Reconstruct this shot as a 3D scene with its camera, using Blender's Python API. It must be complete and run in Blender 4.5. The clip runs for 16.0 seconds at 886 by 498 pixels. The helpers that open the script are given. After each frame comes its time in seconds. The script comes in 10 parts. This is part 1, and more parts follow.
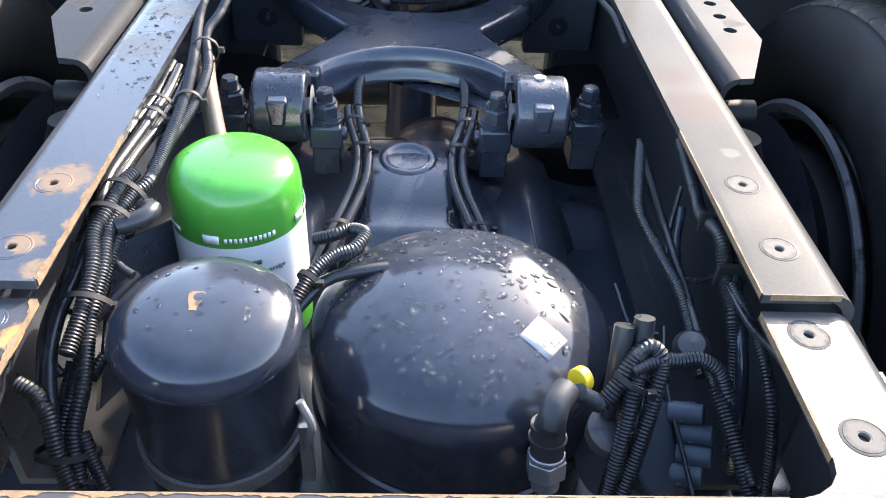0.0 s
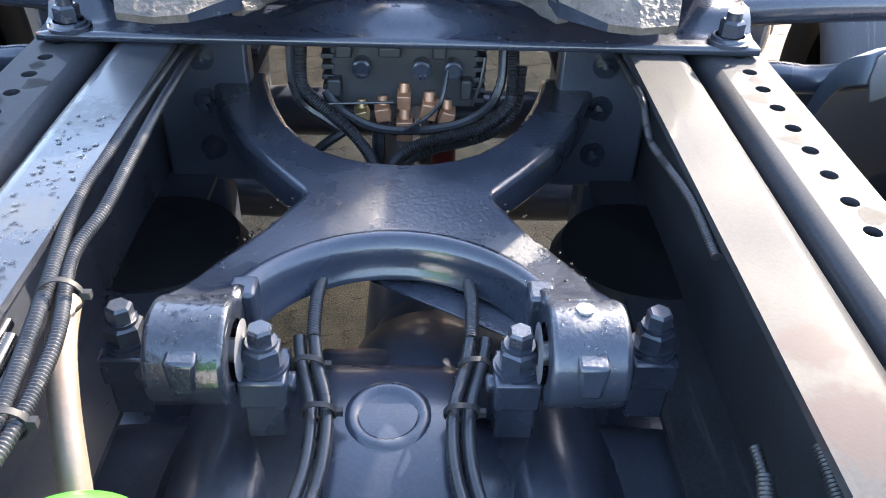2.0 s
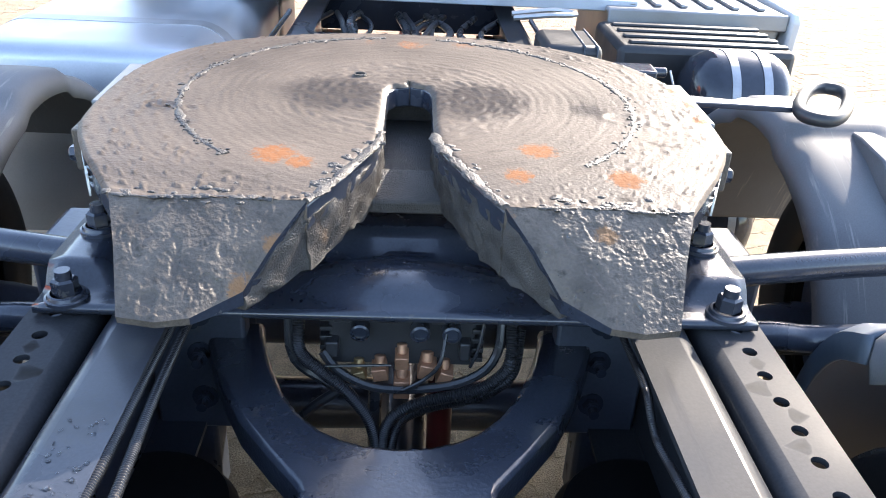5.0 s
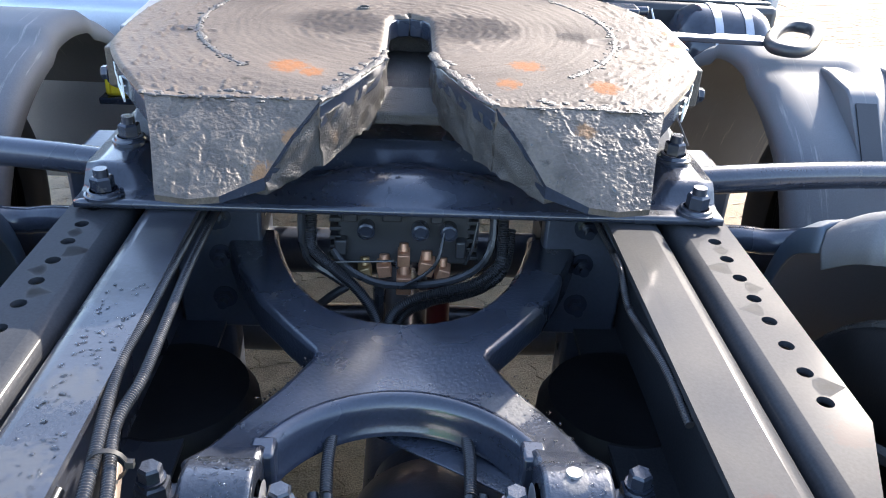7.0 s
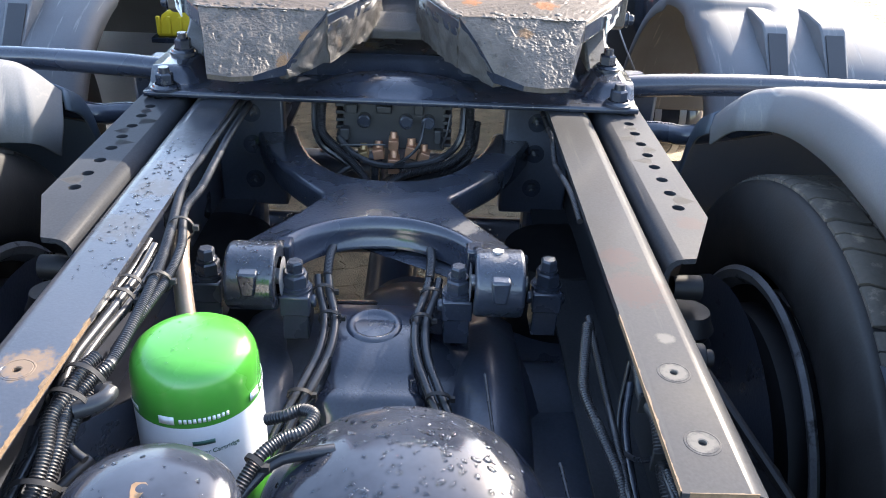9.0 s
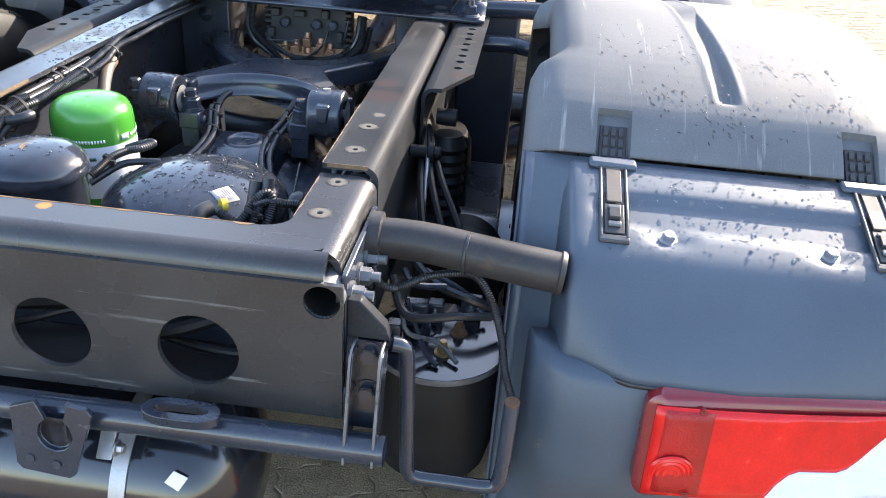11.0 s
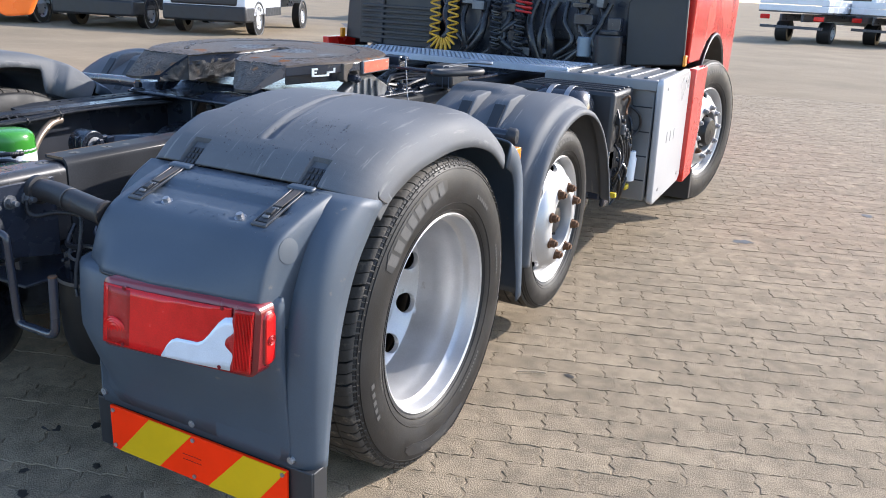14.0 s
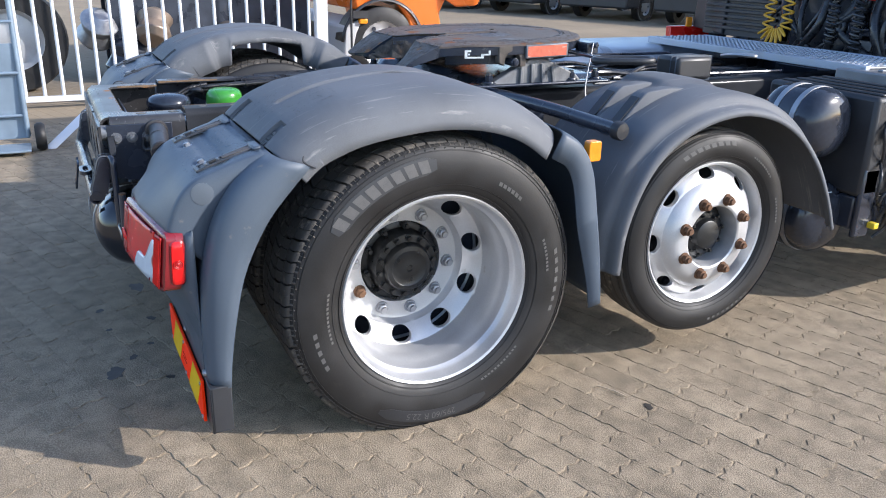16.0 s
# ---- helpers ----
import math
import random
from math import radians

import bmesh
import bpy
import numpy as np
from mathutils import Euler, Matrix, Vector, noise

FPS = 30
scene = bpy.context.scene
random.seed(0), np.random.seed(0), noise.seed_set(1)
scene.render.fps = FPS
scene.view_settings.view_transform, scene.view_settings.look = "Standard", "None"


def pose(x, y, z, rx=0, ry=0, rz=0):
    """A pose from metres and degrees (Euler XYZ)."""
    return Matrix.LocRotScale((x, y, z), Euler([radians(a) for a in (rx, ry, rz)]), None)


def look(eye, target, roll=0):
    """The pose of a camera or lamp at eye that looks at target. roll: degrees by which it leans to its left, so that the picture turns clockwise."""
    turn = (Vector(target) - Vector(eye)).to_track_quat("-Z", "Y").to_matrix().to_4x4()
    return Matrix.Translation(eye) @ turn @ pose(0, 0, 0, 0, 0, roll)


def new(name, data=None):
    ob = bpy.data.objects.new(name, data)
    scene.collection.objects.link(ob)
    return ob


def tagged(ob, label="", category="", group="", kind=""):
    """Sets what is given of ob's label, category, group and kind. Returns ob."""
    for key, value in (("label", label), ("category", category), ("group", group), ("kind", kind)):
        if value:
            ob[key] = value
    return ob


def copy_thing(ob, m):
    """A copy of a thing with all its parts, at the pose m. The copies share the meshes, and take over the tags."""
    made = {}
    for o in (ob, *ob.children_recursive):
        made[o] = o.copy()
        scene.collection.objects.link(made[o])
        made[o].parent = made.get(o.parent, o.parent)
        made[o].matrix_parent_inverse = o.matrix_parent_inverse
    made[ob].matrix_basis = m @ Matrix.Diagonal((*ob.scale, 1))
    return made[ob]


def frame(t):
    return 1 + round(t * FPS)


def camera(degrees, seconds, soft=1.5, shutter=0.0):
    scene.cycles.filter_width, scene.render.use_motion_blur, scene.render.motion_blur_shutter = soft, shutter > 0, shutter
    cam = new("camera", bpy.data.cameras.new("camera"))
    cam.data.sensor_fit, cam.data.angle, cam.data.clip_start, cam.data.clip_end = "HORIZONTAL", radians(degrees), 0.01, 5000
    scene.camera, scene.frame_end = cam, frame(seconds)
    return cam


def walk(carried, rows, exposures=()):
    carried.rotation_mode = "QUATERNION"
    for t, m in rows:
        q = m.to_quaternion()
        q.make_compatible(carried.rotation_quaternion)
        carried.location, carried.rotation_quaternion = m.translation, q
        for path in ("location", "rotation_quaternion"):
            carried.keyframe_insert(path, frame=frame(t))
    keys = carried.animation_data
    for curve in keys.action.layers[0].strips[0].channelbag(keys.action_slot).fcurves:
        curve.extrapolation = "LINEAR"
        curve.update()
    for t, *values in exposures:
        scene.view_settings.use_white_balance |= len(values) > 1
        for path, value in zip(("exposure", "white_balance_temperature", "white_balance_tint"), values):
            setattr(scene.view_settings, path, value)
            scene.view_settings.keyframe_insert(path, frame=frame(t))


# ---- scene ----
cam = camera(57.7, 16.0, 1.0)
PATH = [
    (0, (0.0032, 0.0108, 1.309), (0.0838, 1.5907, 0.084), 3),
    (0.5, (0.0087, 0.0998, 1.316), (0.0731, 1.6679, 0.077), 2.7),
    (1, (0.003, 0.2279, 1.321), (0.0666, 1.809, 0.098), 2.5),
    (1.5, (0.0138, 0.3897, 1.317), (0.0899, 1.9986, 0.131), 2.7),
    (2, (0.0255, 0.4875, 1.293), (0.0846, 2.0977, 0.108), 2.1),
    (2.5, (0.0144, 0.5407, 1.282), (0.0726, 2.155, 0.103), 2.1),
    (3, (0.0115, 0.6008, 1.309), (0.0839, 2.2268, 0.147), 2.6),
    (3.5, (-0.0039, 0.6371, 1.387), (0.0928, 2.3396, 0.342), 3.2),
    (4, (-0.0011, 0.624, 1.441), (0.0967, 2.3336, 0.408), 3.3),
    (4.2, (-0.0032, 0.619, 1.457), (0.097, 2.3496, 0.459), 3.3),
    (6.3, (0.0015, 0.547, 1.427), (0.0946, 2.3266, 0.519), 3.1),
    (6.5, (-0.0049, 0.5191, 1.413), (0.0998, 2.2805, 0.471), 3.2),
    (7, (-0.0043, 0.441, 1.405), (0.0993, 2.1925, 0.444), 3.2),
    (7.5, (-0.002, 0.341, 1.405), (0.1044, 2.0864, 0.435), 3.1),
    (8, (0.001, 0.2289, 1.396), (0.1065, 1.9743, 0.425), 3),
    (8.2, (0.0112, 0.1857, 1.398), (0.1187, 1.9291, 0.423), 3),
    (10.3, (0.3101, -0.3436, 1.362), (0.1915, 1.4048, 0.399), 3.4),
    (10.5, (0.3779, -0.4108, 1.354), (0.2485, 1.3418, 0.4), 3.9),
    (11, (0.581, -0.5803, 1.348), (0.4425, 1.1714, 0.392), 4.2),
    (11.5, (0.8491, -0.748, 1.335), (0.6144, 0.9893, 0.372), 4.2),
    (11.8, (1.0161, -0.861, 1.33), (0.7403, 0.8701, 0.368), 4),
    (12, (1.0996, -0.9504, 1.323), (0.8119, 0.7878, 0.375), 4.3),
    (12.5, (1.3216, -1.1233, 1.329), (0.9697, 0.6631, 0.502), 3.8),
    (13, (1.6179, -1.1665, 1.343), (0.9942, 0.6316, 0.728), 2.8),
    (13.5, (1.9255, -1.0769, 1.324), (1.2102, 0.6909, 0.724), 3.2),
    (14, (2.2259, -0.8871, 1.357), (1.3713, 0.8101, 0.735), 3),
    (14.5, (2.5571, -0.7028, 1.354), (1.4194, 0.8132, 0.713), 2.5),
    (15, (2.8457, -0.4988, 1.365), (1.4527, 0.7737, 0.701), 1.9),
    (15.5, (3.0682, -0.1847, 1.378), (1.5484, 0.928, 0.704), 1.9),
    (16, (3.2233, 0.1057, 1.373), (1.5376, 0.9392, 0.694), 1.3),
]
TINT = 13
walk(cam, [(t, look(eye, target, roll)) for t, eye, target, roll in PATH], [(t, stops, kelvin, TINT) for t, stops, kelvin in ((0, 2.95, 6850), (1.2, 3.15, 6850), (2.5, 3.46, 6850), (3, 3.46, 6900), (3.5, 3.08, 6950), (4.2, 2.78, 6900), (6.3, 2.62, 6500), (8, 2.82, 6500), (10.3, 2.62, 7100), (11, 2.50, 6950), (12.2, 1.88, 6350), (13, 1.63, 6120), (14.5, 1.38, 6030), (16, 1.31, 5880))])

# ---- sky and sun ----
SUN_TO = Vector((1.11, 1.47, 1.0)).normalized()
world = bpy.data.worlds.new("sky")
scene.world = world
world.use_nodes = True
wn = world.node_tree.nodes
sky = wn.new("ShaderNodeTexSky")
sky.sky_type, sky.sun_disc = "NISHITA", False
sky.sun_elevation = math.asin(SUN_TO.z)
sky.sun_rotation = math.atan2(SUN_TO.x, SUN_TO.y)
sky.air_density, sky.dust_density = 1.0, 1.0
wn["Background"].inputs[1].default_value = 0.15
world.node_tree.links.new(sky.outputs[0], wn["Background"].inputs[0])
sun_data = bpy.data.lights.new("sun", "SUN")
sun_data.energy, sun_data.angle, sun_data.color = 2.75, radians(0.55), (1.0, 0.92, 0.80)
sun = new("sun", sun_data)
sun.matrix_world = look((8, 10, 12), Vector((8, 10, 12)) - SUN_TO)


# ---- materials ----
def mat(name, color, rough=0.5, metal=0.0, var=0.18, scale=7.0, fine=140.0, bump=0.08, dirt=None, amount=0.0, dscale=9.0, coat=0.0, spec=0.5, island=0.0, ob_rand=0.0, dist=0.004, stretch=None, grain=0.45, world=False):
    """A painted, moulded or cast surface: base colour with broad and fine variation, uneven gloss, fine relief and patches of dirt."""
    m = bpy.data.materials.new(name)
    m.use_nodes = True
    n, l = m.node_tree.nodes, m.node_tree.links
    p = n["Principled BSDF"]
    co = n.new("ShaderNodeNewGeometry" if world else "ShaderNodeTexCoord")
    where = co.outputs["Position" if world else "Object"]
    a, b = n.new("ShaderNodeTexNoise"), n.new("ShaderNodeTexNoise")
    for node, s, d in ((a, scale, 6.0), (b, fine, 3.0)):
        node.inputs["Scale"].default_value, node.inputs["Detail"].default_value = s, d
        l.new(where, node.inputs["Vector"])
    add = n.new("ShaderNodeMath")
    add.operation = "MULTIPLY_ADD"
    l.new(b.outputs["Fac"], add.inputs[0])
    add.inputs[1].default_value = grain
    l.new(a.outputs["Fac"], add.inputs[2])
    rng = n.new("ShaderNodeMapRange")
    l.new(add.outputs[0], rng.inputs[0])
    rng.inputs[1].default_value, rng.inputs[2].default_value = 0.225 + grain * 0.5, 0.775 + grain * 0.5
    rng.inputs[3].default_value, rng.inputs[4].default_value = 1.0 - var, 1.0 + var
    val = rng.outputs[0]
    for amt, kind, out in ((island, "ShaderNodeNewGeometry", "Random Per Island"), (ob_rand, "ShaderNodeObjectInfo", "Random")):
        if amt:
            g, r2, mu = n.new(kind), n.new("ShaderNodeMapRange"), n.new("ShaderNodeMath")
            l.new(g.outputs[out], r2.inputs[0])
            r2.inputs[3].default_value, r2.inputs[4].default_value = 1 - amt, 1 + amt
            mu.operation = "MULTIPLY"
            l.new(val, mu.inputs[0])
            l.new(r2.outputs[0], mu.inputs[1])
            val = mu.outputs[0]
    mix = n.new("ShaderNodeVectorMath")
    mix.operation = "SCALE"
    mix.inputs[0].default_value = color
    l.new(val, mix.inputs["Scale"])
    col = mix.outputs[0]
    rv = n.new("ShaderNodeMapRange")
    l.new(a.outputs["Fac"], rv.inputs[0])
    rv.inputs[1].default_value, rv.inputs[2].default_value = 0.3, 0.7
    rv.inputs[3].default_value, rv.inputs[4].default_value = max(rough - 0.09, 0.03), min(rough + 0.12, 1)
    ro = rv.outputs[0]
    if dirt:
        c = n.new("ShaderNodeTexNoise")
        c.inputs["Scale"].default_value, c.inputs["Detail"].default_value, c.inputs["Roughness"].default_value = dscale, 8.0, 0.65
        if stretch:
            st = n.new("ShaderNodeMapping")
            st.inputs["Scale"].default_value = stretch
            l.new(where, st.inputs["Vector"])
            l.new(st.outputs[0], c.inputs["Vector"])
        else:
            l.new(where, c.inputs["Vector"])
        th = n.new("ShaderNodeMapRange")
        l.new(c.outputs["Fac"], th.inputs[0])
        edge = 0.72 - 0.36 * amount
        th.inputs[1].default_value, th.inputs[2].default_value = edge, edge + 0.10
        dm = n.new("ShaderNodeMix")
        dm.data_type = "RGBA"
        l.new(th.outputs[0], dm.inputs[0])
        l.new(col, dm.inputs[6])
        dm.inputs[7].default_value = (*dirt, 1)
        col = dm.outputs[2]
        rm = n.new("ShaderNodeMix")
        l.new(th.outputs[0], rm.inputs[0])
        l.new(ro, rm.inputs[2])
        rm.inputs[3].default_value = 0.85
        ro = rm.outputs[0]
    l.new(col, p.inputs["Base Color"])
    l.new(ro, p.inputs["Roughness"])
    p.inputs["Metallic"].default_value = metal
    p.inputs["Specular IOR Level"].default_value = spec
    p.inputs["Coat Weight"].default_value = coat
    p.inputs["Coat Roughness"].default_value = 0.12
    if bump:
        bn = n.new("ShaderNodeBump")
        bn.inputs["Strength"].default_value, bn.inputs["Distance"].default_value = bump, dist
        l.new(add.outputs[0], bn.inputs["Height"])
        l.new(bn.outputs[0], p.inputs["Normal"])
    return m


def patches(m, centres, colour, ragged=0.5, rough=0.85):
    """Lays ragged round patches of rust or dried grit on a material; centres are (x, y, z, radius)."""
    n, l = m.node_tree.nodes, m.node_tree.links
    p = n["Principled BSDF"]
    co, no = n.new("ShaderNodeTexCoord"), n.new("ShaderNodeTexNoise")
    no.inputs["Scale"].default_value, no.inputs["Detail"].default_value, no.inputs["Roughness"].default_value = 95.0, 8.0, 0.75
    l.new(co.outputs["Object"], no.inputs["Vector"])
    total = None
    for x, y, z, r in centres:
        d, k = n.new("ShaderNodeVectorMath"), n.new("ShaderNodeMapRange")
        d.operation = "DISTANCE"
        l.new(co.outputs["Object"], d.inputs[0])
        d.inputs[1].default_value = (x, y, z)
        l.new(d.outputs["Value"], k.inputs[0])
        k.inputs[1].default_value, k.inputs[2].default_value, k.inputs[3].default_value, k.inputs[4].default_value = r * 0.3, r, 1.0, 0.0
        if total is None:
            total = k.outputs[0]
        else:
            mx = n.new("ShaderNodeMath")
            mx.operation = "MAXIMUM"
            l.new(total, mx.inputs[0])
            l.new(k.outputs[0], mx.inputs[1])
            total = mx.outputs[0]
    ad, th, mix, rm = n.new("ShaderNodeMath"), n.new("ShaderNodeMapRange"), n.new("ShaderNodeMix"), n.new("ShaderNodeMix")
    ad.operation = "MULTIPLY_ADD"
    l.new(no.outputs["Fac"], ad.inputs[0])
    ad.inputs[1].default_value = ragged * 2
    l.new(total, ad.inputs[2])
    l.new(ad.outputs[0], th.inputs[0])
    th.inputs[1].default_value, th.inputs[2].default_value = 0.62 + ragged, 0.92 + ragged
    mix.data_type = "RGBA"
    l.new(th.outputs[0], mix.inputs[0])
    l.new(p.inputs["Base Color"].links[0].from_socket, mix.inputs[6])
    mix.inputs[7].default_value = (*colour, 1)
    l.new(mix.outputs[2], p.inputs["Base Color"])
    l.new(th.outputs[0], rm.inputs[0])
    l.new(p.inputs["Roughness"].links[0].from_socket, rm.inputs[2])
    rm.inputs[3].default_value = rough
    l.new(rm.outputs[0], p.inputs["Roughness"])
    return m


def rings(m, centre, scale, strength):
    """Adds scraped circular marks round an upright axis to a material's relief."""
    n, l = m.node_tree.nodes, m.node_tree.links
    co, mp, wv = n.new("ShaderNodeTexCoord"), n.new("ShaderNodeMapping"), n.new("ShaderNodeTexWave")
    mp.inputs["Location"].default_value = [-c for c in centre]
    l.new(co.outputs["Object"], mp.inputs["Vector"])
    l.new(mp.outputs[0], wv.inputs["Vector"])
    wv.wave_type, wv.rings_direction = "RINGS", "Z"
    wv.inputs["Scale"].default_value, wv.inputs["Distortion"].default_value = scale, 9.0
    wv.inputs["Detail"].default_value, wv.inputs["Detail Scale"].default_value = 5.0, 1.1
    b = n.new("ShaderNodeBump")
    b.inputs["Strength"].default_value, b.inputs["Distance"].default_value = strength, 0.003
    l.new(wv.outputs["Fac"], b.inputs["Height"])
    # the same marks show as lighter and darker scrapes
    p, shade, tone = n["Principled BSDF"], n.new("ShaderNodeMapRange"), n.new("ShaderNodeVectorMath")
    shade.inputs[1].default_value, shade.inputs[2].default_value, shade.inputs[3].default_value, shade.inputs[4].default_value = 0.2, 0.8, 0.94, 1.05
    l.new(wv.outputs["Fac"], shade.inputs[0])
    tone.operation = "SCALE"
    l.new(p.inputs["Base Color"].links[0].from_socket, tone.inputs[0])
    l.new(shade.outputs[0], tone.inputs["Scale"])
    l.new(tone.outputs[0], p.inputs["Base Color"])
    old = n["Bump"]
    l.new(old.outputs[0], b.inputs["Normal"])
    l.new(b.outputs[0], n["Principled BSDF"].inputs["Normal"])
    return m


def glass(name, color, rough=0.05, trans=1.0):
    m = mat(name, color, rough, 0, 0.06, 30, 300, 0.03)
    m.node_tree.nodes["Principled BSDF"].inputs["Transmission Weight"].default_value = trans
    return m


PAINT = mat("chassis_paint", (0.023, 0.028, 0.041), 0.22, 0, 0.4, 6, 220, 0.12, (0.085, 0.078, 0.068), 0.20, 34, coat=0.32)
RAIL = mat("rail_paint", (0.027, 0.0285, 0.032), 0.60, 0.0, 0.45, 5, 260, 0.06, (0.056, 0.056, 0.056), 0.30, 60, coat=0.11, spec=0.07, stretch=(1, 0.05, 1))
patches(RAIL, ((0.339, 0.585, 0.872, 0.030), (0.339, 0.692, 0.872, 0.030), (0.346, 0.755, 0.872, 0.022), (0.334, 0.487, 0.858, 0.030), (0.334, 0.381, 0.858, 0.032)), (0.12, 0.112, 0.100))
patches(RAIL, ((0.335, 0.86, 0.872, 0.08), (0.33, 0.94, 0.872, 0.05), (0.455, 1.05, 0.870, 0.045)), (0.040, 0.029, 0.030), 0.9, 0.66)
SCUFF = mat("scuffed_rail_paint", (0.036, 0.035, 0.036), 0.26, 0.0, 0.35, 5, 260, 0.06, (0.15, 0.145, 0.14), 0.31, 55, spec=0.5, stretch=(0.05, 1, 1))
patches(SCUFF, ((0.334, 0.487, 0.858, 0.030), (0.334, 0.381, 0.858, 0.032)), (0.12, 0.112, 0.100))
patches(SCUFF, ((-0.38, 0.50, 0.858, 0.05), (-0.30, 0.47, 0.858, 0.03), (-0.2, 0.315, 0.858, 0.03), (-0.02, 0.315, 0.858, 0.02), (-0.36, 0.25, 0.85, 0.04)), (0.34, 0.15, 0.045))
RAILRUST = mat("rail_paint_rusty", (0.03, 0.033, 0.042), 0.3, 0.05, 0.35, 6, 260, 0.06, (0.17, 0.09, 0.038), 0.08, 9, coat=0.2)
patches(RAILRUST, ((-0.332, 0.672, 0.872, 0.055), (-0.33, 0.57, 0.872, 0.032), (-0.305, 0.535, 0.872, 0.03), (-0.30, 0.60, 0.872, 0.018)), (0.125, 0.085, 0.055), 0.9)
patches(RAILRUST, ((-0.345, 0.98, 0.872, 0.075), (-0.335, 1.10, 0.872, 0.06), (-0.35, 1.30, 0.872, 0.085), (-0.335, 1.43, 0.872, 0.05)), (0.042, 0.044, 0.049), 1.4, 0.5)
# Base lifted over chassis_paint, standing in for lens haze on dark inner parts.
SHADE = mat("haze_lifted_inner_paint", (0.034, 0.040, 0.055), 0.32, 0, 0.4, 7, 160, 0.2, (0.07, 0.064, 0.056), 0.22, 16, coat=0.25)
CAST = mat("cast_iron_paint", (0.026, 0.031, 0.043), 0.26, 0, 0.45, 8, 190, 0.75, (0.13, 0.11, 0.085), 0.16, 14, coat=0.5, dist=0.002)
patches(CAST, ((0.13, 1.19, 0.778, 0.06), (-0.10, 1.16, 0.778, 0.04), (0.19, 1.40, 0.775, 0.05), (0.18, 1.04, 0.81, 0.03)), (0.055, 0.056, 0.060), 0.8, 0.55)
LOWTANK = mat("glossy_black_tank", (0.010, 0.012, 0.018), 0.08, 0, 0.4, 9, 60, 0.02, (0.06, 0.05, 0.045), 0.06, 30, coat=0.5)
TANK = mat("tank_paint", (0.022, 0.026, 0.036), 0.13, 0, 0.4, 9, 60, 0.02, (0.10, 0.09, 0.08), 0.07, 22, coat=0.25, spec=0.4)
# Bluer and darker: skylit shade of the rear faces is in this colour.
PLASTIC = mat("shaded_mudguard_plastic", (0.061, 0.079, 0.104), 0.46, 0, 0.2, 4, 420, 0.06, (0.16, 0.155, 0.145), 0.20, 28, spec=0.42, dist=0.001)
# Neutral lighter copy for the sunlit crowns, with their fading and scratches.
CROWNPLASTIC = mat("sunlit_faded_mudguard_plastic", (0.106, 0.111, 0.120), 0.64, 0, 0.26, 5, 420, 0.06, (0.22, 0.217, 0.214), 0.36, 75, spec=0.30, dist=0.001, stretch=(1, 0.06, 0.06))
DISC = mat("plain_cover_plastic", (0.086, 0.102, 0.122), 0.5, 0, 0.15, 6, 400, 0.05)
LATCHFRAME = mat("dark_grey_latch_plastic", (0.040, 0.043, 0.048), 0.34, 0, 0.25, 30, 300, 0.08)
LATCHEDGE = mat("worn_pale_plastic", (0.125, 0.132, 0.142), 0.36, 0.1, 0.25, 30, 300, 0.08, (0.09, 0.09, 0.10), 0.25, 40)
PLASTIC_DARK = mat("black_plastic", (0.022, 0.023, 0.026), 0.45, 0, 0.25, 9, 300, 0.08)
CONDUIT = mat("conduit_plastic", (0.017, 0.017, 0.019), 0.38, 0, 0.3, 30, 300, 0.05, (0.11, 0.10, 0.088), 0.24, 70)
STRAP = mat("brown_rubber_strap", (0.07, 0.058, 0.050), 0.6, 0, 0.25, 20, 200, 0.1)
HOSE = mat("rubber_hose", (0.020, 0.021, 0.024), 0.28, 0, 0.3, 20, 200, 0.08, (0.085, 0.078, 0.07), 0.18, 60)
RUBBER = mat("tyre_rubber", (0.0155, 0.0150, 0.0150), 0.52, 0, 0.35, 12, 260, 0.16, (0.040, 0.036, 0.032), 0.24, 9, spec=0.35)
TREAD = mat("tread_rubber", (0.060, 0.054, 0.047), 0.8, 0, 0.3, 12, 160, 0.3, (0.17, 0.145, 0.115), 0.42, 24)
TYRETEXT = mat("tyre_lettering", (0.085, 0.083, 0.080), 0.8, 0, 0.2, 40, 300, 0.1)
ALU = mat("rim_silver", (0.50, 0.50, 0.505), 0.42, 0.55, 0.12, 10, 200, 0.04, (0.36, 0.33, 0.28), 0.12, 9)
WORN = mat("worn_dark_steel", (0.15, 0.155, 0.165), 0.45, 0.5, 0.3, 20, 250, 0.1, (0.05, 0.05, 0.052), 0.4, 25)
STEEL = mat("galvanised_steel", (0.36, 0.365, 0.38), 0.45, 0.8, 0.2, 25, 300, 0.1, (0.25, 0.18, 0.11), 0.12, 30)
RUSTBOLT = mat("rusty_nut", (0.13, 0.068, 0.036), 0.75, 0.3, 0.4, 40, 250, 0.3)
HUB = mat("hub_black", (0.016, 0.017, 0.018), 0.35, 0.2, 0.35, 30, 250, 0.2, (0.12, 0.11, 0.10), 0.2, 40)
GREEN = mat("green_paint", (0.050, 0.25, 0.030), 0.28, 0, 0.1, 6, 80, 0.02, (0.07, 0.30, 0.06), 0.12, 30, coat=0.3)
WHITELABEL = mat("white_label", (0.72, 0.75, 0.78), 0.4, 0, 0.05, 8, 200, 0.02)
GREYPAPER = mat("rain_greyed_paper", (0.42, 0.41, 0.40), 0.5, 0, 0.10, 30, 200, 0.03)
INK = mat("dark_ink", (0.03, 0.10, 0.08), 0.5, 0, 0.05, 8, 200, 0)
WHITEINK = mat("white_ink", (0.75, 0.78, 0.76), 0.5, 0, 0.05, 8, 200, 0)
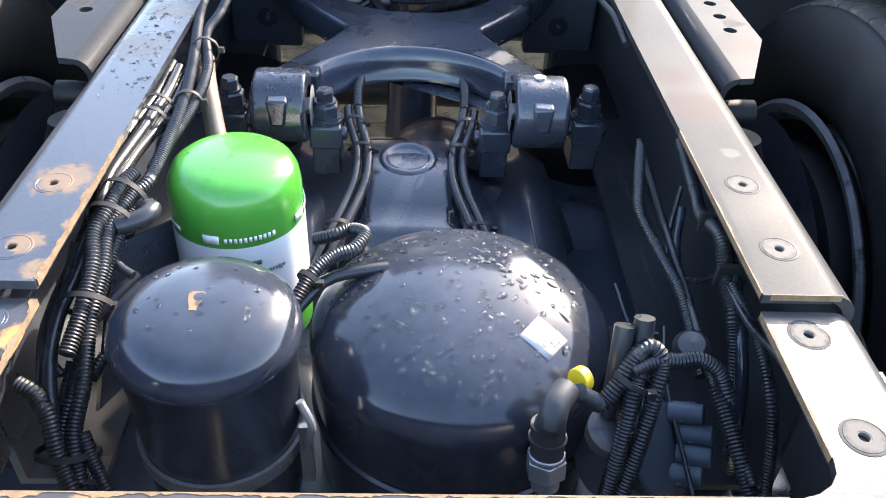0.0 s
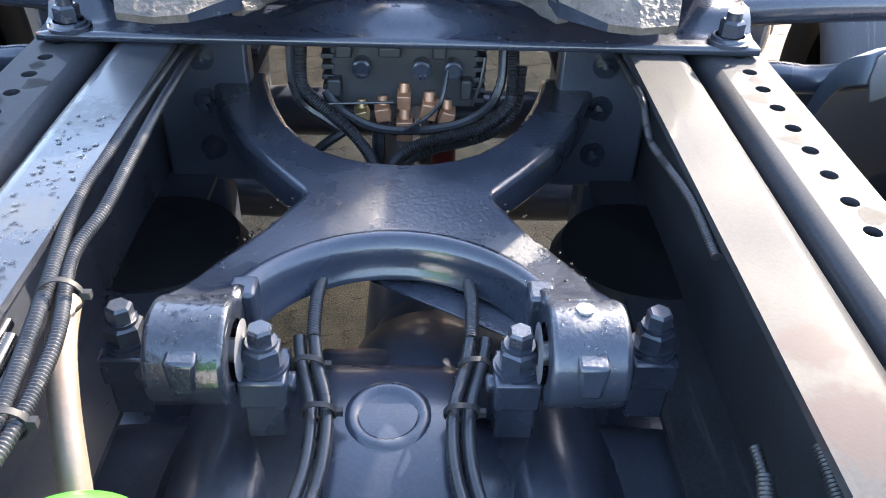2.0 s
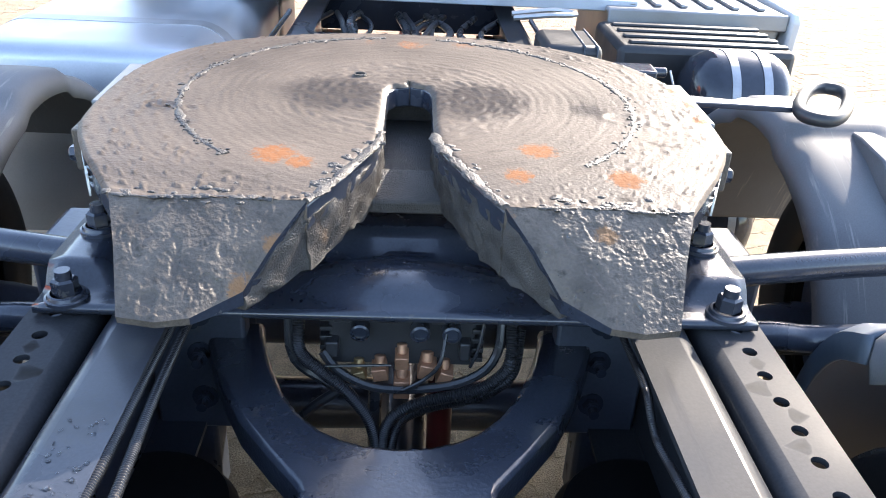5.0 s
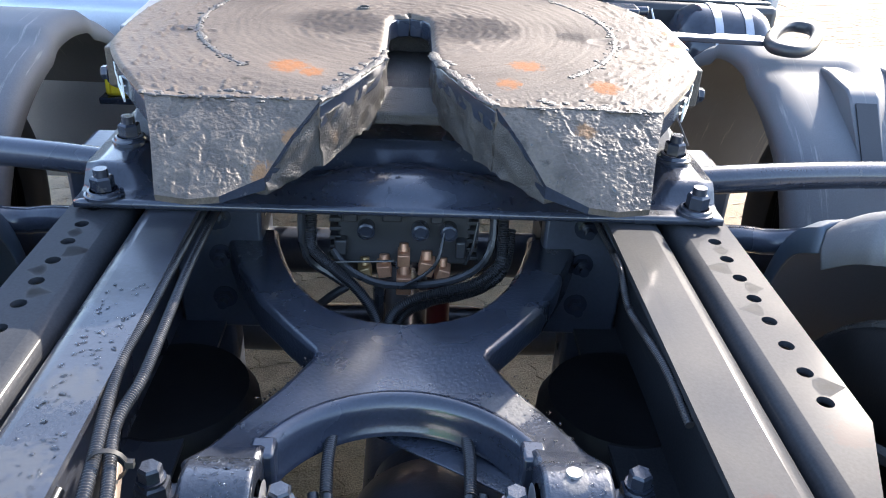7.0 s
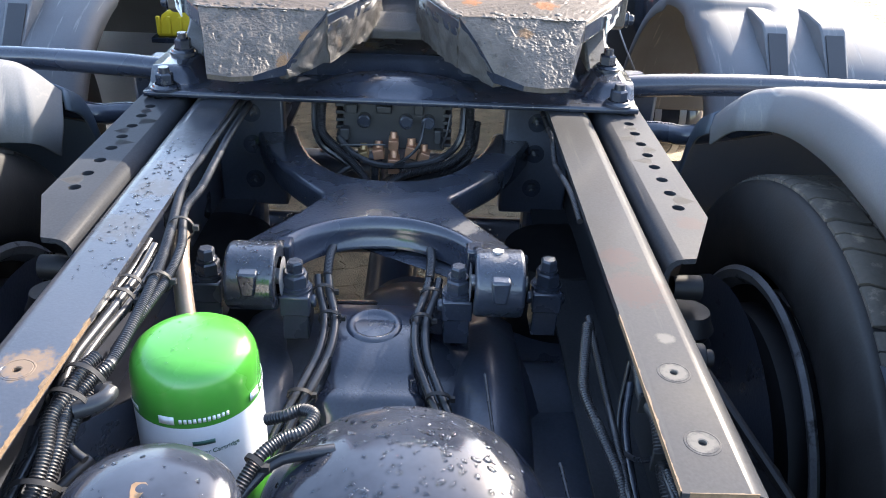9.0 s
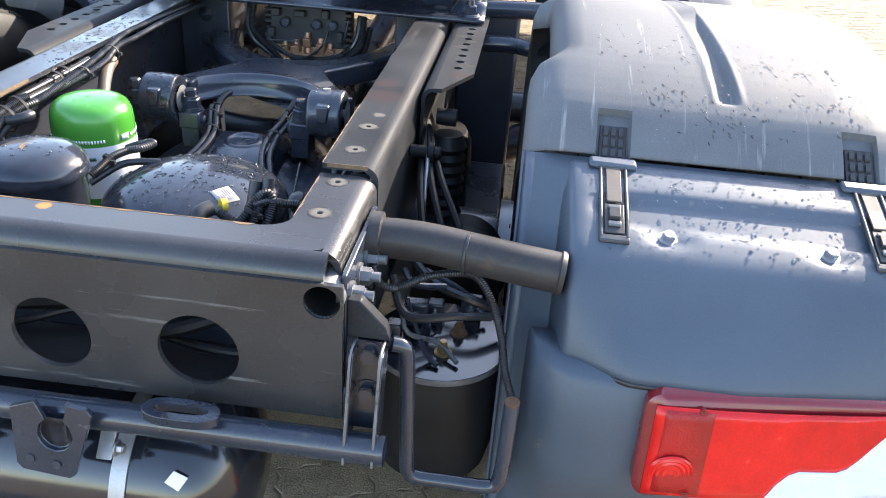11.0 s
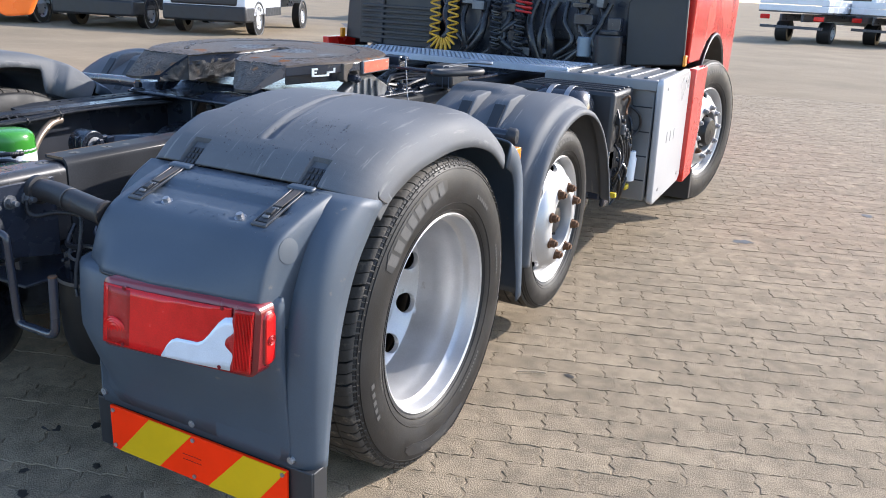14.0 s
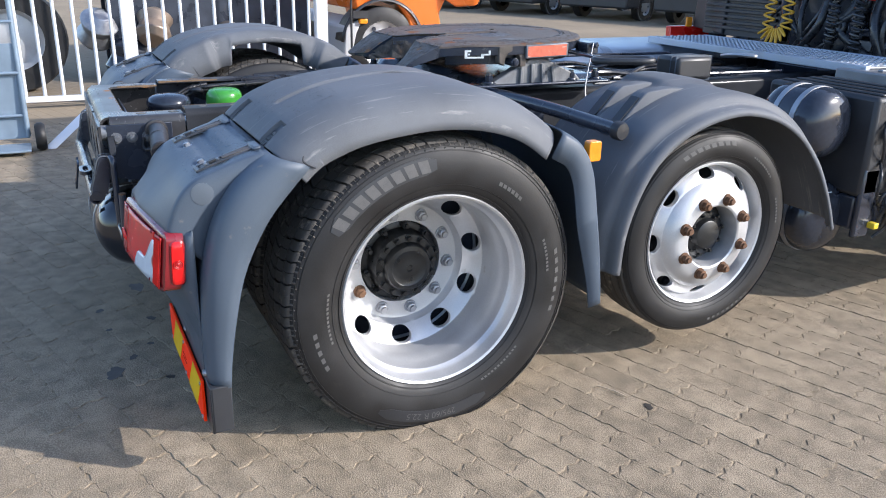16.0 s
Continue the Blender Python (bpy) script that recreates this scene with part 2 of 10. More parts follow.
STRUT = mat("grey_brown_strut", (0.22, 0.17, 0.13), 0.35, 0.4, 0.2, 10, 200, 0.05)
GREASE = mat("greasy_steel", (0.082, 0.069, 0.058), 0.50, 0.0, 0.42, 22, 260, 0.8, (0.045, 0.040, 0.036), 0.40, 46, dist=0.004, spec=0.28)
patches(GREASE, ((0.115, 1.48, 1.04, 0.03), (-0.15, 1.44, 1.02, 0.03), (-0.185, 1.40, 0.98, 0.035), (0.24, 1.46, 1.03, 0.03)), (0.17, 0.095, 0.05), 0.9)
PLATE = mat("scraped_coupling_plate", (0.098, 0.079, 0.064), 0.52, 0.0, 0.34, 6, 240, 0.55, (0.058, 0.048, 0.040), 0.30, 24, dist=0.003, spec=0.14)
rings(PLATE, (0, 1.865, 0), 17.0, 0.06)
patches(PLATE, ((0.0, 2.17, 1.052, 0.07), (0.10, 2.185, 1.052, 0.06), (-0.08, 2.175, 1.052, 0.05), (-0.16, 2.10, 1.052, 0.04), (-0.177, 1.615, 1.052, 0.06), (-0.14, 1.59, 1.052, 0.04), (0.18, 1.656, 1.052, 0.055), (0.286, 1.571, 1.052, 0.05), (0.145, 1.572, 1.052, 0.04), (0.462, 1.87, 1.052, 0.05), (0.452, 1.95, 1.052, 0.045), (0.455, 1.80, 1.052, 0.04)), (0.19, 0.080, 0.034), 0.95)
patches(PLATE, ((-0.363, 1.782, 1.052, 0.06), (-0.32, 1.72, 1.052, 0.04), (0.355, 1.785, 1.052, 0.05), (0.281, 1.832, 1.052, 0.07), (0.11, 1.86, 1.052, 0.17), (-0.12, 1.87, 1.052, 0.17)), (0.058, 0.048, 0.041), 0.6, 0.34)
GREASEDARK = mat("dark_grease", (0.048, 0.044, 0.041), 0.46, 0.0, 0.5, 30, 420, 1.0, (0.13, 0.08, 0.045), 0.18, 14, dist=0.005, spec=0.4)
TIE = mat("cable_tie_nylon", (0.018, 0.018, 0.019), 0.6, 0, 0.2, 30, 200, 0.03, spec=0.3)
COPPER = mat("copper_valve", (0.42, 0.22, 0.13), 0.4, 0.55, 0.25, 40, 300, 0.1)
CHIP = mat("ochre_bare_metal", (0.17, 0.10, 0.048), 0.6, 0.1, 0.3, 60, 200, 0.1)
# Near black: shade beside and under the frame is put into this colour.
SHADEBLACK = mat("shade_black_rubber", (0.007, 0.007, 0.008), 0.5, 0, 0.3, 14, 200, 0.1, spec=0.3)
REDVALVE = mat("dark_red_cylinder", (0.11, 0.012, 0.012), 0.4, 0, 0.2, 20, 200, 0.05)
YELLOW = mat("yellow_plastic", (0.62, 0.45, 0.02), 0.4, 0, 0.1, 20, 200, 0.03)
YELLOWCOIL = mat("yellow_coil_hose", (0.60, 0.33, 0.02), 0.4, 0, 0.1, 20, 200, 0.03)
REDCOIL = mat("red_coil_hose", (0.45, 0.02, 0.015), 0.4, 0, 0.1, 20, 200, 0.03)
TEAL = mat("teal_cap", (0.06, 0.28, 0.25), 0.45, 0, 0.1, 20, 200, 0.03)
BRASS = mat("brass_fitting", (0.35, 0.24, 0.12), 0.4, 0.7, 0.3, 40, 200, 0.1)
LAMPRED = mat("red_lens", (0.58, 0.008, 0.008), 0.16, 0, 0.3, 14, 300, 0.25, coat=0.25, spec=0.35)
LAMPRIB = mat("red_ribbed_lens", (0.36, 0.010, 0.010), 0.28, 0, 0.3, 12, 380, 0.7, coat=0.15, spec=0.35)
LAMPCLEAR = mat("clear_lens", (0.62, 0.68, 0.76), 0.16, 0.1, 0.12, 12, 420, 0.35, coat=0.5)
LAMPDARK = mat("dark_red_rim", (0.17, 0.010, 0.014), 0.2, 0, 0.2, 10, 200, 0.04, coat=0.4)
AMBER = mat("amber_lens", (0.75, 0.26, 0.01), 0.18, 0, 0.15, 20, 400, 0.3, coat=0.4)
CHEVRED = mat("retroreflective_red", (0.98, 0.035, 0.001), 0.55, 0, 0.06, 20, 600, 0.05, spec=0.12)
CHEVYEL = mat("retroreflective_yellow", (0.64, 0.40, 0.006), 0.5, 0, 0.06, 20, 600, 0.05, spec=0.12)
DROP = glass("water", (0.96, 0.98, 1.0), 0.02, 1.0)
DROP.node_tree.nodes["Principled BSDF"].inputs["IOR"].default_value = 1.33
PAVER = mat("paver_concrete", (0.262, 0.209, 0.144), 0.9, 0, 0.36, 13.0, 230, 1.0, (0.236, 0.188, 0.131), 0.26, 4.5, ob_rand=0.10, spec=0.2, dist=0.003, grain=1.5, world=True)
PAVERFAR = mat("paver_concrete_field", (0.262, 0.209, 0.144), 0.9, 0, 0.36, 13.0, 230, 1.0, (0.236, 0.188, 0.131), 0.26, 4.5, island=0.10, spec=0.2, dist=0.003, grain=1.5, world=True)
STAIN = mat("oil_stain", (0.036, 0.031, 0.026), 0.5, 0, 0.3, 20, 160, 0.2)
REDCAB = mat("red_cab_paint", (0.58, 0.016, 0.010), 0.25, 0, 0.06, 3, 200, 0.01, coat=0.6)
WHITEPANEL = mat("white_panel", (0.43, 0.43, 0.435), 0.35, 0, 0.08, 4, 200, 0.03, (0.42, 0.41, 0.39), 0.12, 5, coat=0.3)
SILVER = mat("silver_tread_plate", (0.24, 0.245, 0.255), 0.45, 0.6, 0.12, 8, 200, 0.08, (0.28, 0.27, 0.25), 0.15, 7)
GRATE = mat("aluminium_grating", (0.38, 0.42, 0.49), 0.45, 0.6, 0.12, 8, 200, 0.06)
WHITEPAINT = mat("white_vehicle_paint", (0.62, 0.65, 0.69), 0.25, 0, 0.05, 2, 200, 0.01, coat=0.5)
GREYPAINT = mat("dark_van_paint", (0.05, 0.055, 0.065), 0.3, 0, 0.1, 2, 200, 0.01, coat=0.5)
ORANGE = mat("orange_truck_paint", (0.66, 0.14, 0.012), 0.3, 0, 0.1, 3, 200, 0.02, coat=0.3)
FENCEWHITE = mat("white_fence_paint", (0.66, 0.67, 0.68), 0.45, 0, 0.1, 5, 200, 0.05)
WINDOW = mat("dark_window_glass", (0.015, 0.02, 0.028), 0.06, 0, 0.1, 3, 100, 0, coat=0.5)
TROLLEY = mat("trolley_blue_grey", (0.22, 0.28, 0.34), 0.4, 0.3, 0.15, 8, 200, 0.05)
WOOD = mat("pale_timber", (0.42, 0.34, 0.24), 0.75, 0, 0.25, 6, 90, 0.2)
TARMAC = mat("dark_tarmac", (0.07, 0.07, 0.075), 0.9, 0, 0.25, 3, 150, 0.3)


# ---- builders ----
MIRROR = [False]


def thing(name, at, label, category, group=""):
    ob = new(name)
    ob.empty_display_size = 0.1
    x = -at[0] if MIRROR[0] else at[0]
    ob.location = (x, at[1], at[2])
    return tagged(ob, label, category, group)


def part(name, bm, material, parent, label="", bevel=0.0, solid=0.0, angle=38, kind=""):
    """Links a bmesh as one mesh object under a thing or under a part."""
    if MIRROR[0]:
        bmesh.ops.scale(bm, vec=(-1, 1, 1), verts=bm.verts)
    bmesh.ops.recalc_face_normals(bm, faces=bm.faces)
    me = bpy.data.meshes.new(name)
    bm.to_mesh(me)
    bm.free()
    me.materials.append(material)
    for poly in me.polygons:
        poly.use_smooth = True
    me.set_sharp_from_angle(angle=radians(angle))
    ob = new(name, me)
    if parent:
        ob.parent = parent
        if parent.type == "EMPTY":
            ob.matrix_parent_inverse = Matrix.Translation(-parent.location)
    if solid:
        mod = ob.modifiers.new("thickness", "SOLIDIFY")
        mod.thickness, mod.offset = solid, -1
    if bevel:
        mod = ob.modifiers.new("edges", "BEVEL")
        mod.width, mod.segments, mod.limit_method, mod.angle_limit = bevel, 2, "ANGLE", radians(40)
    return tagged(ob, label, "", "", kind)


def box(bm, x0, x1, y0, y1, z0, z1, turn=None):
    v = [Vector((x, y, z)) for z in (z0, z1) for y in (y0, y1) for x in (x0, x1)]
    if turn:
        c = Vector(((x0 + x1) / 2, (y0 + y1) / 2, (z0 + z1) / 2))
        v = [turn @ (p - c) + c for p in v]
    v = [bm.verts.new(p) for p in v]
    for f in ((0, 2, 3, 1), (4, 5, 7, 6), (0, 1, 5, 4), (2, 6, 7, 3), (0, 4, 6, 2), (1, 3, 7, 5)):
        bm.faces.new([v[i] for i in f])
    return bm


def loft(bm, rows, closed=False, caps=False):
    """Skins rows of points, each row of the same length."""
    vs = [[bm.verts.new(p) for p in row] for row in rows]
    for a, b in zip(vs, vs[1:]):
        n = len(a)
        for i in range(n if closed else n - 1):
            j = (i + 1) % n
            bm.faces.new((a[i], a[j], b[j], b[i]))
    if caps:
        bm.faces.new(vs[0][::-1])
        bm.faces.new(vs[-1])
    return bm


def prism(bm, pts, depth):
    """A polygon of 3D points, thickened along the vector depth."""
    a = [Vector(p) for p in pts]
    loft(bm, (a, [p + Vector(depth) for p in a]), True, True)
    return bm


def frame_of(d):
    d = Vector(d).normalized()
    u = d.cross(Vector((0, 0, 1)) if abs(d.z) < 0.9 else Vector((1, 0, 0))).normalized()
    return u, d.cross(u), d


def cyl(bm, p0, p1, r, seg=18, r1=None, caps=True):
    p0, p1 = Vector(p0), Vector(p1)
    u, v, d = frame_of(p1 - p0)
    ring = [(math.cos(2 * math.pi * i / seg), math.sin(2 * math.pi * i / seg)) for i in range(seg)]
    loft(bm, [[p0 + (u * c + v * s) * r for c, s in ring], [p1 + (u * c + v * s) * (r if r1 is None else r1) for c, s in ring]], True, caps)
    return bm


def lathe(bm, profile, at, axis=(0, 0, 1), seg=48, caps=False):
    """Turns (radius, height) pairs about an axis through at."""
    u, v, d = frame_of(axis)
    at = Vector(at)
    rows = [[at + d * h + (u * math.cos(2 * math.pi * i / seg) + v * math.sin(2 * math.pi * i / seg)) * max(r, 0.0004) for i in range(seg)] for r, h in profile]
    loft(bm, rows, True, caps)
    return bm


def spline(pts, step=0.012):
    p = [Vector(q) for q in pts]
    p = [p[0] * 2 - p[1]] + p + [p[-1] * 2 - p[-2]]
    out = []
    for a, b, c, d in zip(p, p[1:], p[2:], p[3:]):
        n = max(2, int((c - b).length / step))
        for i in range(n):
            t = i / n
            out.append(0.5 * (2 * b + (c - a) * t + (2 * a - 5 * b + 4 * c - d) * t * t + (3 * b - a - 3 * c + d) * t ** 3))
    return out + [p[-2]]


def tube(bm, pts, r, seg=10, step=0.012, ridges=0.0, lump=0.0):
    """A hose along a spline; ridges gives it the rings of corrugated conduit, lump an uneven thickness."""
    path = spline(pts, 0.0017 if ridges else step)
    u = frame_of(path[1] - path[0])[0]
    rows = []
    for i, p in enumerate(path):
        d = (path[min(i + 1, len(path) - 1)] - path[max(i - 1, 0)]).normalized()
        u = (u - d * u.dot(d)).normalized()
        v = d.cross(u)
        rr = r * (1 - ridges * (i % 2)) if ridges else r
        if lump:
            rr *= 1 + lump * noise.noise(p * 38)
        rows.append([p + (u * math.cos(2 * math.pi * k / seg) + v * math.sin(2 * math.pi * k / seg)) * rr for k in range(seg)])
    loft(bm, rows, True, True)
    return bm


def hexbolt(bm, p, axis, r=0.011, h=0.010, washer=True, stud=0.0):
    p, d = Vector(p), Vector(axis).normalized()
    if washer:
        cyl(bm, p, p + d * 0.003, r * 1.45, 16)
    cyl(bm, p + d * 0.003, p + d * (h + 0.003), r, 6)
    cyl(bm, p + d * (h + 0.003), p + d * (h + 0.005), r * 0.8, 12)
    if stud:
        cyl(bm, p + d * h, p + d * (h + stud), r * 0.58, 10)
    return bm


def holed(bm, u0, u1, v0, v1, holes, thick, m, seg=24):
    """A plate in the u, v plane of m with round holes in a row along u; w runs from 0 down to -thick."""
    holes = sorted(holes)
    cuts = [u0] + [(a[0] + b[0]) / 2 for a, b in zip(holes, holes[1:])] + [u1]
    for (cu, cv, r), a, b in zip(holes, cuts, cuts[1:]):
        outer, inner = [], []
        for i in range(seg):
            t = 2 * math.pi * (i + 0.5) / seg
            c, s = math.cos(t), math.sin(t)
            k = min(((b if c > 0 else a) - cu) / c if abs(c) > 1e-6 else 9, ((v1 if s > 0 else v0) - cv) / s if abs(s) > 1e-6 else 9)
            outer.append((cu + c * k, cv + s * k))
            inner.append((cu + c * r, cv + s * r))
        for i, (q, corner) in enumerate(((0, (b, v1)), (1, (a, v1)), (2, (a, v0)), (3, (b, v0)))):
            j = min(range(seg), key=lambda k: (outer[k][0] - corner[0]) ** 2 + (outer[k][1] - corner[1]) ** 2)
            outer[j] = corner
        rows = [[m @ Vector((x, y, 0)) for x, y in inner], [m @ Vector((x, y, 0)) for x, y in outer], [m @ Vector((x, y, -thick)) for x, y in outer], [m @ Vector((x, y, -thick)) for x, y in inner]]
        loft(bm, rows + [rows[0]], True)
    bmesh.ops.remove_doubles(bm, verts=bm.verts, dist=1e-5)
    return bm


def drops(name, parent, n, surface, seed, low=0.0012, high=0.0042):
    """Beads of rain water lying on a surface, given as a function from two numbers in 0 to 1 to a place and a normal."""
    rnd = random.Random(seed)
    verts, faces = [], []
    for _ in range(n):
        p, nrm = surface(rnd.random(), rnd.random())
        nrm = Vector(nrm).normalized()
        u = nrm.orthogonal().normalized()
        v = nrm.cross(u)
        r, st, tw = rnd.uniform(low, high) * rnd.uniform(0.6, 1.0), rnd.uniform(0.7, 1.5), rnd.uniform(0, 6.28)
        k = len(verts)
        wob = [rnd.uniform(0.72, 1.2) for _ in range(7)]
        for ring, hh in ((1.0, -0.05), (0.86, 0.16), (0.5, 0.27)):
            for i in range(7):
                t = 2 * math.pi * i / 7
                x, y = math.cos(t) * ring * r * st * wob[i], math.sin(t) * ring * r / st * wob[i]
                x, y = x * math.cos(tw) - y * math.sin(tw), x * math.sin(tw) + y * math.cos(tw)
                verts.append(Vector(p) + u * x + v * y + nrm * (hh * r))
        verts.append(Vector(p) + nrm * r * 0.30)
        for a in (0, 7):
            for i in range(7):
                j = (i + 1) % 7
                faces.append((k + a + i, k + a + j, k + a + 7 + j, k + a + 7 + i))
        for i in range(7):
            faces.append((k + 14 + i, k + 14 + (i + 1) % 7, k + 21))
    bm = bmesh.new()
    vs = [bm.verts.new(p) for p in verts]
    for f in faces:
        bm.faces.new([vs[i] for i in f])
    return part(name, bm, DROP, parent, "clear beads of rain water", angle=80, kind="stuff")


# ---- ground ----
YAW = 19.0
GX0, GX1, GY0, GY1 = -3.99, 8.4, -3.2, 11.5


def ground_sheet():
    bm = bmesh.new()
    xs = [-900, -200, -60, -20, GX0, GX0 + 0.01, GX1 - 0.01, GX1, 20, 60, 200, 900]
    ys = [-900, -200, -60, -20, GY0, GY0 + 0.01, GY1 - 0.01, GY1, 20, 60, 200, 900]
    loft(bm, [[Vector((x, y, -0.0024 if GX0 < x < GX1 and GY0 < y < GY1 else -0.001)) for x in xs] for y in ys])
    m = bpy.data.materials.new("block_paving")
    m.use_nodes = True
    n, l = m.node_tree.nodes, m.node_tree.links
    co, wave, br = n.new("ShaderNodeTexCoord"), n.new("ShaderNodeTexNoise"), n.new("ShaderNodeTexBrick")
    wave.inputs["Scale"].default_value = 14
    sc = n.new("ShaderNodeVectorMath")
    sc.operation = "MULTIPLY_ADD"
    sc.inputs[1].default_value = (0.02, 0.02, 0)
    l.new(co.outputs["Object"], wave.inputs["Vector"])
    l.new(wave.outputs["Color"], sc.inputs[0])
    l.new(co.outputs["Object"], sc.inputs[2])
    l.new(sc.outputs[0], br.inputs["Vector"])
    br.inputs["Scale"].default_value, br.inputs["Mortar Size"].default_value, br.inputs["Mortar Smooth"].default_value = 1.0, 0.006, 0.3
    br.inputs["Brick Width"].default_value, br.inputs["Row Height"].default_value = 0.2125, 0.1075
    br.inputs["Color1"].default_value, br.inputs["Color2"].default_value, br.inputs["Mortar"].default_value = (0.258, 0.204, 0.138, 1), (0.240, 0.190, 0.129, 1), (0.222, 0.174, 0.116, 1)
    big = n.new("ShaderNodeTexNoise")
    big.inputs["Scale"].default_value, big.inputs["Detail"].default_value = 0.6, 6
    l.new(co.outputs["Object"], big.inputs["Vector"])
    r = n.new("ShaderNodeMapRange")
    r.inputs[1].default_value, r.inputs[2].default_value, r.inputs[3].default_value, r.inputs[4].default_value = 0.3, 0.7, 0.86, 1.12
    l.new(big.outputs["Fac"], r.inputs[0])
    mul = n.new("ShaderNodeVectorMath")
    mul.operation = "SCALE"
    l.new(br.outputs["Color"], mul.inputs[0])
    l.new(r.outputs[0], mul.inputs["Scale"])
    p = n["Principled BSDF"]
    l.new(mul.outputs[0], p.inputs["Base Color"])
    p.inputs["Roughness"].default_value = 0.9
    p.inputs["Specular IOR Level"].default_value = 0.15
    bn = n.new("ShaderNodeBump")
    bn.inputs["Strength"].default_value, bn.inputs["Distance"].default_value = 0.5, 0.01
    bn.invert = True
    l.new(br.outputs["Fac"], bn.inputs["Height"])
    l.new(bn.outputs[0], p.inputs["Normal"])
    ob = part("ground", bm, m, None)
    ob.rotation_euler.z = radians(YAW)
    return tagged(ob, "sandy grey-brown yard of concrete block paving with wet and oily stains", "ground", "", "structure")


GROUND = ground_sheet()


# ---- chassis frame ----
RX0, RX1, RZ = 0.303, 0.381, 0.872
frame_thing = thing("chassis_frame", (0, 0.25, 0), "black painted steel truck ladder frame, scuffed and wet", "truck frame")


def rail_side():
    s = -1 if MIRROR[0] else 1
    bm = bmesh.new()
    flat = Matrix(((0, 1, 0, 0), (1, 0, 0, 0), (0, 0, 1, RZ), (0, 0, 0, 1)))
    if s > 0:
        hs = [(0.585, 0.3395, 0.0042), (0.692, 0.3395, 0.0042)]
    else:
        hs = [(0.565, 0.3395, 0.0042), (0.665, 0.3395, 0.0042)]
    holed(bm, 0.52, 0.80, RX0, RX1 - 0.016, hs, 0.009, flat, 16)
    box(bm, RX0, RX1 - 0.016, 0.80, 4.35, RZ - 0.009, RZ)
    # rounded outer shoulder, web and lower flange
    arc = [(RX1 - 0.016 + 0.024 * math.sin(a), RZ - 0.024 + 0.024 * math.cos(a)) for a in (0, 0.2, 0.4, 0.6, 0.8, 1.0, 1.2, 1.4, 1.571)]
    inner = [(x - 0.008, z - 0.006) for x, z in arc[::-1]]
    out = arc + [(RX1 + 0.008, 0.60), (RX0, 0.60), (RX0, 0.609), (RX1 - 0.001, 0.609)] + inner
    loft(bm, [[Vector((x, y, z)) for x, z in out] for y in (0.52, 4.35)], True, True)
    rail = part("frame_rail", bm, RAILRUST if s < 0 else RAIL, frame_thing, "rusty-edged painted rail" if s < 0 else "")
    for cy, cx, r in hs:
        bm = bmesh.new()
        lathe(bm, [(r, -0.002), (r + 0.001, 0.0004), (0.0150, 0.0004), (0.0153, 0.0001), (0.0160, 0.0001), (0.0163, 0.0004), (0.0178, 0.0003), (0.0182, -0.0002)], (cx * 1, cy, RZ), (0, 0, 1), 24)
        part("hole_collar", bm, RAIL if s > 0 else RAILRUST, rail)
        # Black disc paints the hole's shade just under the surface.
        bm = bmesh.new()
        lathe(bm, [(0.0052, -0.0035), (0.0, -0.0035)], (cx, cy, RZ), (0, 0, 1), 16)
        part("bore", bm, HUB, rail)
    # perforated outrigger plate beside the rail
    bm = bmesh.new()
    m = Matrix(((0, 1, 0, 0), (1, 0, 0, 0), (0, 0, 1, 0.870), (0, 0, 0, 1)))
    ys = [1.100 + i * 0.0515 for i in range(9)]
    holed(bm, 1.07, 1.62, 0.418, 0.488, [(y, 0.452, 0.0095) for y in ys], 0.008, m, 20)
    prism(bm, [(0.418, 1.07, 0.870), (0.488, 1.07, 0.870), (0.436, 0.945, 0.870), (0.418, 0.942, 0.870)], (0, 0, -0.008))
    roll = [(0.418 - 0.022 * math.sin(a), 0.870 - 0.022 + 0.022 * math.cos(a)) for a in (0, 0.4, 0.8, 1.2, 1.571)]
    prof = roll + [(0.396, 0.66), (0.404, 0.66)] + [(x + 0.007, z - 0.005) for x, z in roll[::-1]]
    loft(bm, [[Vector((x, y, z)) for x, z in prof] for y in (0.942, 1.62)], True, True)
    part("perforated_side_plate", bm, RAIL, frame_thing, "perforated steel plate with one row of round holes")


for MIRROR[0] in (False, True):
    rail_side()
MIRROR[0] = False


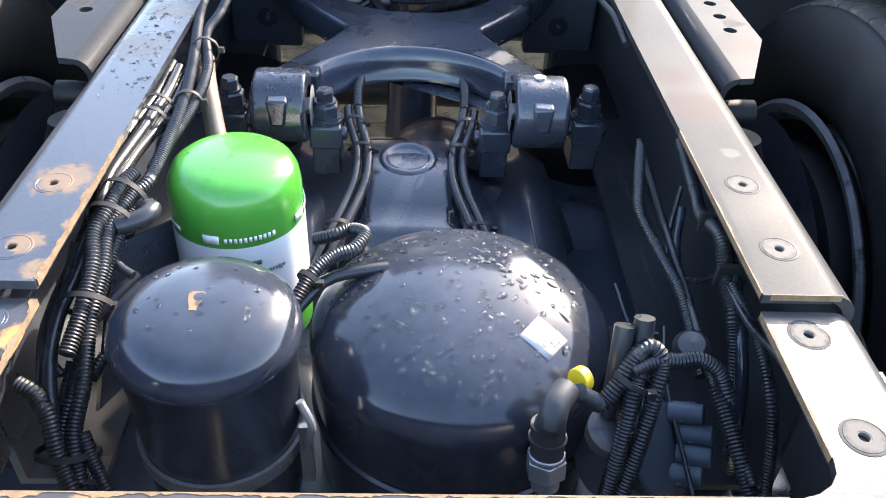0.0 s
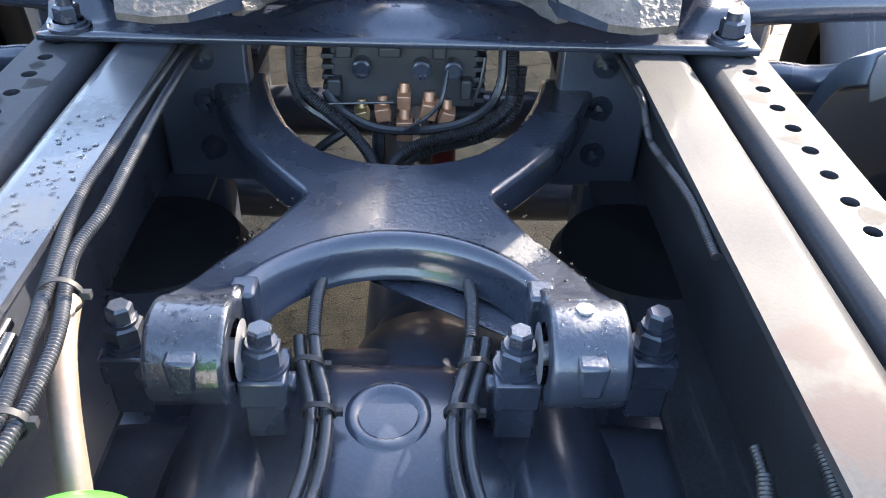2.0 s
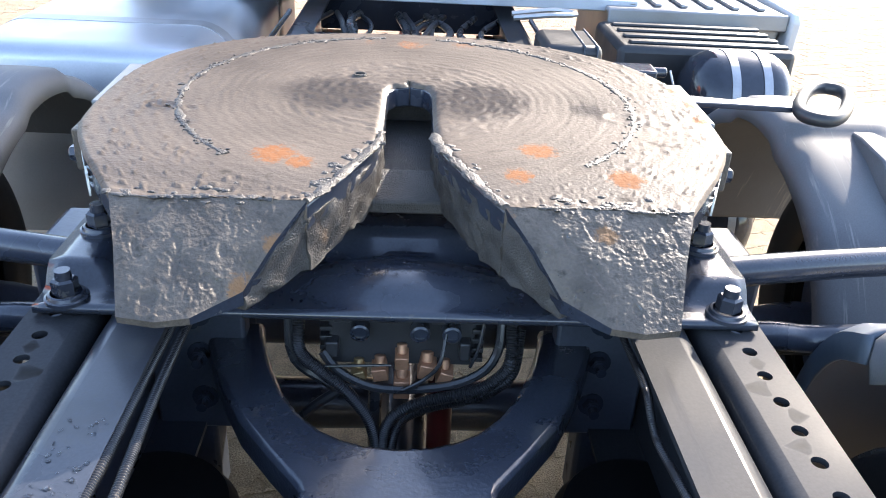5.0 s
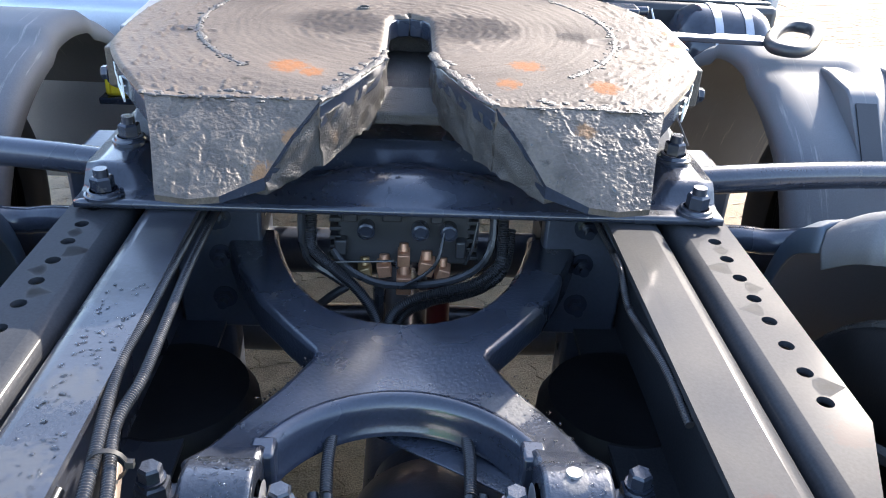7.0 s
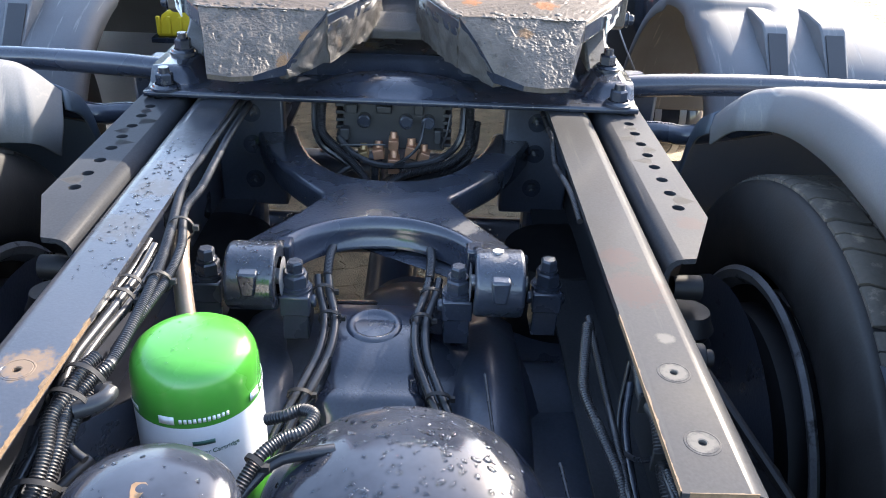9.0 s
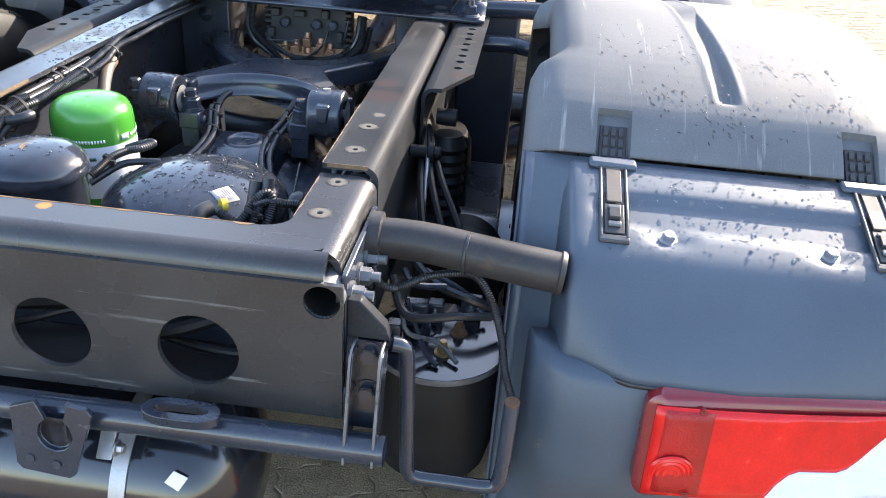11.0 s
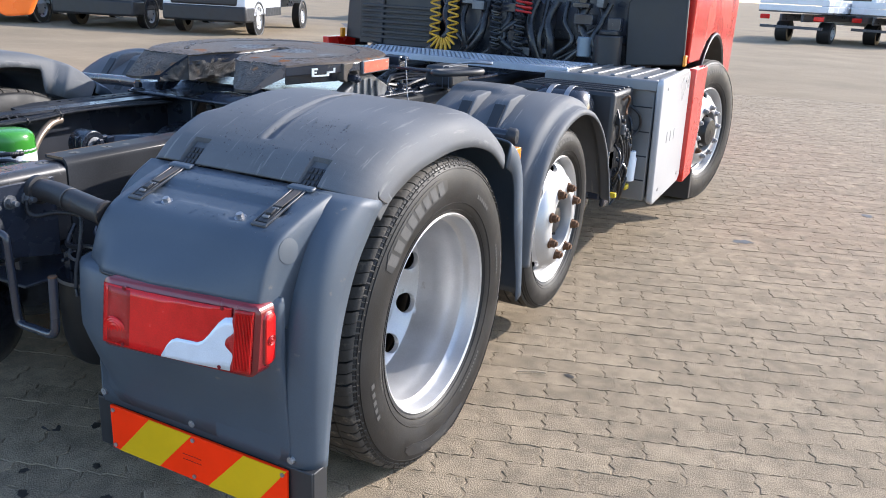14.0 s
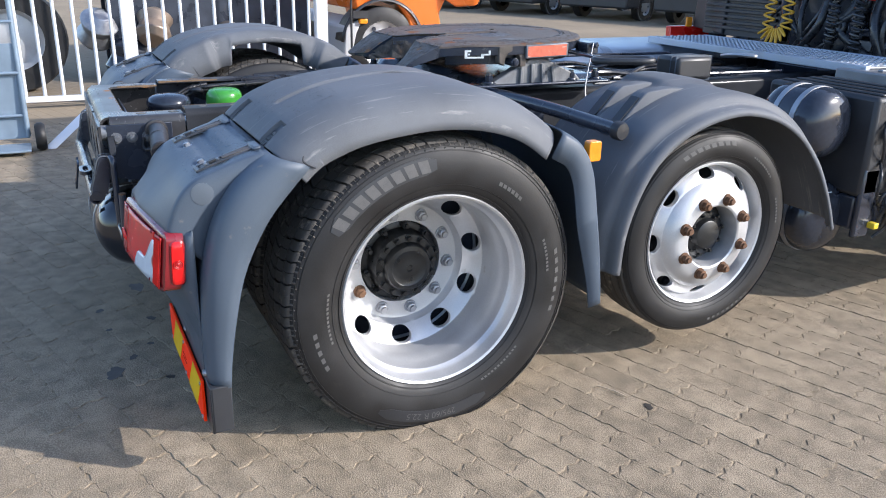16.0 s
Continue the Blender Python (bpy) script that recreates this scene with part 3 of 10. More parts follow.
def end_member():
    """The rear cross member with its rail caps, drawn in one piece."""
    z, t = 0.858, 0.009
    bm = bmesh.new()
    half = [(0.0, 0.276), (0.350, 0.276), (0.360, 0.280), (0.363, 0.286)]
    hs = [(0.381, 0.334, 0.0045), (0.487, 0.334, 0.0045)]
    fil = [(0.303 - 0.042 * (1 - math.cos(a)), 0.328 + 0.032 * (1 - math.sin(a))) for a in (0.0, 0.35, 0.7, 1.05, 1.4, 1.571)]
    right = half + [(0.363, 0.36), (0.303, 0.36)] + fil + [(0.0, 0.328)]
    for s in (1, -1):
        prism(bm, [(x * s, y, z) for x, y in right], (0, 0, -t))
        m = Matrix(((0, s, 0, 0), (1, 0, 0, 0), (0, 0, 1, z), (0, 0, 0, 1)))
        holed(bm, 0.36, 0.515, 0.303, 0.363, hs, t, m, 16)
        arc = [(0.363 + 0.025 * math.sin(a), z - 0.025 + 0.025 * math.cos(a)) for a in (0, 0.2, 0.4, 0.6, 0.8, 1.0, 1.2, 1.4, 1.571)]
        out = arc + [(0.388, 0.655), (0.381, 0.655)] + [(x - 0.007, zz - 0.006) for x, zz in arc[::-1]]
        loft(bm, [[Vector((x * s, y, zz)) for x, zz in out] for y in (0.275, 0.515)], True, True)
    part("end_cross_member", bm, SCUFF, frame_thing, "scratched black cross member with fillets")
    bm = bmesh.new()
    m = Matrix(((1, 0, 0, 0), (0, 0, -1, 0.246), (0, 1, 0, 0), (0, 0, 0, 1)))
    holed(bm, -0.389, 0.398, 0.628, 0.833, [(-0.193, 0.711, 0.0545), (0.007, 0.711, 0.0545), (0.207, 0.711, 0.0545), (0.3715, 0.807, 0.0235)], -0.008, m, 48)
    arc = [(0.246 + 0.030 * (1 - math.cos(a)), 0.833 + 0.025 * math.sin(a)) for a in (0, 0.35, 0.7, 1.05, 1.4, 1.571)]
    inn = [(y + 0.006, zz - 0.006) for y, zz in arc[::-1]]
    loft(bm, [[Vector((x, y, zz)) for y, zz in arc + inn] for x in (-0.372, 0.372)], True, True)
    box(bm, -0.38, 0.38, 0.254, 0.36, 0.628, 0.636)
    part("rear_face_plate", bm, SCUFF, frame_thing, "rear plate with large round holes")
    bm = bmesh.new()
    lathe(bm, [(0.0235, 0.0), (0.0262, 0.0), (0.0262, 0.06), (0.0235, 0.06), (0.0235, 0.0)], (0.3715, 0.241, 0.807), (0, 1, 0), 28)
    part("corner_tube", bm, WORN, frame_thing, "bare cut steel tube edge")
    # Black lining and end disc stand in for shade inside the tube.
    bm = bmesh.new()
    lathe(bm, [(0.0233, 0.004), (0.0233, 0.09), (0.0, 0.09)], (0.3715, 0.241, 0.807), (0, 1, 0), 28)
    part("tube_bore", bm, HUB, frame_thing, "black lining for the tube's shaded inside")
    for s in (1, -1):
        for cy in (0.381, 0.487):
            bm = bmesh.new()
            lathe(bm, [(0.0045, -0.002), (0.0055, 0.0004), (0.0150, 0.0004), (0.0153, 0.0001), (0.0160, 0.0001), (0.0163, 0.0004), (0.0178, 0.0003), (0.0182, -0.0002)], (0.334 * s, cy, z), (0, 0, 1), 24)
            part("hole_collar", bm, RAIL if s > 0 else RAILRUST, frame_thing)
            # Same painted shade disc for the cap's holes.
            bm = bmesh.new()
            lathe(bm, [(0.0058, -0.0035), (0.0, -0.0035)], (0.334 * s, cy, z), (0, 0, 1), 16)
            part("bore", bm, HUB, frame_thing)


end_member()
TUBEBROWN = mat("scuffed_tube_paint", (0.034, 0.031, 0.031), 0.50, 0, 0.4, 9, 200, 0.08, (0.070, 0.048, 0.034), 0.28, 22, coat=0.08, spec=0.3)
EDGEWEAR = mat("worn_rusty_edge", (0.15, 0.095, 0.052), 0.8, 0.0, 0.4, 60, 260, 0.3, (0.08, 0.07, 0.06), 0.35, 60)


def worn_edge(a, b, inward, z, width, seed):
    """A ragged strip of worn-off paint along an edge from a to b."""
    bm = bmesh.new()
    a, b, inward = Vector((*a, z)), Vector((*b, z)), Vector((*inward, 0))
    n = max(6, int((b - a).length / 0.003))
    rows = []
    for i in range(n + 1):
        p = a.lerp(b, i / n)
        w = width * max(0.05, 0.25 + 1.2 * noise.noise(Vector((i * 0.11, seed, 0))) + 0.5 * noise.noise(Vector((i * 0.5, seed, 4))))
        rows.append([p - inward * 0.0006 - Vector((0, 0, 0.006)), p - inward * 0.0006 + Vector((0, 0, 0.0005)), p + inward * w + Vector((0, 0, 0.0005)), p + inward * (w + 0.0004) - Vector((0, 0, 0.001))])
    loft(bm, rows)
    part("worn_edge", bm, EDGEWEAR, frame_thing, "rusty worn paint edge")


worn_edge((-0.26, 0.3285), (0.26, 0.3285), (0, -1), 0.858, 0.006, 1.0)
worn_edge((0.3025, 0.362), (0.3025, 0.513), (1, 0), 0.858, 0.003, 2.0)
worn_edge((0.3025, 0.522), (0.3025, 0.80), (1, 0), RZ, 0.0025, 3.0)
worn_edge((-0.3025, 0.362), (-0.3025, 0.513), (-1, 0), 0.858, 0.006, 4.0)
worn_edge((-0.3025, 0.522), (-0.3025, 0.76), (-1, 0), RZ, 0.0045, 5.0)
worn_edge((0.31, 0.5205), (0.372, 0.5205), (0, 1), RZ, 0.002, 6.0)

for s in (1, -1):
    # bolted side plate with the outrigger flange
    bm = bmesh.new()
    prism(bm, [(0.390 * s, 0.262, 0.835), (0.390 * s, 0.262, 0.66), (0.390 * s, 0.47, 0.62), (0.390 * s, 0.47, 0.835)], (0.008 * s, 0, 0))
    plate = part("side_gusset", bm, PAINT, frame_thing, "", 0.002)
    for y in (0.290, 0.339, 0.388):
        bm = bmesh.new()
        hexbolt(bm, (0.398 * s, y, 0.792), (s, 0, 0), 0.0125, 0.013, True, 0.016)
        part("bolt", bm, WORN, plate)
    bm = bmesh.new()
    tube(bm, [(0.398 * s, 0.417, 0.811), (0.47 * s, 0.416, 0.812), (0.56 * s, 0.406, 0.806), (0.62 * s, 0.400, 0.801), (0.674 * s, 0.396, 0.797)], 0.029, 24, 0.02)
    lathe(bm, [(0.029, 0), (0.0, 0.001)], (0.6735 * s, 0.396, 0.797), (s, -0.08, -0.08), 24)
    lathe(bm, [(0.029, 0), (0.037, 0), (0.037, 0.016), (0.029, 0.018)], (0.398 * s, 0.417, 0.811), (s, 0, 0), 24)
    arm = part("mudguard_support_tube", bm, TUBEBROWN, frame_thing, "scuffed brown-black bent tube")
    bm = bmesh.new()
    lathe(bm, [(0.0293, 0), (0.031, 0.001), (0.031, 0.004), (0.0293, 0.005)], (0.535 * s, 0.4065, 0.8072), (s, -0.12, -0.03), 20)
    part("cable_tie", bm, PLASTIC_DARK, arm)
    bm = bmesh.new()
    lathe(bm, [(0.0292, 0), (0.032, 0.002), (0.031, 0.006), (0.0292, 0.009)], (0.665 * s, 0.3966, 0.7977), (s, -0.05, -0.08), 20)
    part("weld_ring", bm, TUBEBROWN, arm, "brown weld at the guard")

# cross beams deeper in the frame
for y, h in ((2.35, 0.12), (3.2, 0.14), (4.0, 0.14)):
    bm = bmesh.new()
    box(bm, -0.372, 0.372, y, y + 0.09, 0.83 - h, 0.84)
    part("cross_beam", bm, PAINT, frame_thing, "", 0.006)


# ---- tow bar under the cross member ----
bar = thing("underrun_bar", (0, 0.2, 0.6), "black round steel bar carried on welded brackets", "steel bar")
bm = bmesh.new()
cyl(bm, (-0.462, 0.205, 0.612), (0.462, 0.205, 0.612), 0.021, 24, None, False)
cyl(bm, (0.462, 0.205, 0.612), (-0.462, 0.205, 0.612), 0.0165, 24, None, False)
for x in (-0.462, 0.462):
    lathe(bm, [(0.0165, 0), (0.021, 0)], (x, 0.205, 0.612), (1, 0, 0), 24)
part("bar", bm, PAINT, bar)
for s in (1, -1):
    for x0 in (0.408, 0.446):
        bm = bmesh.new()
        prism(bm, [(x0 * s, 0.185, 0.60), (x0 * s, 0.228, 0.60), (x0 * s, 0.275, 0.74), (x0 * s, 0.228, 0.742)], (0.006 * s, 0, 0))
        cheek = part("bracket_cheek", bm, PAINT, bar, "", 0.001)
        bm = bmesh.new()
        tube(bm, [((x0 + 0.003) * s, 0.183, 0.60), ((x0 + 0.003) * s, 0.205, 0.673), ((x0 + 0.003) * s, 0.226, 0.742), ((x0 + 0.003) * s, 0.273, 0.7415)], 0.0019, 6, 0.006, 0, 0.35)
        part("worn_edge", bm, WORN, cheek, "bare worn steel edge")
    bm = bmesh.new()
    prism(bm, [(0.408 * s, 0.262, 0.742), (0.452 * s, 0.262, 0.742), (0.452 * s, 0.236, 0.62), (0.408 * s, 0.236, 0.62)], (0, 0.006, 0))
    back = part("bracket_back", bm, PAINT, bar)
    for z in (0.725, 0.672):
        bm = bmesh.new()
        hexbolt(bm, (0.43 * s, 0.262 - (0.742 - z) * 0.21, z), (0, -1, 0.2), 0.012, 0.010)
        part("bolt", bm, PAINT, back)
    bm = bmesh.new()
    prism(bm, [(0.398 * s, 0.262, 0.745), (0.455 * s, 0.262, 0.745), (0.448 * s, 0.262, 0.765), (0.415 * s, 0.262, 0.80), (0.398 * s, 0.262, 0.80)], (0, 0.02, 0))
    part("gusset", bm, RAIL, bar, "worn bare steel gusset", 0.002)
bm = bmesh.new()
notch = [(0.036 + 0.024 * math.cos(a), 0.606 + 0.024 * math.sin(a)) for a in [radians(120 + 30 * k) for k in range(11)]]
edge = [(-0.022, 0.640), (0.012, 0.652)] + notch + [(0.056, 0.652), (0.082, 0.648), (0.088, 0.640), (0.060, 0.548), (0.052, 0.542), (-0.012, 0.548), (-0.020, 0.556)]
prism(bm, [(x, 0.160 + (z - 0.545) * 0.15, z) for x, z in edge], (0, -0.007, 0))
bmesh.ops.triangulate(bm, faces=[f for f in bm.faces if len(f.verts) > 4])
tow = part("notched_plate", bm, PAINT, bar, "worn plate with a round notch", 0.001)
for x, z, r in ((0.0, 0.567, 0.006), (0.036, 0.562, 0.006)):
    bm = bmesh.new()
    lathe(bm, [(r, 0), (r, 0.002), (0.0, 0.002)], (x, 0.1525 + (z - 0.545) * 0.15, z), (0, -1, 0.15), 20)
    part("hole", bm, SHADE, tow)
bm = bmesh.new()
oval = [(0.198 + 0.052 * math.copysign(abs(math.cos(a)) ** 0.6, math.cos(a)), 0.19 + 0.021 * math.sin(a)) for a in [2 * math.pi * i / 28 for i in range(28)]]
inn = [(0.198 + (x - 0.198) * 0.70, 0.19 + (y - 0.19) * 0.42) for x, y in oval]
rows = [[Vector((x, y, z)) for x, y in pts] for pts, z in ((inn, 0.652), (oval, 0.652), (oval, 0.638), (inn, 0.638), (inn, 0.652))]
loft(bm, rows, True)
part("oval_eye", bm, PAINT, bar, "worn oval steel eye", 0.001)

# U-shaped bar
ub = thing("u_shaped_guard_bar", (0.55, 0.27, 0.52), "dull black bent steel bar in a U", "guard bar")
bm = bmesh.new()
tube(bm, [(0.458, 0.262, 0.742), (0.475, 0.266, 0.735), (0.479, 0.266, 0.70), (0.484, 0.266, 0.56), (0.487, 0.266, 0.524), (0.50, 0.266, 0.514), (0.55, 0.267, 0.512), (0.60, 0.267, 0.512), (0.615, 0.268, 0.522), (0.619, 0.27, 0.56), (0.621, 0.273, 0.660)], 0.0105, 12, 0.01)
part("bar", bm, PAINT, ub)
cyl(bm := bmesh.new(), (0.621, 0.273, 0.660), (0.621, 0.273, 0.664), 0.0105, 12)
part("bar_end", bm, RUSTBOLT, ub)


# ---- wheels ----
def smooth_end(j):
    return max(0.0, 1.0 - min(j, 30 - j) / 3.0)


def between(table, x):
    """Reads y at x from rising (x, y) pairs."""
    for (x0, y0), (x1, y1) in zip(table, table[1:]):
        if x <= x1:
            return y0 + (y1 - y0) * max(0.0, (x - x0) / (x1 - x0))
    return table[-1][1]


DRIVE = dict(R=0.468, width=0.262, rim_r=0.3025, nuts=10, nut_r=0.1675, nut_turn=-0.18, nut_h=-0.284, holes=10, hole_turn=0.37, hole_w=0.034, hole_t=0.029,
             lip=[(0.296, -0.03), (0.3035, -0.012), (0.3045, -0.002), (0.300, 0.003), (0.2935, -0.001), (0.2905, -0.012), (0.2885, -0.034), (0.284, -0.043), (0.2765, -0.052), (0.2745, -0.066), (0.2755, -0.078), (0.2705, -0.096), (0.2665, -0.112), (0.2660, -0.150), (0.2690, -0.166), (0.2655, -0.182), (0.2670, -0.200), (0.2645, -0.212)],
             ring=((0.2645, -0.212), (0.2120, -0.258)), rest=[(0.2120, -0.258), (0.206, -0.272), (0.198, -0.281), (0.188, -0.284), (0.1405, -0.285), (0.139, -0.292), (0.139, -0.325)],
             hub=[(0.138, -0.318), (0.136, -0.304), (0.131, -0.301), (0.114, -0.300), (0.111, -0.292), (0.109, -0.252), (0.105, -0.243), (0.083, -0.240), (0.080, -0.236), (0.079, -0.222), (0.074, -0.216), (0.060, -0.214), (0.056, -0.2165), (0.030, -0.2165), (0.012, -0.2150), (0.009, -0.219), (0.0, -0.219)],
             bolts=((10, 0.1235, -0.302, 0.0115, 0.016), (14, 0.0945, -0.242, 0.0085, 0.010)), drum=-0.33)
LIFT = dict(R=0.376, width=0.205, rim_r=0.2625, nuts=8, nut_r=0.1375, nut_turn=0.60, nut_h=0.034, holes=8, hole_turn=0.09, hole_w=0.033, hole_t=0.0215,
            lip=[(0.256, -0.03), (0.263, -0.012), (0.2645, -0.002), (0.260, 0.003), (0.2535, -0.001), (0.250, -0.012), (0.2465, -0.034), (0.2425, -0.043)],
            ring=((0.2425, -0.043), (0.1990, -0.004)), rest=[(0.1990, -0.004), (0.190, 0.008), (0.178, 0.019), (0.163, 0.028), (0.148, 0.033), (0.118, 0.035), (0.112, 0.032), (0.110, 0.024), (0.109, -0.05)],
            hub=[(0.109, -0.048), (0.094, -0.044), (0.088, -0.020), (0.074, -0.014), (0.058, -0.012), (0.054, -0.004), (0.051, 0.008), (0.046, 0.011), (0.0, 0.012)],
            bolts=((10, 0.080, -0.017, 0.0065, 0.008), (8, 0.066, -0.013, 0.0055, 0.007)), drum=-0.15)
STEER = dict(LIFT, R=0.49, width=0.26, rim_r=0.3025, nuts=10, nut_r=0.1675, nut_turn=0.25, holes=10, hole_turn=0.5, hole_w=0.031, hole_t=0.024, nut_h=0.024,
             lip=[(0.296, -0.03), (0.3035, -0.012), (0.3045, -0.002), (0.300, 0.003), (0.2935, -0.001), (0.2905, -0.012), (0.284, -0.045), (0.276, -0.052)],
             ring=((0.276, -0.052), (0.222, -0.010)), rest=[(0.222, -0.010), (0.210, 0.006), (0.190, 0.018), (0.150, 0.024), (0.142, 0.021), (0.140, 0.012), (0.140, -0.05)],
             hub=[(0.139, -0.048), (0.11, -0.03), (0.10, 0.03), (0.085, 0.05), (0.0, 0.056)], bolts=((10, 0.105, 0.0, 0.008, 0.010),), drum=-0.16)


def wheel(name, at, spec, label, steer, text=(), size_print="", ground=0.0):
    """A wheel whose outer side looks to +x; heights run outward from the rim's outer lip, and the tyre is pressed flat where it stands."""
    cx, cy, cz = at
    R, width, rim_r = spec["R"], spec["width"], spec["rim_r"]
    w = thing(name, (cx, cy, max(cz - R, 0)), label, "wheel", "truck wheels")
    X = (1, 0, 0)
    d = R - rim_r
    side = [(rim_r - 0.004, -0.012), (rim_r + 0.004, 0.003), (rim_r + d * 0.16, 0.013), (rim_r + d * 0.33, 0.021), (rim_r + d * 0.50, 0.0235), (rim_r + d * 0.66, 0.020), (rim_r + d * 0.78, 0.014), (rim_r + d * 0.88, 0.007), (rim_r + d * 0.925, 0.001), (R - 0.011, -0.010)]

    def press(bm):
        """Flattens what would lie under the ground and bulges the wall above it."""
        for v in bm.verts:
            low = ground + 0.05 - v.co.z
            if low > 0 and v.co.x > cx - 0.02:
                v.co.x += 0.10 * low
            v.co.z = max(v.co.z, ground + 0.0005)
        return bm

    def on_side(r, t, off):
        return Vector((cx + between(side, r) + off, cy + r * math.cos(t), cz + r * math.sin(t)))
    bm = bmesh.new()
    prof = side + [(R - 0.013, -width / 2)] + [(r, -width - h) for r, h in side[::-1]]
    lathe(bm, prof, (cx, cy, cz), X, 120)
    tyre = part("tyre", press(bm), RUBBER, w, "worn black tyre, dusty on the sidewall", angle=50)
    # fine mould lines round the sidewall
    for r, k in ((rim_r + 0.010, 0.0026), (rim_r + d * 0.86, 0.0030), (rim_r + d * 0.80, 0.0020), (rim_r + d * 0.20, 0.0016)):
        bm = bmesh.new()
        loft(bm, [[on_side(r + e, 2 * math.pi * j / 120, f) for e, f in ((0, -0.001), (k * 0.4, k), (k, k), (k * 1.4, -0.001))] for j in range(121)])
        part("sidewall_ring", press(bm), RUBBER, tyre)
    # tread
    bm = bmesh.new()
    if steer:
        for k in range(5):
            a = -0.004 - k * (width - 0.008) / 5
            b = a - (width - 0.008) / 5 + 0.007
            drop = 0.005 if k in (0, 4) else 0
            lathe(bm, [(R - 0.016, a), (R - drop - 0.002, a - 0.001), (R - drop * 0.4, a - 0.006), (R - drop * 0.4, b + 0.006), (R - drop, b + 0.001), (R - 0.016, b)], (cx, cy, cz), X, 120)
    else:
        n, rt = 45, random.Random(17)
        for k in range(4):
            a, b = -0.001 - k * (width - 0.002) / 4, -0.001 - (k + 1) * (width - 0.002) / 4 + 0.005
            sk = 0.030 * (1, 0.8, -0.8, -1)[k]
            for j in range(2 * n):
                u0, u1 = (0.05, 0.485) if j % 2 == 0 else (0.515, 0.95)
                u0, u1 = u0 + rt.uniform(-0.02, 0.02), u1 + rt.uniform(-0.02, 0.02)
                t0, t1 = 2 * math.pi * (j // 2 + u0 + 0.25 * (k % 2)) / n, 2 * math.pi * (j // 2 + u1 + 0.25 * (k % 2)) / n
                tall = R - rt.uniform(0, 0.0016)
                rows = []
                for s_, (h, dr) in enumerate(((a + (0.003 if k == 0 else 0), 0.012), (a, 0.006 if k == 0 else 0.001), (a + (b - a) * 0.16, 0.001), (a + (b - a) * 0.5, 0.0), (a + (b - a) * 0.84, 0.001), (b, 0.006 if k == 3 else 0.001), (b, 0.014))):
                    f = (h - a) / (b - a)
                    zig = 0.006 * (1 if s_ in (2, 3) else -1)
                    row = []
                    for tt, r in ((t0, R - 0.018), (t0, tall - dr), (t1, tall - dr), (t1, R - 0.018)):
                        ang = tt + sk * f + zig * 0.5
                        row.append(Vector((cx + h, cy + r * math.cos(ang), cz + r * math.sin(ang))))
                    rows.append(row)
                loft(bm, rows)
        for j in range(4 * n):
            t = 2 * math.pi * (j + 0.5) / (4 * n)
            loft(bm, [[on_side(r, t + e * (0.010 if j % 2 else 0.006), 0.0005 if e else 0.0045) for e in (-1, 0, 1)] for r in (R - 0.026 + 0.006 * (j % 2), R - 0.012)])
    part("tread", press(bm), TREAD, tyre, "dusty tread blocks" if not steer else "dusty ribbed tread", kind="stuff")
    # sidewall marks: raised smooth bands and plain bars
    bars = bmesh.new()
    for start, count, rr, hgt, step, wid in text:
        if hgt > 0.015:
            band = bmesh.new()
            rows = []
            for j in range(31):
                t = radians(start + 4.5 - (count * step + 4.0) * j / 30)
                k = hgt + 0.007 - 0.012 * smooth_end(j)
                rows.append([on_side(rr + e, t, f) for e, f in ((-k, -0.001), (-k, 0.0016), (0, 0.0016), (k, 0.0016), (k, -0.001))])
            loft(band, rows)
            part("raised_band", press(band), PLASTIC_DARK, tyre, "smooth black raised band", angle=60)
        for j in range(count):
            t = radians(start - j * step)
            hh = hgt * (1.0, 0.92, 1.0, 0.96)[j % 4]
            lean = 0.2 * wid / rr
            loft(bars, [[on_side(rr + e, t + q * wid / rr + lean * (1 if e > 0 else -1), 0.0026 if hgt > 0.015 else 0.0016) for q in (1, -1)] for e in (-hh, hh)])
    if size_print:
        band = bmesh.new()
        rows = []
        for j in range(31):
            t = radians(-66 - 54 * j / 30)
            k = 0.019 - 0.013 * smooth_end(j)
            rows.append([on_side(0.402 + e, t, f) for e, f in ((-k, -0.001), (-k, 0.0016), (0, 0.0016), (k, 0.0016), (k, -0.001))])
        loft(band, rows)
        part("raised_band", press(band), PLASTIC_DARK, tyre, "smooth black raised band", angle=60)
        cu = bpy.data.curves.new("print", "FONT")
        cu.body, cu.size, cu.align_x, cu.align_y = size_print, 0.030, "CENTER", "CENTER"
        tmp = bpy.data.objects.new("print", cu)
        me = bpy.data.meshes.new_from_object(tmp)
        bpy.data.objects.remove(tmp)
        for v in me.vertices:
            v.co = on_side(0.402 + v.co.y, radians(-94) - v.co.x / 0.402, 0.0026)
        bars.from_mesh(me)
        bpy.data.meshes.remove(me)
    if bars.verts:
        part("sidewall_lettering", press(bars), TYRETEXT, tyre, "raised grey sidewall marks", kind="stuff")
    # rim with hand holes
    bm = bmesh.new()
    lathe(bm, spec["lip"], (cx, cy, cz), X, 96)
    lathe(bm, spec["rest"], (cx, cy, cz), X, 96)
    (r0, h0), (r1, h1) = spec["ring"]
    nh = spec["holes"]

    def place(t, r):
        f = (r0 - r) / (r0 - r1)
        return Vector((cx + h0 + (h1 - h0) * f + 0.004 * math.sin(math.pi * f), cy + r * math.cos(t), cz + r * math.sin(t)))
    seg, rm = 32, (r0 + r1) / 2
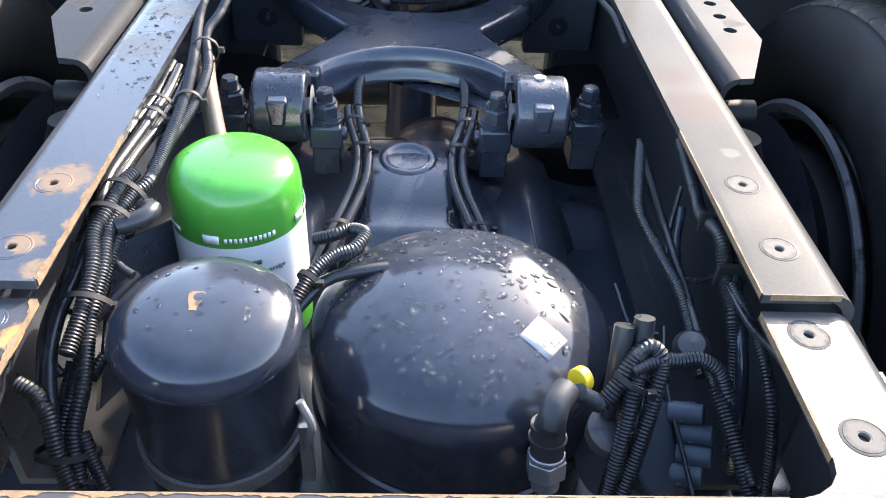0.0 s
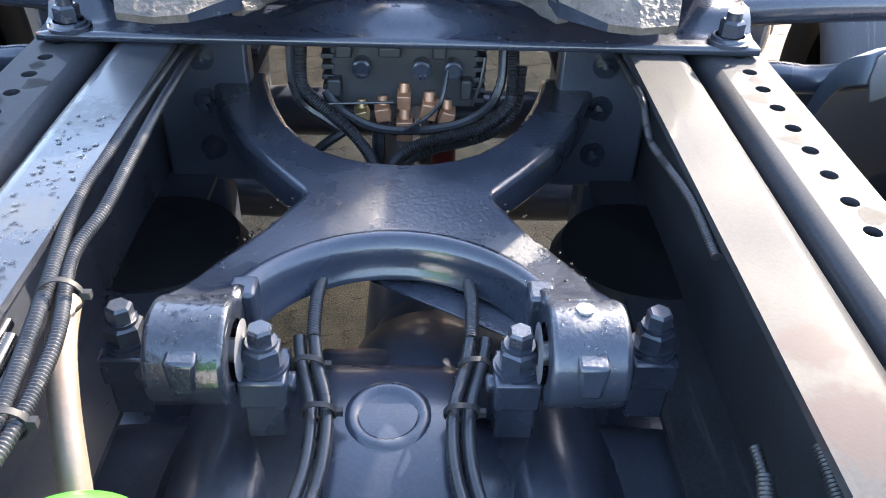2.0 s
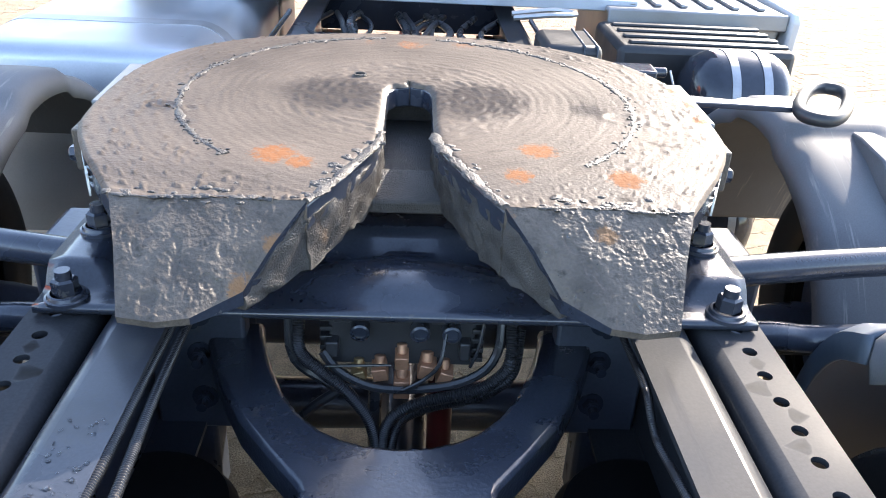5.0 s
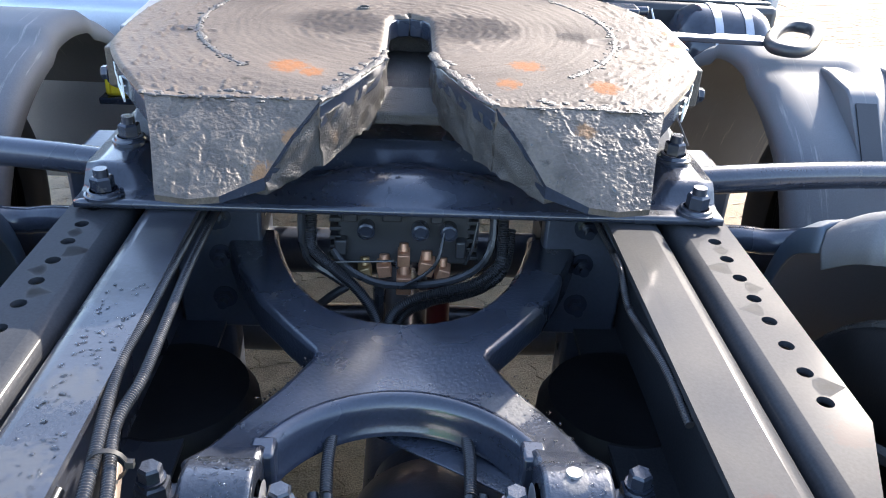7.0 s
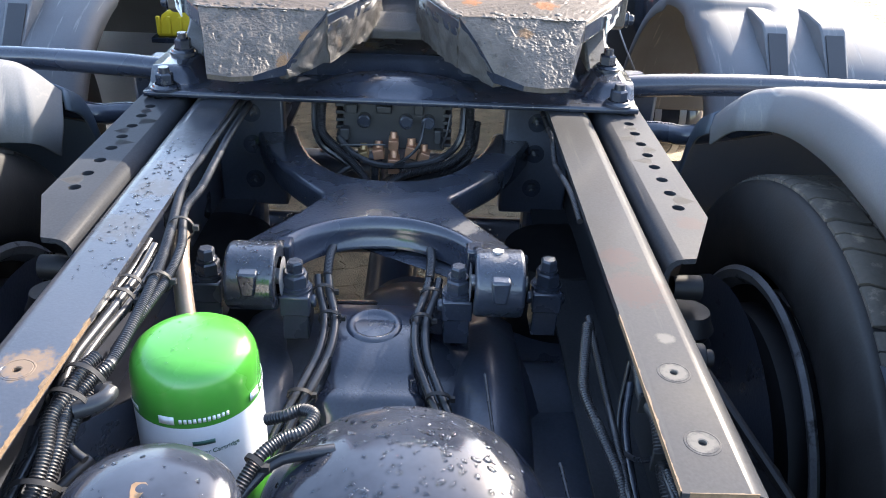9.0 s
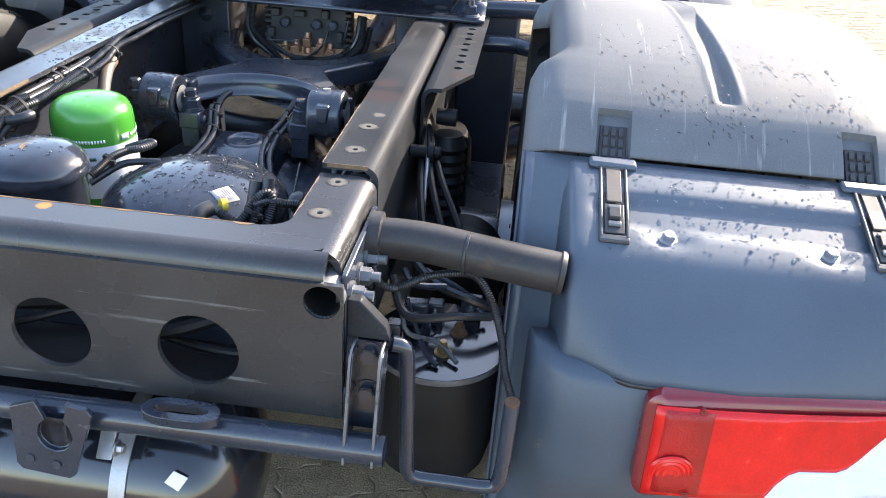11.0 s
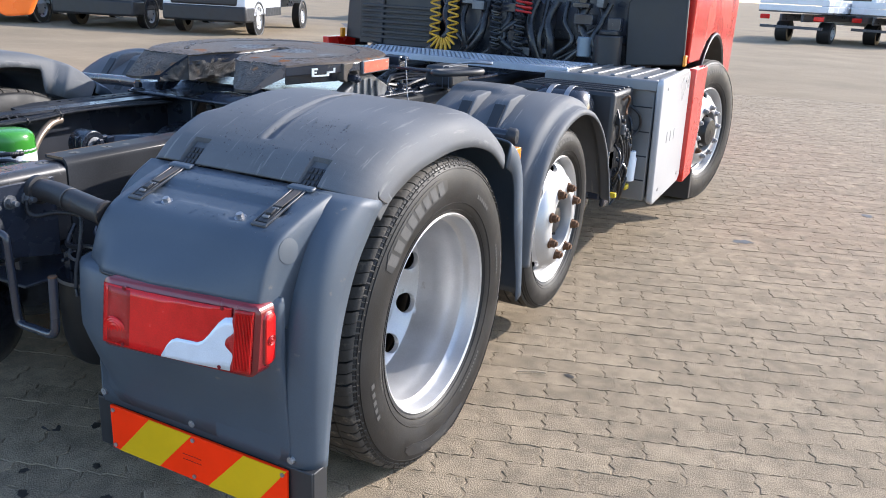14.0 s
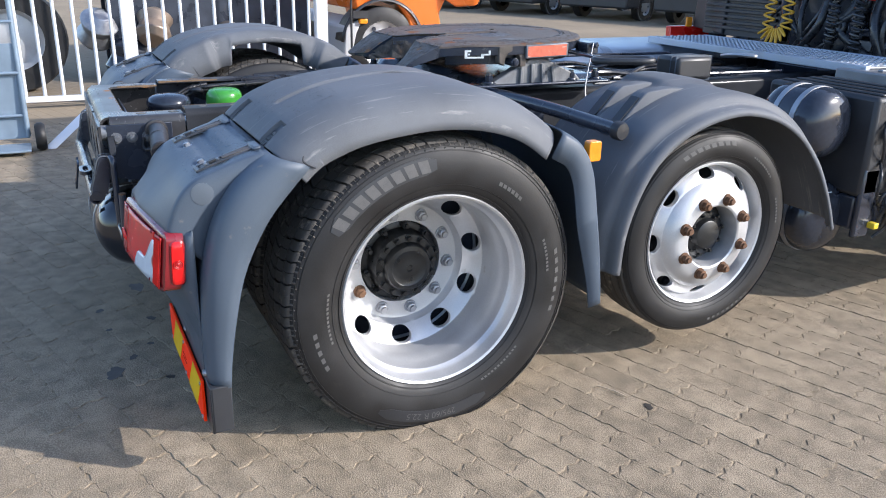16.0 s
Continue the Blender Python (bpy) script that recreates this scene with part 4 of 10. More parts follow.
    for j in range(nh):
        am, hw = 2 * math.pi * (j + spec["hole_turn"]) / nh, math.pi / nh
        rows = [[], [], [], [], []]
        for q in range(seg):
            t = 2 * math.pi * q / seg
            c, s = math.cos(t), math.sin(t)
            k = 1 / max(abs(c), abs(s))
            far = (am + c * k * hw, rm + s * k * (r0 - r1) / 2)
            near = (am + c * spec["hole_w"] / rm, rm + s * spec["hole_t"] * 0.86)
            for row, f in zip(rows, (0.0, 0.5, 0.94)):
                row.append(place(far[0] + (near[0] - far[0]) * f, far[1] + (near[1] - far[1]) * f))
            rows[3].append(place(*near) + Vector((-0.002, 0, 0)))
            rows[4].append(place(*near) + Vector((-0.016, 0, 0)))
        loft(bm, rows, True)
    bmesh.ops.remove_doubles(bm, verts=bm.verts, dist=0.0006)
    rim = part("rim", bm, ALU, w, "silver steel rim with round hand holes", angle=30)
    bm = bmesh.new()
    lathe(bm, [(rim_r - 0.012, spec["drum"]), (0.05, spec["drum"])], (cx, cy, cz), X, 40)
    part("brake_drum", bm, SHADE, w)
    rusty = name.startswith("lift")
    for j in range(spec["nuts"]):
        t = 2 * math.pi * (j + spec["nut_turn"]) / spec["nuts"]
        p = Vector((cx + spec["nut_h"], cy + spec["nut_r"] * math.cos(t), cz + spec["nut_r"] * math.sin(t)))
        bm = bmesh.new()
        cyl(bm, p - Vector((0.003, 0, 0)), p + Vector((0.004, 0, 0)), 0.0225, 20, 0.020)
        cyl(bm, p + Vector((0.004, 0, 0)), p + Vector((0.021, 0, 0)), 0.0165, 6)
        cyl(bm, p + Vector((0.021, 0, 0)), p + Vector((0.023, 0, 0)), 0.0165, 6, 0.0135)
        cyl(bm, p + Vector((0.022, 0, 0)), p + Vector((0.030, 0, 0)), 0.0105, 14, 0.0095)
        part("wheel_nut", bm, RUSTBOLT if rusty or j == 6 else STEEL, rim, "rusty brown nut" if rusty or j == 6 else "")
    bm = bmesh.new()
    lathe(bm, spec["hub"], (cx, cy, cz), X, 48)
    hub = part("hub", bm, HUB, w, "oily black hub cap")
    for count, br, bh, bs, tall in spec["bolts"]:
        for j in range(count):
            t = 2 * math.pi * (j + 0.3) / count
            bm = bmesh.new()
            hexbolt(bm, (cx + bh, cy + br * math.cos(t), cz + br * math.sin(t)), X, bs, tall, True, tall + 0.004 if bs > 0.011 else 0.0)
            part("hub_bolt", bm, HUB, hub)
    return w


W1 = wheel("drive_wheel", (1.229, 1.079, 0.433), DRIVE, "drive wheel with deep silver rim, oily black hub and dusty tyre", False,
           ((140, 8, 0.400, 0.0185, 5.9, 0.0150), (60, 6, 0.372, 0.006, 2.6, 0.006), (12, 7, 0.405, 0.006, 4.6, 0.009), (20, 9, 0.370, 0.004, 2.0, 0.004), (195, 12, 0.352, 0.0035, 2.2, 0.004), (205, 5, 0.395, 0.006, 4.0, 0.008), (-40, 12, 0.350, 0.0030, 2.2, 0.004)), "295/60 R 22.5")
copy_thing(W1, pose(-1.229, 1.079, 0, 0, 0, 180))
twin = wheel("inner_drive_wheel", (0.899, 1.079, 0.433), DRIVE, "inner twin drive wheel, dusty black tyre on a silver rim", False)
bm = bmesh.new()
lathe(bm, [(0.280, -0.262), (0.288, -0.270), (0.300, -0.270), (0.308, -0.278), (0.300, -0.284), (0.286, -0.280), (0.274, -0.258)], (0.899, 1.079, 0.433), (1, 0, 0), 72)
part("rim_flange", bm, WORN, twin)
bm = bmesh.new()
lathe(bm, [(0.287, -0.266), (0.284, -0.252), (0.243, -0.246), (0.238, -0.286), (0.205, -0.296), (0.06, -0.298)], (0.899, 1.079, 0.433), (1, 0, 0), 56)
part("brake_drum", bm, SHADEBLACK, twin, "dark brake drum filling the rim")
copy_thing(twin, pose(-0.899, 1.079, 0, 0, 0, 180))
W2 = wheel("lift_axle_wheel", (1.198, 2.153, 0.469), LIFT, "smaller lifted pusher-axle wheel with convex silver rim and rusty nuts", True,
           ((118, 8, 0.333, 0.0075, 5.2, 0.0105), (-50, 9, 0.333, 0.006, 4.0, 0.006), (20, 8, 0.310, 0.003, 2.4, 0.004), (60, 10, 0.312, 0.003, 2.4, 0.004)))
copy_thing(W2, pose(-1.198, 2.153, 0.093, 0, 0, 180))
W3 = wheel("front_wheel", (1.275, 4.965, 0.475), STEER, "front steering wheel with silver rim under the red cab", True,
           ((110, 8, 0.42, 0.010, 5.0, 0.010),))
W3.rotation_euler.z = radians(-13)
copy_thing(W3, pose(-1.275, 4.965, 0, 0, 0, 167))


# ---- mudguards over the drive wheels ----
def resample(pts, n):
    p = spline([Vector((0, *q)) for q in pts], 0.02)
    d = [0.0]
    for a, b in zip(p, p[1:]):
        d.append(d[-1] + (b - a).length)
    out = []
    for i in range(n):
        t = d[-1] * i / (n - 1)
        k = min(max(next((j for j, x in enumerate(d) if x >= t), len(d) - 1), 1), len(d) - 1)
        f = (t - d[k - 1]) / max(d[k] - d[k - 1], 1e-9)
        out.append(p[k - 1].lerp(p[k], f))
    return out


def smooth(t):
    t = min(max(t, 0), 1)
    return t * t * (3 - 2 * t)


def guard_shell(profile, n, section, inner=None, rib=None, lip=None):
    """Rows of points: section is (x, drop) across, laid on a side profile of (y, z)."""
    pr = resample(profile, n)
    rows = []
    for i, p in enumerate(pr):
        d = (pr[min(i + 1, n - 1)] - pr[max(i - 1, 0)]).normalized()
        nr = Vector((0, -d.z, d.y))
        if nr.z < -0.3:
            nr = -nr
        row = []
        for x, drop in section:
            xx = x
            if rib and inner and 0.78 < x < 1.04:
                xx -= 0.098 * (p.y - 0.694) * min((x - 0.78) / 0.03, 1.0, (1.04 - x) / 0.08)
            if inner and x < 0.9:
                xx = inner(p.y) + (x - section[0][0]) * (0.9 - inner(p.y)) / (0.9 - section[0][0])
            off = -(lip(x, p.y, drop) if lip else drop)
            if rib:
                off += rib(xx, p.y)
            row.append(Vector((xx, p.y, p.z)) + nr * off)
        rows.append(row)
    return rows


CROWN = [(0.600, 0.900), (0.640, 0.936), (0.694, 0.969), (0.80, 1.008), (0.93, 1.031), (1.06, 1.040), (1.20, 1.029), (1.32, 0.997), (1.40, 0.958), (1.470, 0.908)]
FRONT = [(1.470, 0.908), (1.546, 0.862), (1.598, 0.775), (1.628, 0.635), (1.650, 0.50), (1.670, 0.316)]
LID = [(0.590, 0.891), (0.553, 0.884), (0.50, 0.867), (0.455, 0.850), (0.42, 0.836), (0.395, 0.820), (0.373, 0.798), (0.355, 0.770), (0.343, 0.742), (0.335, 0.718), (0.331, 0.702)]
ACROSS = [(0.600, 0.075), (0.602, 0.045), (0.612, 0.018), (0.632, 0.004), (0.66, 0.0), (0.711, 0.0), (0.714, 0.0), (0.738, 0.0), (0.762, 0.0), (0.765, 0.0), (0.80, 0.0)] + [(0.815 + 0.005 * k, 0.0) for k in range(29)] + [(0.97, 0.0), (1.04, 0.0), (1.085, 0.0), (1.088, 0.0), (1.112, 0.001), (1.136, 0.0027), (1.139, 0.0030), (1.19, 0.011), (1.222, 0.024), (1.245, 0.042), (1.258, 0.062), (1.266, 0.085), (1.270, 0.108)]


def mudguard(label):
    s = -1 if MIRROR[0] else 1
    g = thing("mudguard", (0.93, 0.45, 0.15), label, "mudguard", "mudguards over the drive wheels")

    def cut(y):
        return 0.600 + 0.035 * smooth((y - 0.76) / 0.06) * smooth((1.36 - y) / 0.06)

    def rib(x, y):
        c = 0.917 - 0.098 * (y - 0.694)
        a = smooth(1.6 - abs(x - c) / 0.012)
        b = smooth((y - 0.69) / 0.02) * smooth((1.36 - y) / 0.03)
        edge = smooth(1.0 - abs(abs(x - c) - 0.022) / 0.009)
        sunk = 0.0
        for lx in (0.738, 1.112):
            if abs(x - lx) < 0.0255 and y < 0.660:
                sunk = -0.012
        return (-0.011 * a + 0.0015 * edge) * b + sunk

    def lip(x, y, drop):
        """The inner lip of the guard across the frame is deep, with a notch over the tyre."""
        if x > 0.605:
            return drop
        k = smooth((y - 0.872) / 0.02) * smooth((1.285 - y) / 0.05)
        return (0.140 if x < 0.601 else 0.08) * (1 - k) + (0.055 if x < 0.601 else 0.035) * k

    bm = bmesh.new()
    loft(bm, guard_shell(CROWN, 170, ACROSS, cut, rib, lip if s < 0 else None))
    crown = part("crown", bm, CROWNPLASTIC, g, "faded grey plastic crown with a pressed rib", solid=0.006, angle=60)
    bm = bmesh.new()
    wide = [(0.600, 0.05), (0.61, 0.012), (0.64, 0.0), (0.8, 0.0), (1.0, 0.0), (1.16, 0.002), (1.225, 0.005), (1.250, 0.009), (1.262, 0.014), (1.268, 0.022), (1.2705, 0.096)]
    taper = guard_shell(FRONT, 28, wide)
    for i, row in enumerate(taper):
        k = smooth((i - 14) / 13)
        for j, (x, drop) in enumerate(wide):
            row[j].y += k * min(drop, 0.1) * 0.35
    loft(bm, taper)
    part("front_section", bm, PLASTIC, g, "", solid=0.006, angle=35)
    # rear wing round the wheel opening
    edge_in = [(0.600, 0.893), (0.53, 0.855), (0.47, 0.79), (0.428, 0.70), (0.405, 0.60), (0.392, 0.48), (0.388, 0.36), (0.388, 0.285)]
    edge_out = [(0.692, 0.865), (0.635, 0.805), (0.575, 0.735), (0.525, 0.65), (0.493, 0.57), (0.468, 0.46), (0.452, 0.36), (0.445, 0.285)]
    a, b = resample(edge_in, 24), resample(edge_out, 24)
    rows = []
    for p, q in zip(a, b):
        row = []
        for x, f in ((0.62, 0.0), (1.0, 0.0), (1.186, 0.0), (1.215, 0.01), (1.243, 0.06), (1.262, 0.16), (1.276, 0.36), (1.284, 0.66), (1.286, 1.0)):
            r = p.lerp(q, f)
            row.append(Vector((x - 0.018 * f * smooth((r.z - 0.45) / 0.4), r.y, r.z)))
        rows.append(row)
    bm = bmesh.new()
    loft(bm, rows)
    part("rear_body", bm, PLASTIC, g, "smooth dark grey plastic rear body", solid=0.006, angle=60)
    # inner side wall
    bm = bmesh.new()
    rows = [[Vector((0.605, p.y + 0.012, p.z - 0.006)), Vector((0.605, p.y + 0.13 + 0.04 * (p.z - 0.285), p.z - 0.05 * (p.z > 0.8)))] for p in a]
    loft(bm, rows)
    rows = [[Vector((0.62, p.y, p.z)), Vector((0.609, p.y + 0.003, p.z - 0.002)), Vector((0.605, p.y + 0.012, p.z - 0.006))] for p in a]
    loft(bm, rows)
    part("inner_side", bm, PLASTIC, g, "", solid=0.004, angle=60)
    # raised lid over the lamp
    pr = resample(LID, 36)

    def bow(x, z):
        """The lower rear face swells backward over the lamp."""
        return -0.040 * smooth((0.80 - z) / 0.10) * smooth((x - 0.682) / 0.10) * min(1.0, max(0.0, (1.186 - x) / 0.27))
    wing = resample([(0.606, 0.880), (0.53, 0.850), (0.47, 0.785), (0.43, 0.70), (0.412, 0.62)], 36)
    rows = []
    for i, p in enumerate(pr):
        t = i / 35
        x0, x1 = 0.672 + 0.008 * t, 1.196 - 0.010 * t
        q = wing[i]
        row = [Vector((x0 - 0.014, q.y + 0.004, q.z - 0.004)), Vector((x0, p.y + 0.010, p.z - 0.010)), Vector((x0 + 0.003, p.y + 0.003, p.z - 0.003)), Vector((x0 + 0.010, p.y, p.z))]
        for k in range(1, 30):
            x = x0 + 0.010 + (x1 - x0 - 0.020) * k / 30
            u = (x - 0.93) / 0.185
            v = (p.y - 0.490) / 0.030
            dip = 0.0
            if abs(u) < 1.25:
                ringd = math.hypot(max(abs(u) - 0.80, 0) / 0.35, v)
                dip = -0.010 * smooth((1.25 - ringd) * 1.8) * (1 if p.z > 0.83 else 0)
                for bx in (0.815, 1.038):
                    qb = math.hypot((x - bx) / 0.030, (p.y - 0.454) / 0.024)
                    dip = min(dip, -0.010 * smooth(1.35 - qb))
            row.append(Vector((x, p.y + bow(x, p.z), p.z + dip)))
        row += [Vector((x1 - 0.010, p.y, p.z)), Vector((x1 - 0.003, p.y + 0.003, p.z - 0.003)), Vector((x1, p.y + 0.010, p.z - 0.010)), Vector((x1 + 0.016, q.y + 0.004, q.z - 0.004))]
        rows.append(row)
    bm = bmesh.new()
    loft(bm, rows)
    last = rows[-1]
    loft(bm, [last[1:-1], [Vector((q.x, q.y + 0.05, q.z - 0.008)) for q in last[1:-1]]])
    lid = part("lamp_lid", bm, PLASTIC, g, "wet grey plastic lid with two pressed bolt recesses", solid=0.004, angle=50)
    # Dark strip draws the shade of the gap below the lid.
    bm = bmesh.new()
    loft(bm, [[v + Vector((0, -0.0016, dz)) for v in last[2:-2]] for dz in (0.0006, -0.0055)])
    part("lid_seam", bm, PLASTIC_DARK, lid, "dark strip for the shaded gap under the lid", solid=0.002)
    for bx in (0.815, 1.038):
        bm = bmesh.new()
        hexbolt(bm, (bx, 0.454, 0.838), (0, -0.35, 1), 0.0095, 0.008)
        part("lid_bolt", bm, STEEL, lid, "shiny zinc bolt")
    bm = bmesh.new()
    lathe(bm, [(0.0285, -0.006), (0.0285, 0.0006), (0.0268, 0.0010), (0.0, 0.0010)], (1.1945, 0.425, 0.798), (0.98, -0.15, 0.12), 32)
    part("round_sticker", bm, DISC, lid, "plain grey round cover")
    # latches
    for lx in (0.738, 1.112):
        bmf = bmesh.new()
        for args in ((-0.021, -0.016, -0.168, -0.025, 0.0, 0.007), (0.016, 0.021, -0.168, -0.025, 0.0, 0.007), (-0.021, 0.021, -0.174, -0.164, 0.0, 0.006), (-0.021, 0.021, -0.030, -0.022, 0.0, 0.006)):
            slab_box(bmf, lx, *args)
        part("latch_frame", bmf, LATCHFRAME, lid, "dark grey latch frame", 0.0018)
        bmf = bmesh.new()
        slab_box(bmf, lx, -0.016, 0.016, -0.166, -0.028, 0.0005, 0.0025)
        part("latch_well", bmf, PLASTIC_DARK, lid, "black latch well", 0.0005)
        bmf = bmesh.new()
        slab_box(bmf, lx, -0.011, 0.011, -0.104, -0.022, 0.003, 0.006)
        part("latch_strap", bmf, STRAP, lid, "worn brown-grey rubber strap", 0.001)
        bmf = bmesh.new()
        slab_box(bmf, lx, -0.014, 0.014, -0.160, -0.108, 0.003, 0.005)
        slab_box(bmf, lx, -0.008, 0.008, -0.138, -0.120, 0.005, 0.011)
        part("latch_buckle", bmf, PLASTIC_DARK, lid, "black buckle", 0.0015)
        bmf = bmesh.new()
        slab_box(bmf, lx, -0.009, 0.009, -0.150, -0.143, 0.005, 0.009)
        part("latch_pin", bmf, LATCHEDGE, lid, "", 0.0012)
        bmf = bmesh.new()
        slab_box(bmf, lx, -0.009, 0.009, -0.118, -0.112, 0.005, 0.008)
        part("latch_pin", bmf, LATCHEDGE, lid, "", 0.0012)
        bmf = bmesh.new()
        slab_box(bmf, lx, -0.036, 0.036, -0.028, -0.006, 0.000, 0.010)
        part("latch_bridge", bmf, PLASTIC, lid, "", 0.007)
        bmf = bmesh.new()
        slab_box(bmf, lx, -0.021, 0.021, 0.000, 0.050, -0.011, -0.004)
        part("latch_plate", bmf, PLASTIC_DARK, lid, "", 0.001)
        for ix in (-1, 0, 1):
            for iy in range(3):
                bmf = bmesh.new()
                slab_box(bmf, lx, ix * 0.012 - 0.004, ix * 0.012 + 0.004, 0.004 + iy * 0.015, 0.014 + iy * 0.015, -0.004, 0.001)
                part("latch_slot", bmf, PLASTIC_DARK, lid, "", 0.001)
    # lamp housing and tail lamp, turned outward
    p00, p10 = Vector((0.690, 0.285, 0)), Vector((1.198, 0.362, 0))

    def lampface(u, z, off=0.0):
        """u from 0 inside to 1 outside along the lamp."""
        x = 0.798 + (1.196 - 0.798) * u
        y = 0.283 + 0.052 * max(u, 0) ** 1.6 + (0.700 - z) * -0.12
        return Vector((x, y - off, z))

    bm = bmesh.new()
    rows = []
    for z, inset in ((0.704, 0.12), (0.703, 0.03), (0.699, 0.008), (0.69, 0.0), (0.62, -0.006), (0.555, -0.008), (0.51, 0.008), (0.45, 0.034), (0.39, 0.062), (0.34, 0.082), (0.300, 0.096)):
        row = []
        for x, y in ((0.640, 0.40), (0.652, 0.33), (0.690, 0.302), (0.74, 0.295), (0.80, 0.296), (0.9, 0.302), (1.0, 0.315), (1.1, 0.336), (1.17, 0.358), (1.2, 0.378), (1.206, 0.41)):
            f = smooth((0.56 - z) / 0.25)
            row.append(Vector((x * (1 - f) + (0.93 + (x - 0.93) * 1.06) * f, min(y + inset, 0.392) * (1 - f * 0.0), z)))
        rows.append(row)
    loft(bm, rows)
    part("lamp_housing", bm, PLASTIC, g, "", solid=0.004, angle=60)
    bm = bmesh.new()

    def rounded(u0, u1, z0, z1, off, r=0.022, n=6):
        du = r / 0.4
        pts = []
        for cu, cz, a0 in ((u1 - du, z1 - r, 0), (u0 + du, z1 - r, 90), (u0 + du, z0 + r, 180), (u1 - du, z0 + r, 270)):
            for k in range(n + 1):
                a = radians(a0 + 90 * k / n)
                pts.append(lampface(cu + du * math.cos(a), cz + r * math.sin(a), off))
        return pts
    loft(bm, [rounded(-0.01, 1.01, 0.545, 0.704, -0.034), rounded(-0.01, 1.01, 0.545, 0.704, 0.008), rounded(0.01, 0.99, 0.551, 0.698, 0.013)], True, True)
    lamp = part("tail_lamp", bm, LAMPDARK, g, "red rear lamp with a clear wave-shaped lens", angle=50)
    # side lens round the outer end, set in a proud frame
    for grow, x1, m_, nm in ((0.004, 1.2025, LAMPDARK, "side_lens_frame"), (0.0, 1.2055, LAMPRED, "side_lens")):
        bmx = bmesh.new()
        rows = []
        for x, k in ((1.190, 1.0), (x1 - 0.003, 1.0), (x1, 0.93), (x1 + 0.001, 0.6), (x1 + 0.0016, 0.02)):
            pts = []
            for cy, cz, a0 in ((0.356, 0.672, 0), (0.345, 0.672, 90), (0.341, 0.576, 180), (0.352, 0.576, 270)):
                for q in range(5):
                    a_ = radians(a0 + 22.5 * q)
                    pts.append(Vector((x, 0.349 + (cy - 0.349 + (0.010 + grow) * math.cos(a_)) * k, 0.624 + (cz - 0.624 + (0.010 + grow) * math.sin(a_)) * k)))
            rows.append(pts)
        loft(bmx, rows, True, True)
        part(nm, bmx, m_, lamp, "", angle=50)
    bmx = bmesh.new()
    lathe(bmx, [(0.0125, -0.001), (0.0115, 0.0025), (0.0095, 0.001), (0.0075, 0.003), (0.005, 0.0015), (0.0, 0.0035)], (1.2065, 0.349, 0.622), (1, 0, 0), 28)
    part("side_reflector", bmx, LAMPRIB, lamp, "ringed red side reflector")

    def lens(name, us, zs, off, material, label=""):
        bmx = bmesh.new()
        rows = [[lampface(u, z, off) for u, z in zip(us, row)] for row in zs]
        loft(bmx, rows)
        return part(name, bmx, material, lamp, label, solid=0.003, angle=60)

    U = [0.02 + 0.96 * i / 30 for i in range(31)]

    def wave(u):
        """Upper edge of the clear lens."""
        if u < 0.44:
            return 0.556
        return 0.556 + 0.046 * smooth((u - 0.40) / 0.13) + 0.068 * smooth((u - 0.66) / 0.18)
    lens("ribbed_lens", U[1:7], [[0.560 + 0.128 * k / 8 for _ in U[1:7]] for k in range(9)], 0.0150, LAMPRIB, "ribbed red lens")
    lens("red_lens", U[:27], [[wave(u) + (0.692 - wave(u)) * k / 8 for u in U[:27]] for k in range(9)], 0.0145, LAMPRED)
    lens("clear_lens", U[13:29], [[0.556 + (wave(u) - 0.556) * k / 6 + 0.0005 * k for u in U[13:29]] for k in range(7)], 0.0155, LAMPCLEAR, "clear wave-shaped lens")
    bmx = bmesh.new()
    rows = []
    for k in range(25):
        z = 0.556 + 0.136 * k / 24
        u0 = 0.872 - 0.036 * smooth(1.3 - abs(z - 0.618) / 0.020) + 0.006 * math.sin(z * 120)
        rows.append([lampface(u0 + (0.985 - u0) * j / 6, z, 0.0194) for j in range(7)])
    loft(bmx, rows)
    part("end_lens", bmx, LAMPRIB, lamp, "ribbed red end lens", solid=0.003, angle=60)
    for k in range(12):
        us = [0.884 + 0.0085 * k, 0.887 + 0.0085 * k, 0.890 + 0.0085 * k]
        bmx = bmesh.new()
        loft(bmx, [[lampface(u, 0.562 + 0.124 * q / 8, 0.0206 + (0.0018 if j == 1 else 0.0)) for j, u in enumerate(us)] for q in range(9)])
        part("lens_rib", bmx, LAMPRED, lamp, angle=60)
    for k in range(9):
        us = [0.222 + 0.017 * k, 0.226 + 0.017 * k, 0.230 + 0.017 * k]
        bmx = bmesh.new()
        loft(bmx, [[lampface(u, 0.562 + 0.124 * q / 8, 0.0146 + (0.0016 if j == 1 else 0.0)) for j, u in enumerate(us)] for q in range(9)])
        part("lens_rib", bmx, LAMPRED, lamp, angle=60)
    bmx = bmesh.new()
    for k in range(18):
        z = 0.564 + 0.0070 * k
        loft(bmx, [[lampface(u, z + e, 0.0152 + f) for e, f in ((-0.0016, 0), (0, 0.0014), (0.0016, 0))] for u in (0.03, 0.08, 0.13, 0.165)])
    for k in range(8):
        u = 0.034 + 0.0175 * k
        loft(bmx, [[lampface(u + e, z, 0.0152 + f) for e, f in ((-0.004, 0), (0, 0.0014), (0.004, 0))] for z in (0.562, 0.60, 0.64, 0.688)])
    part("lens_grid", bmx, LAMPRED, lamp, "fine moulded grid", kind="stuff")
    bm = bmesh.new()
    c = lampface(0.105, 0.592, 0.017)
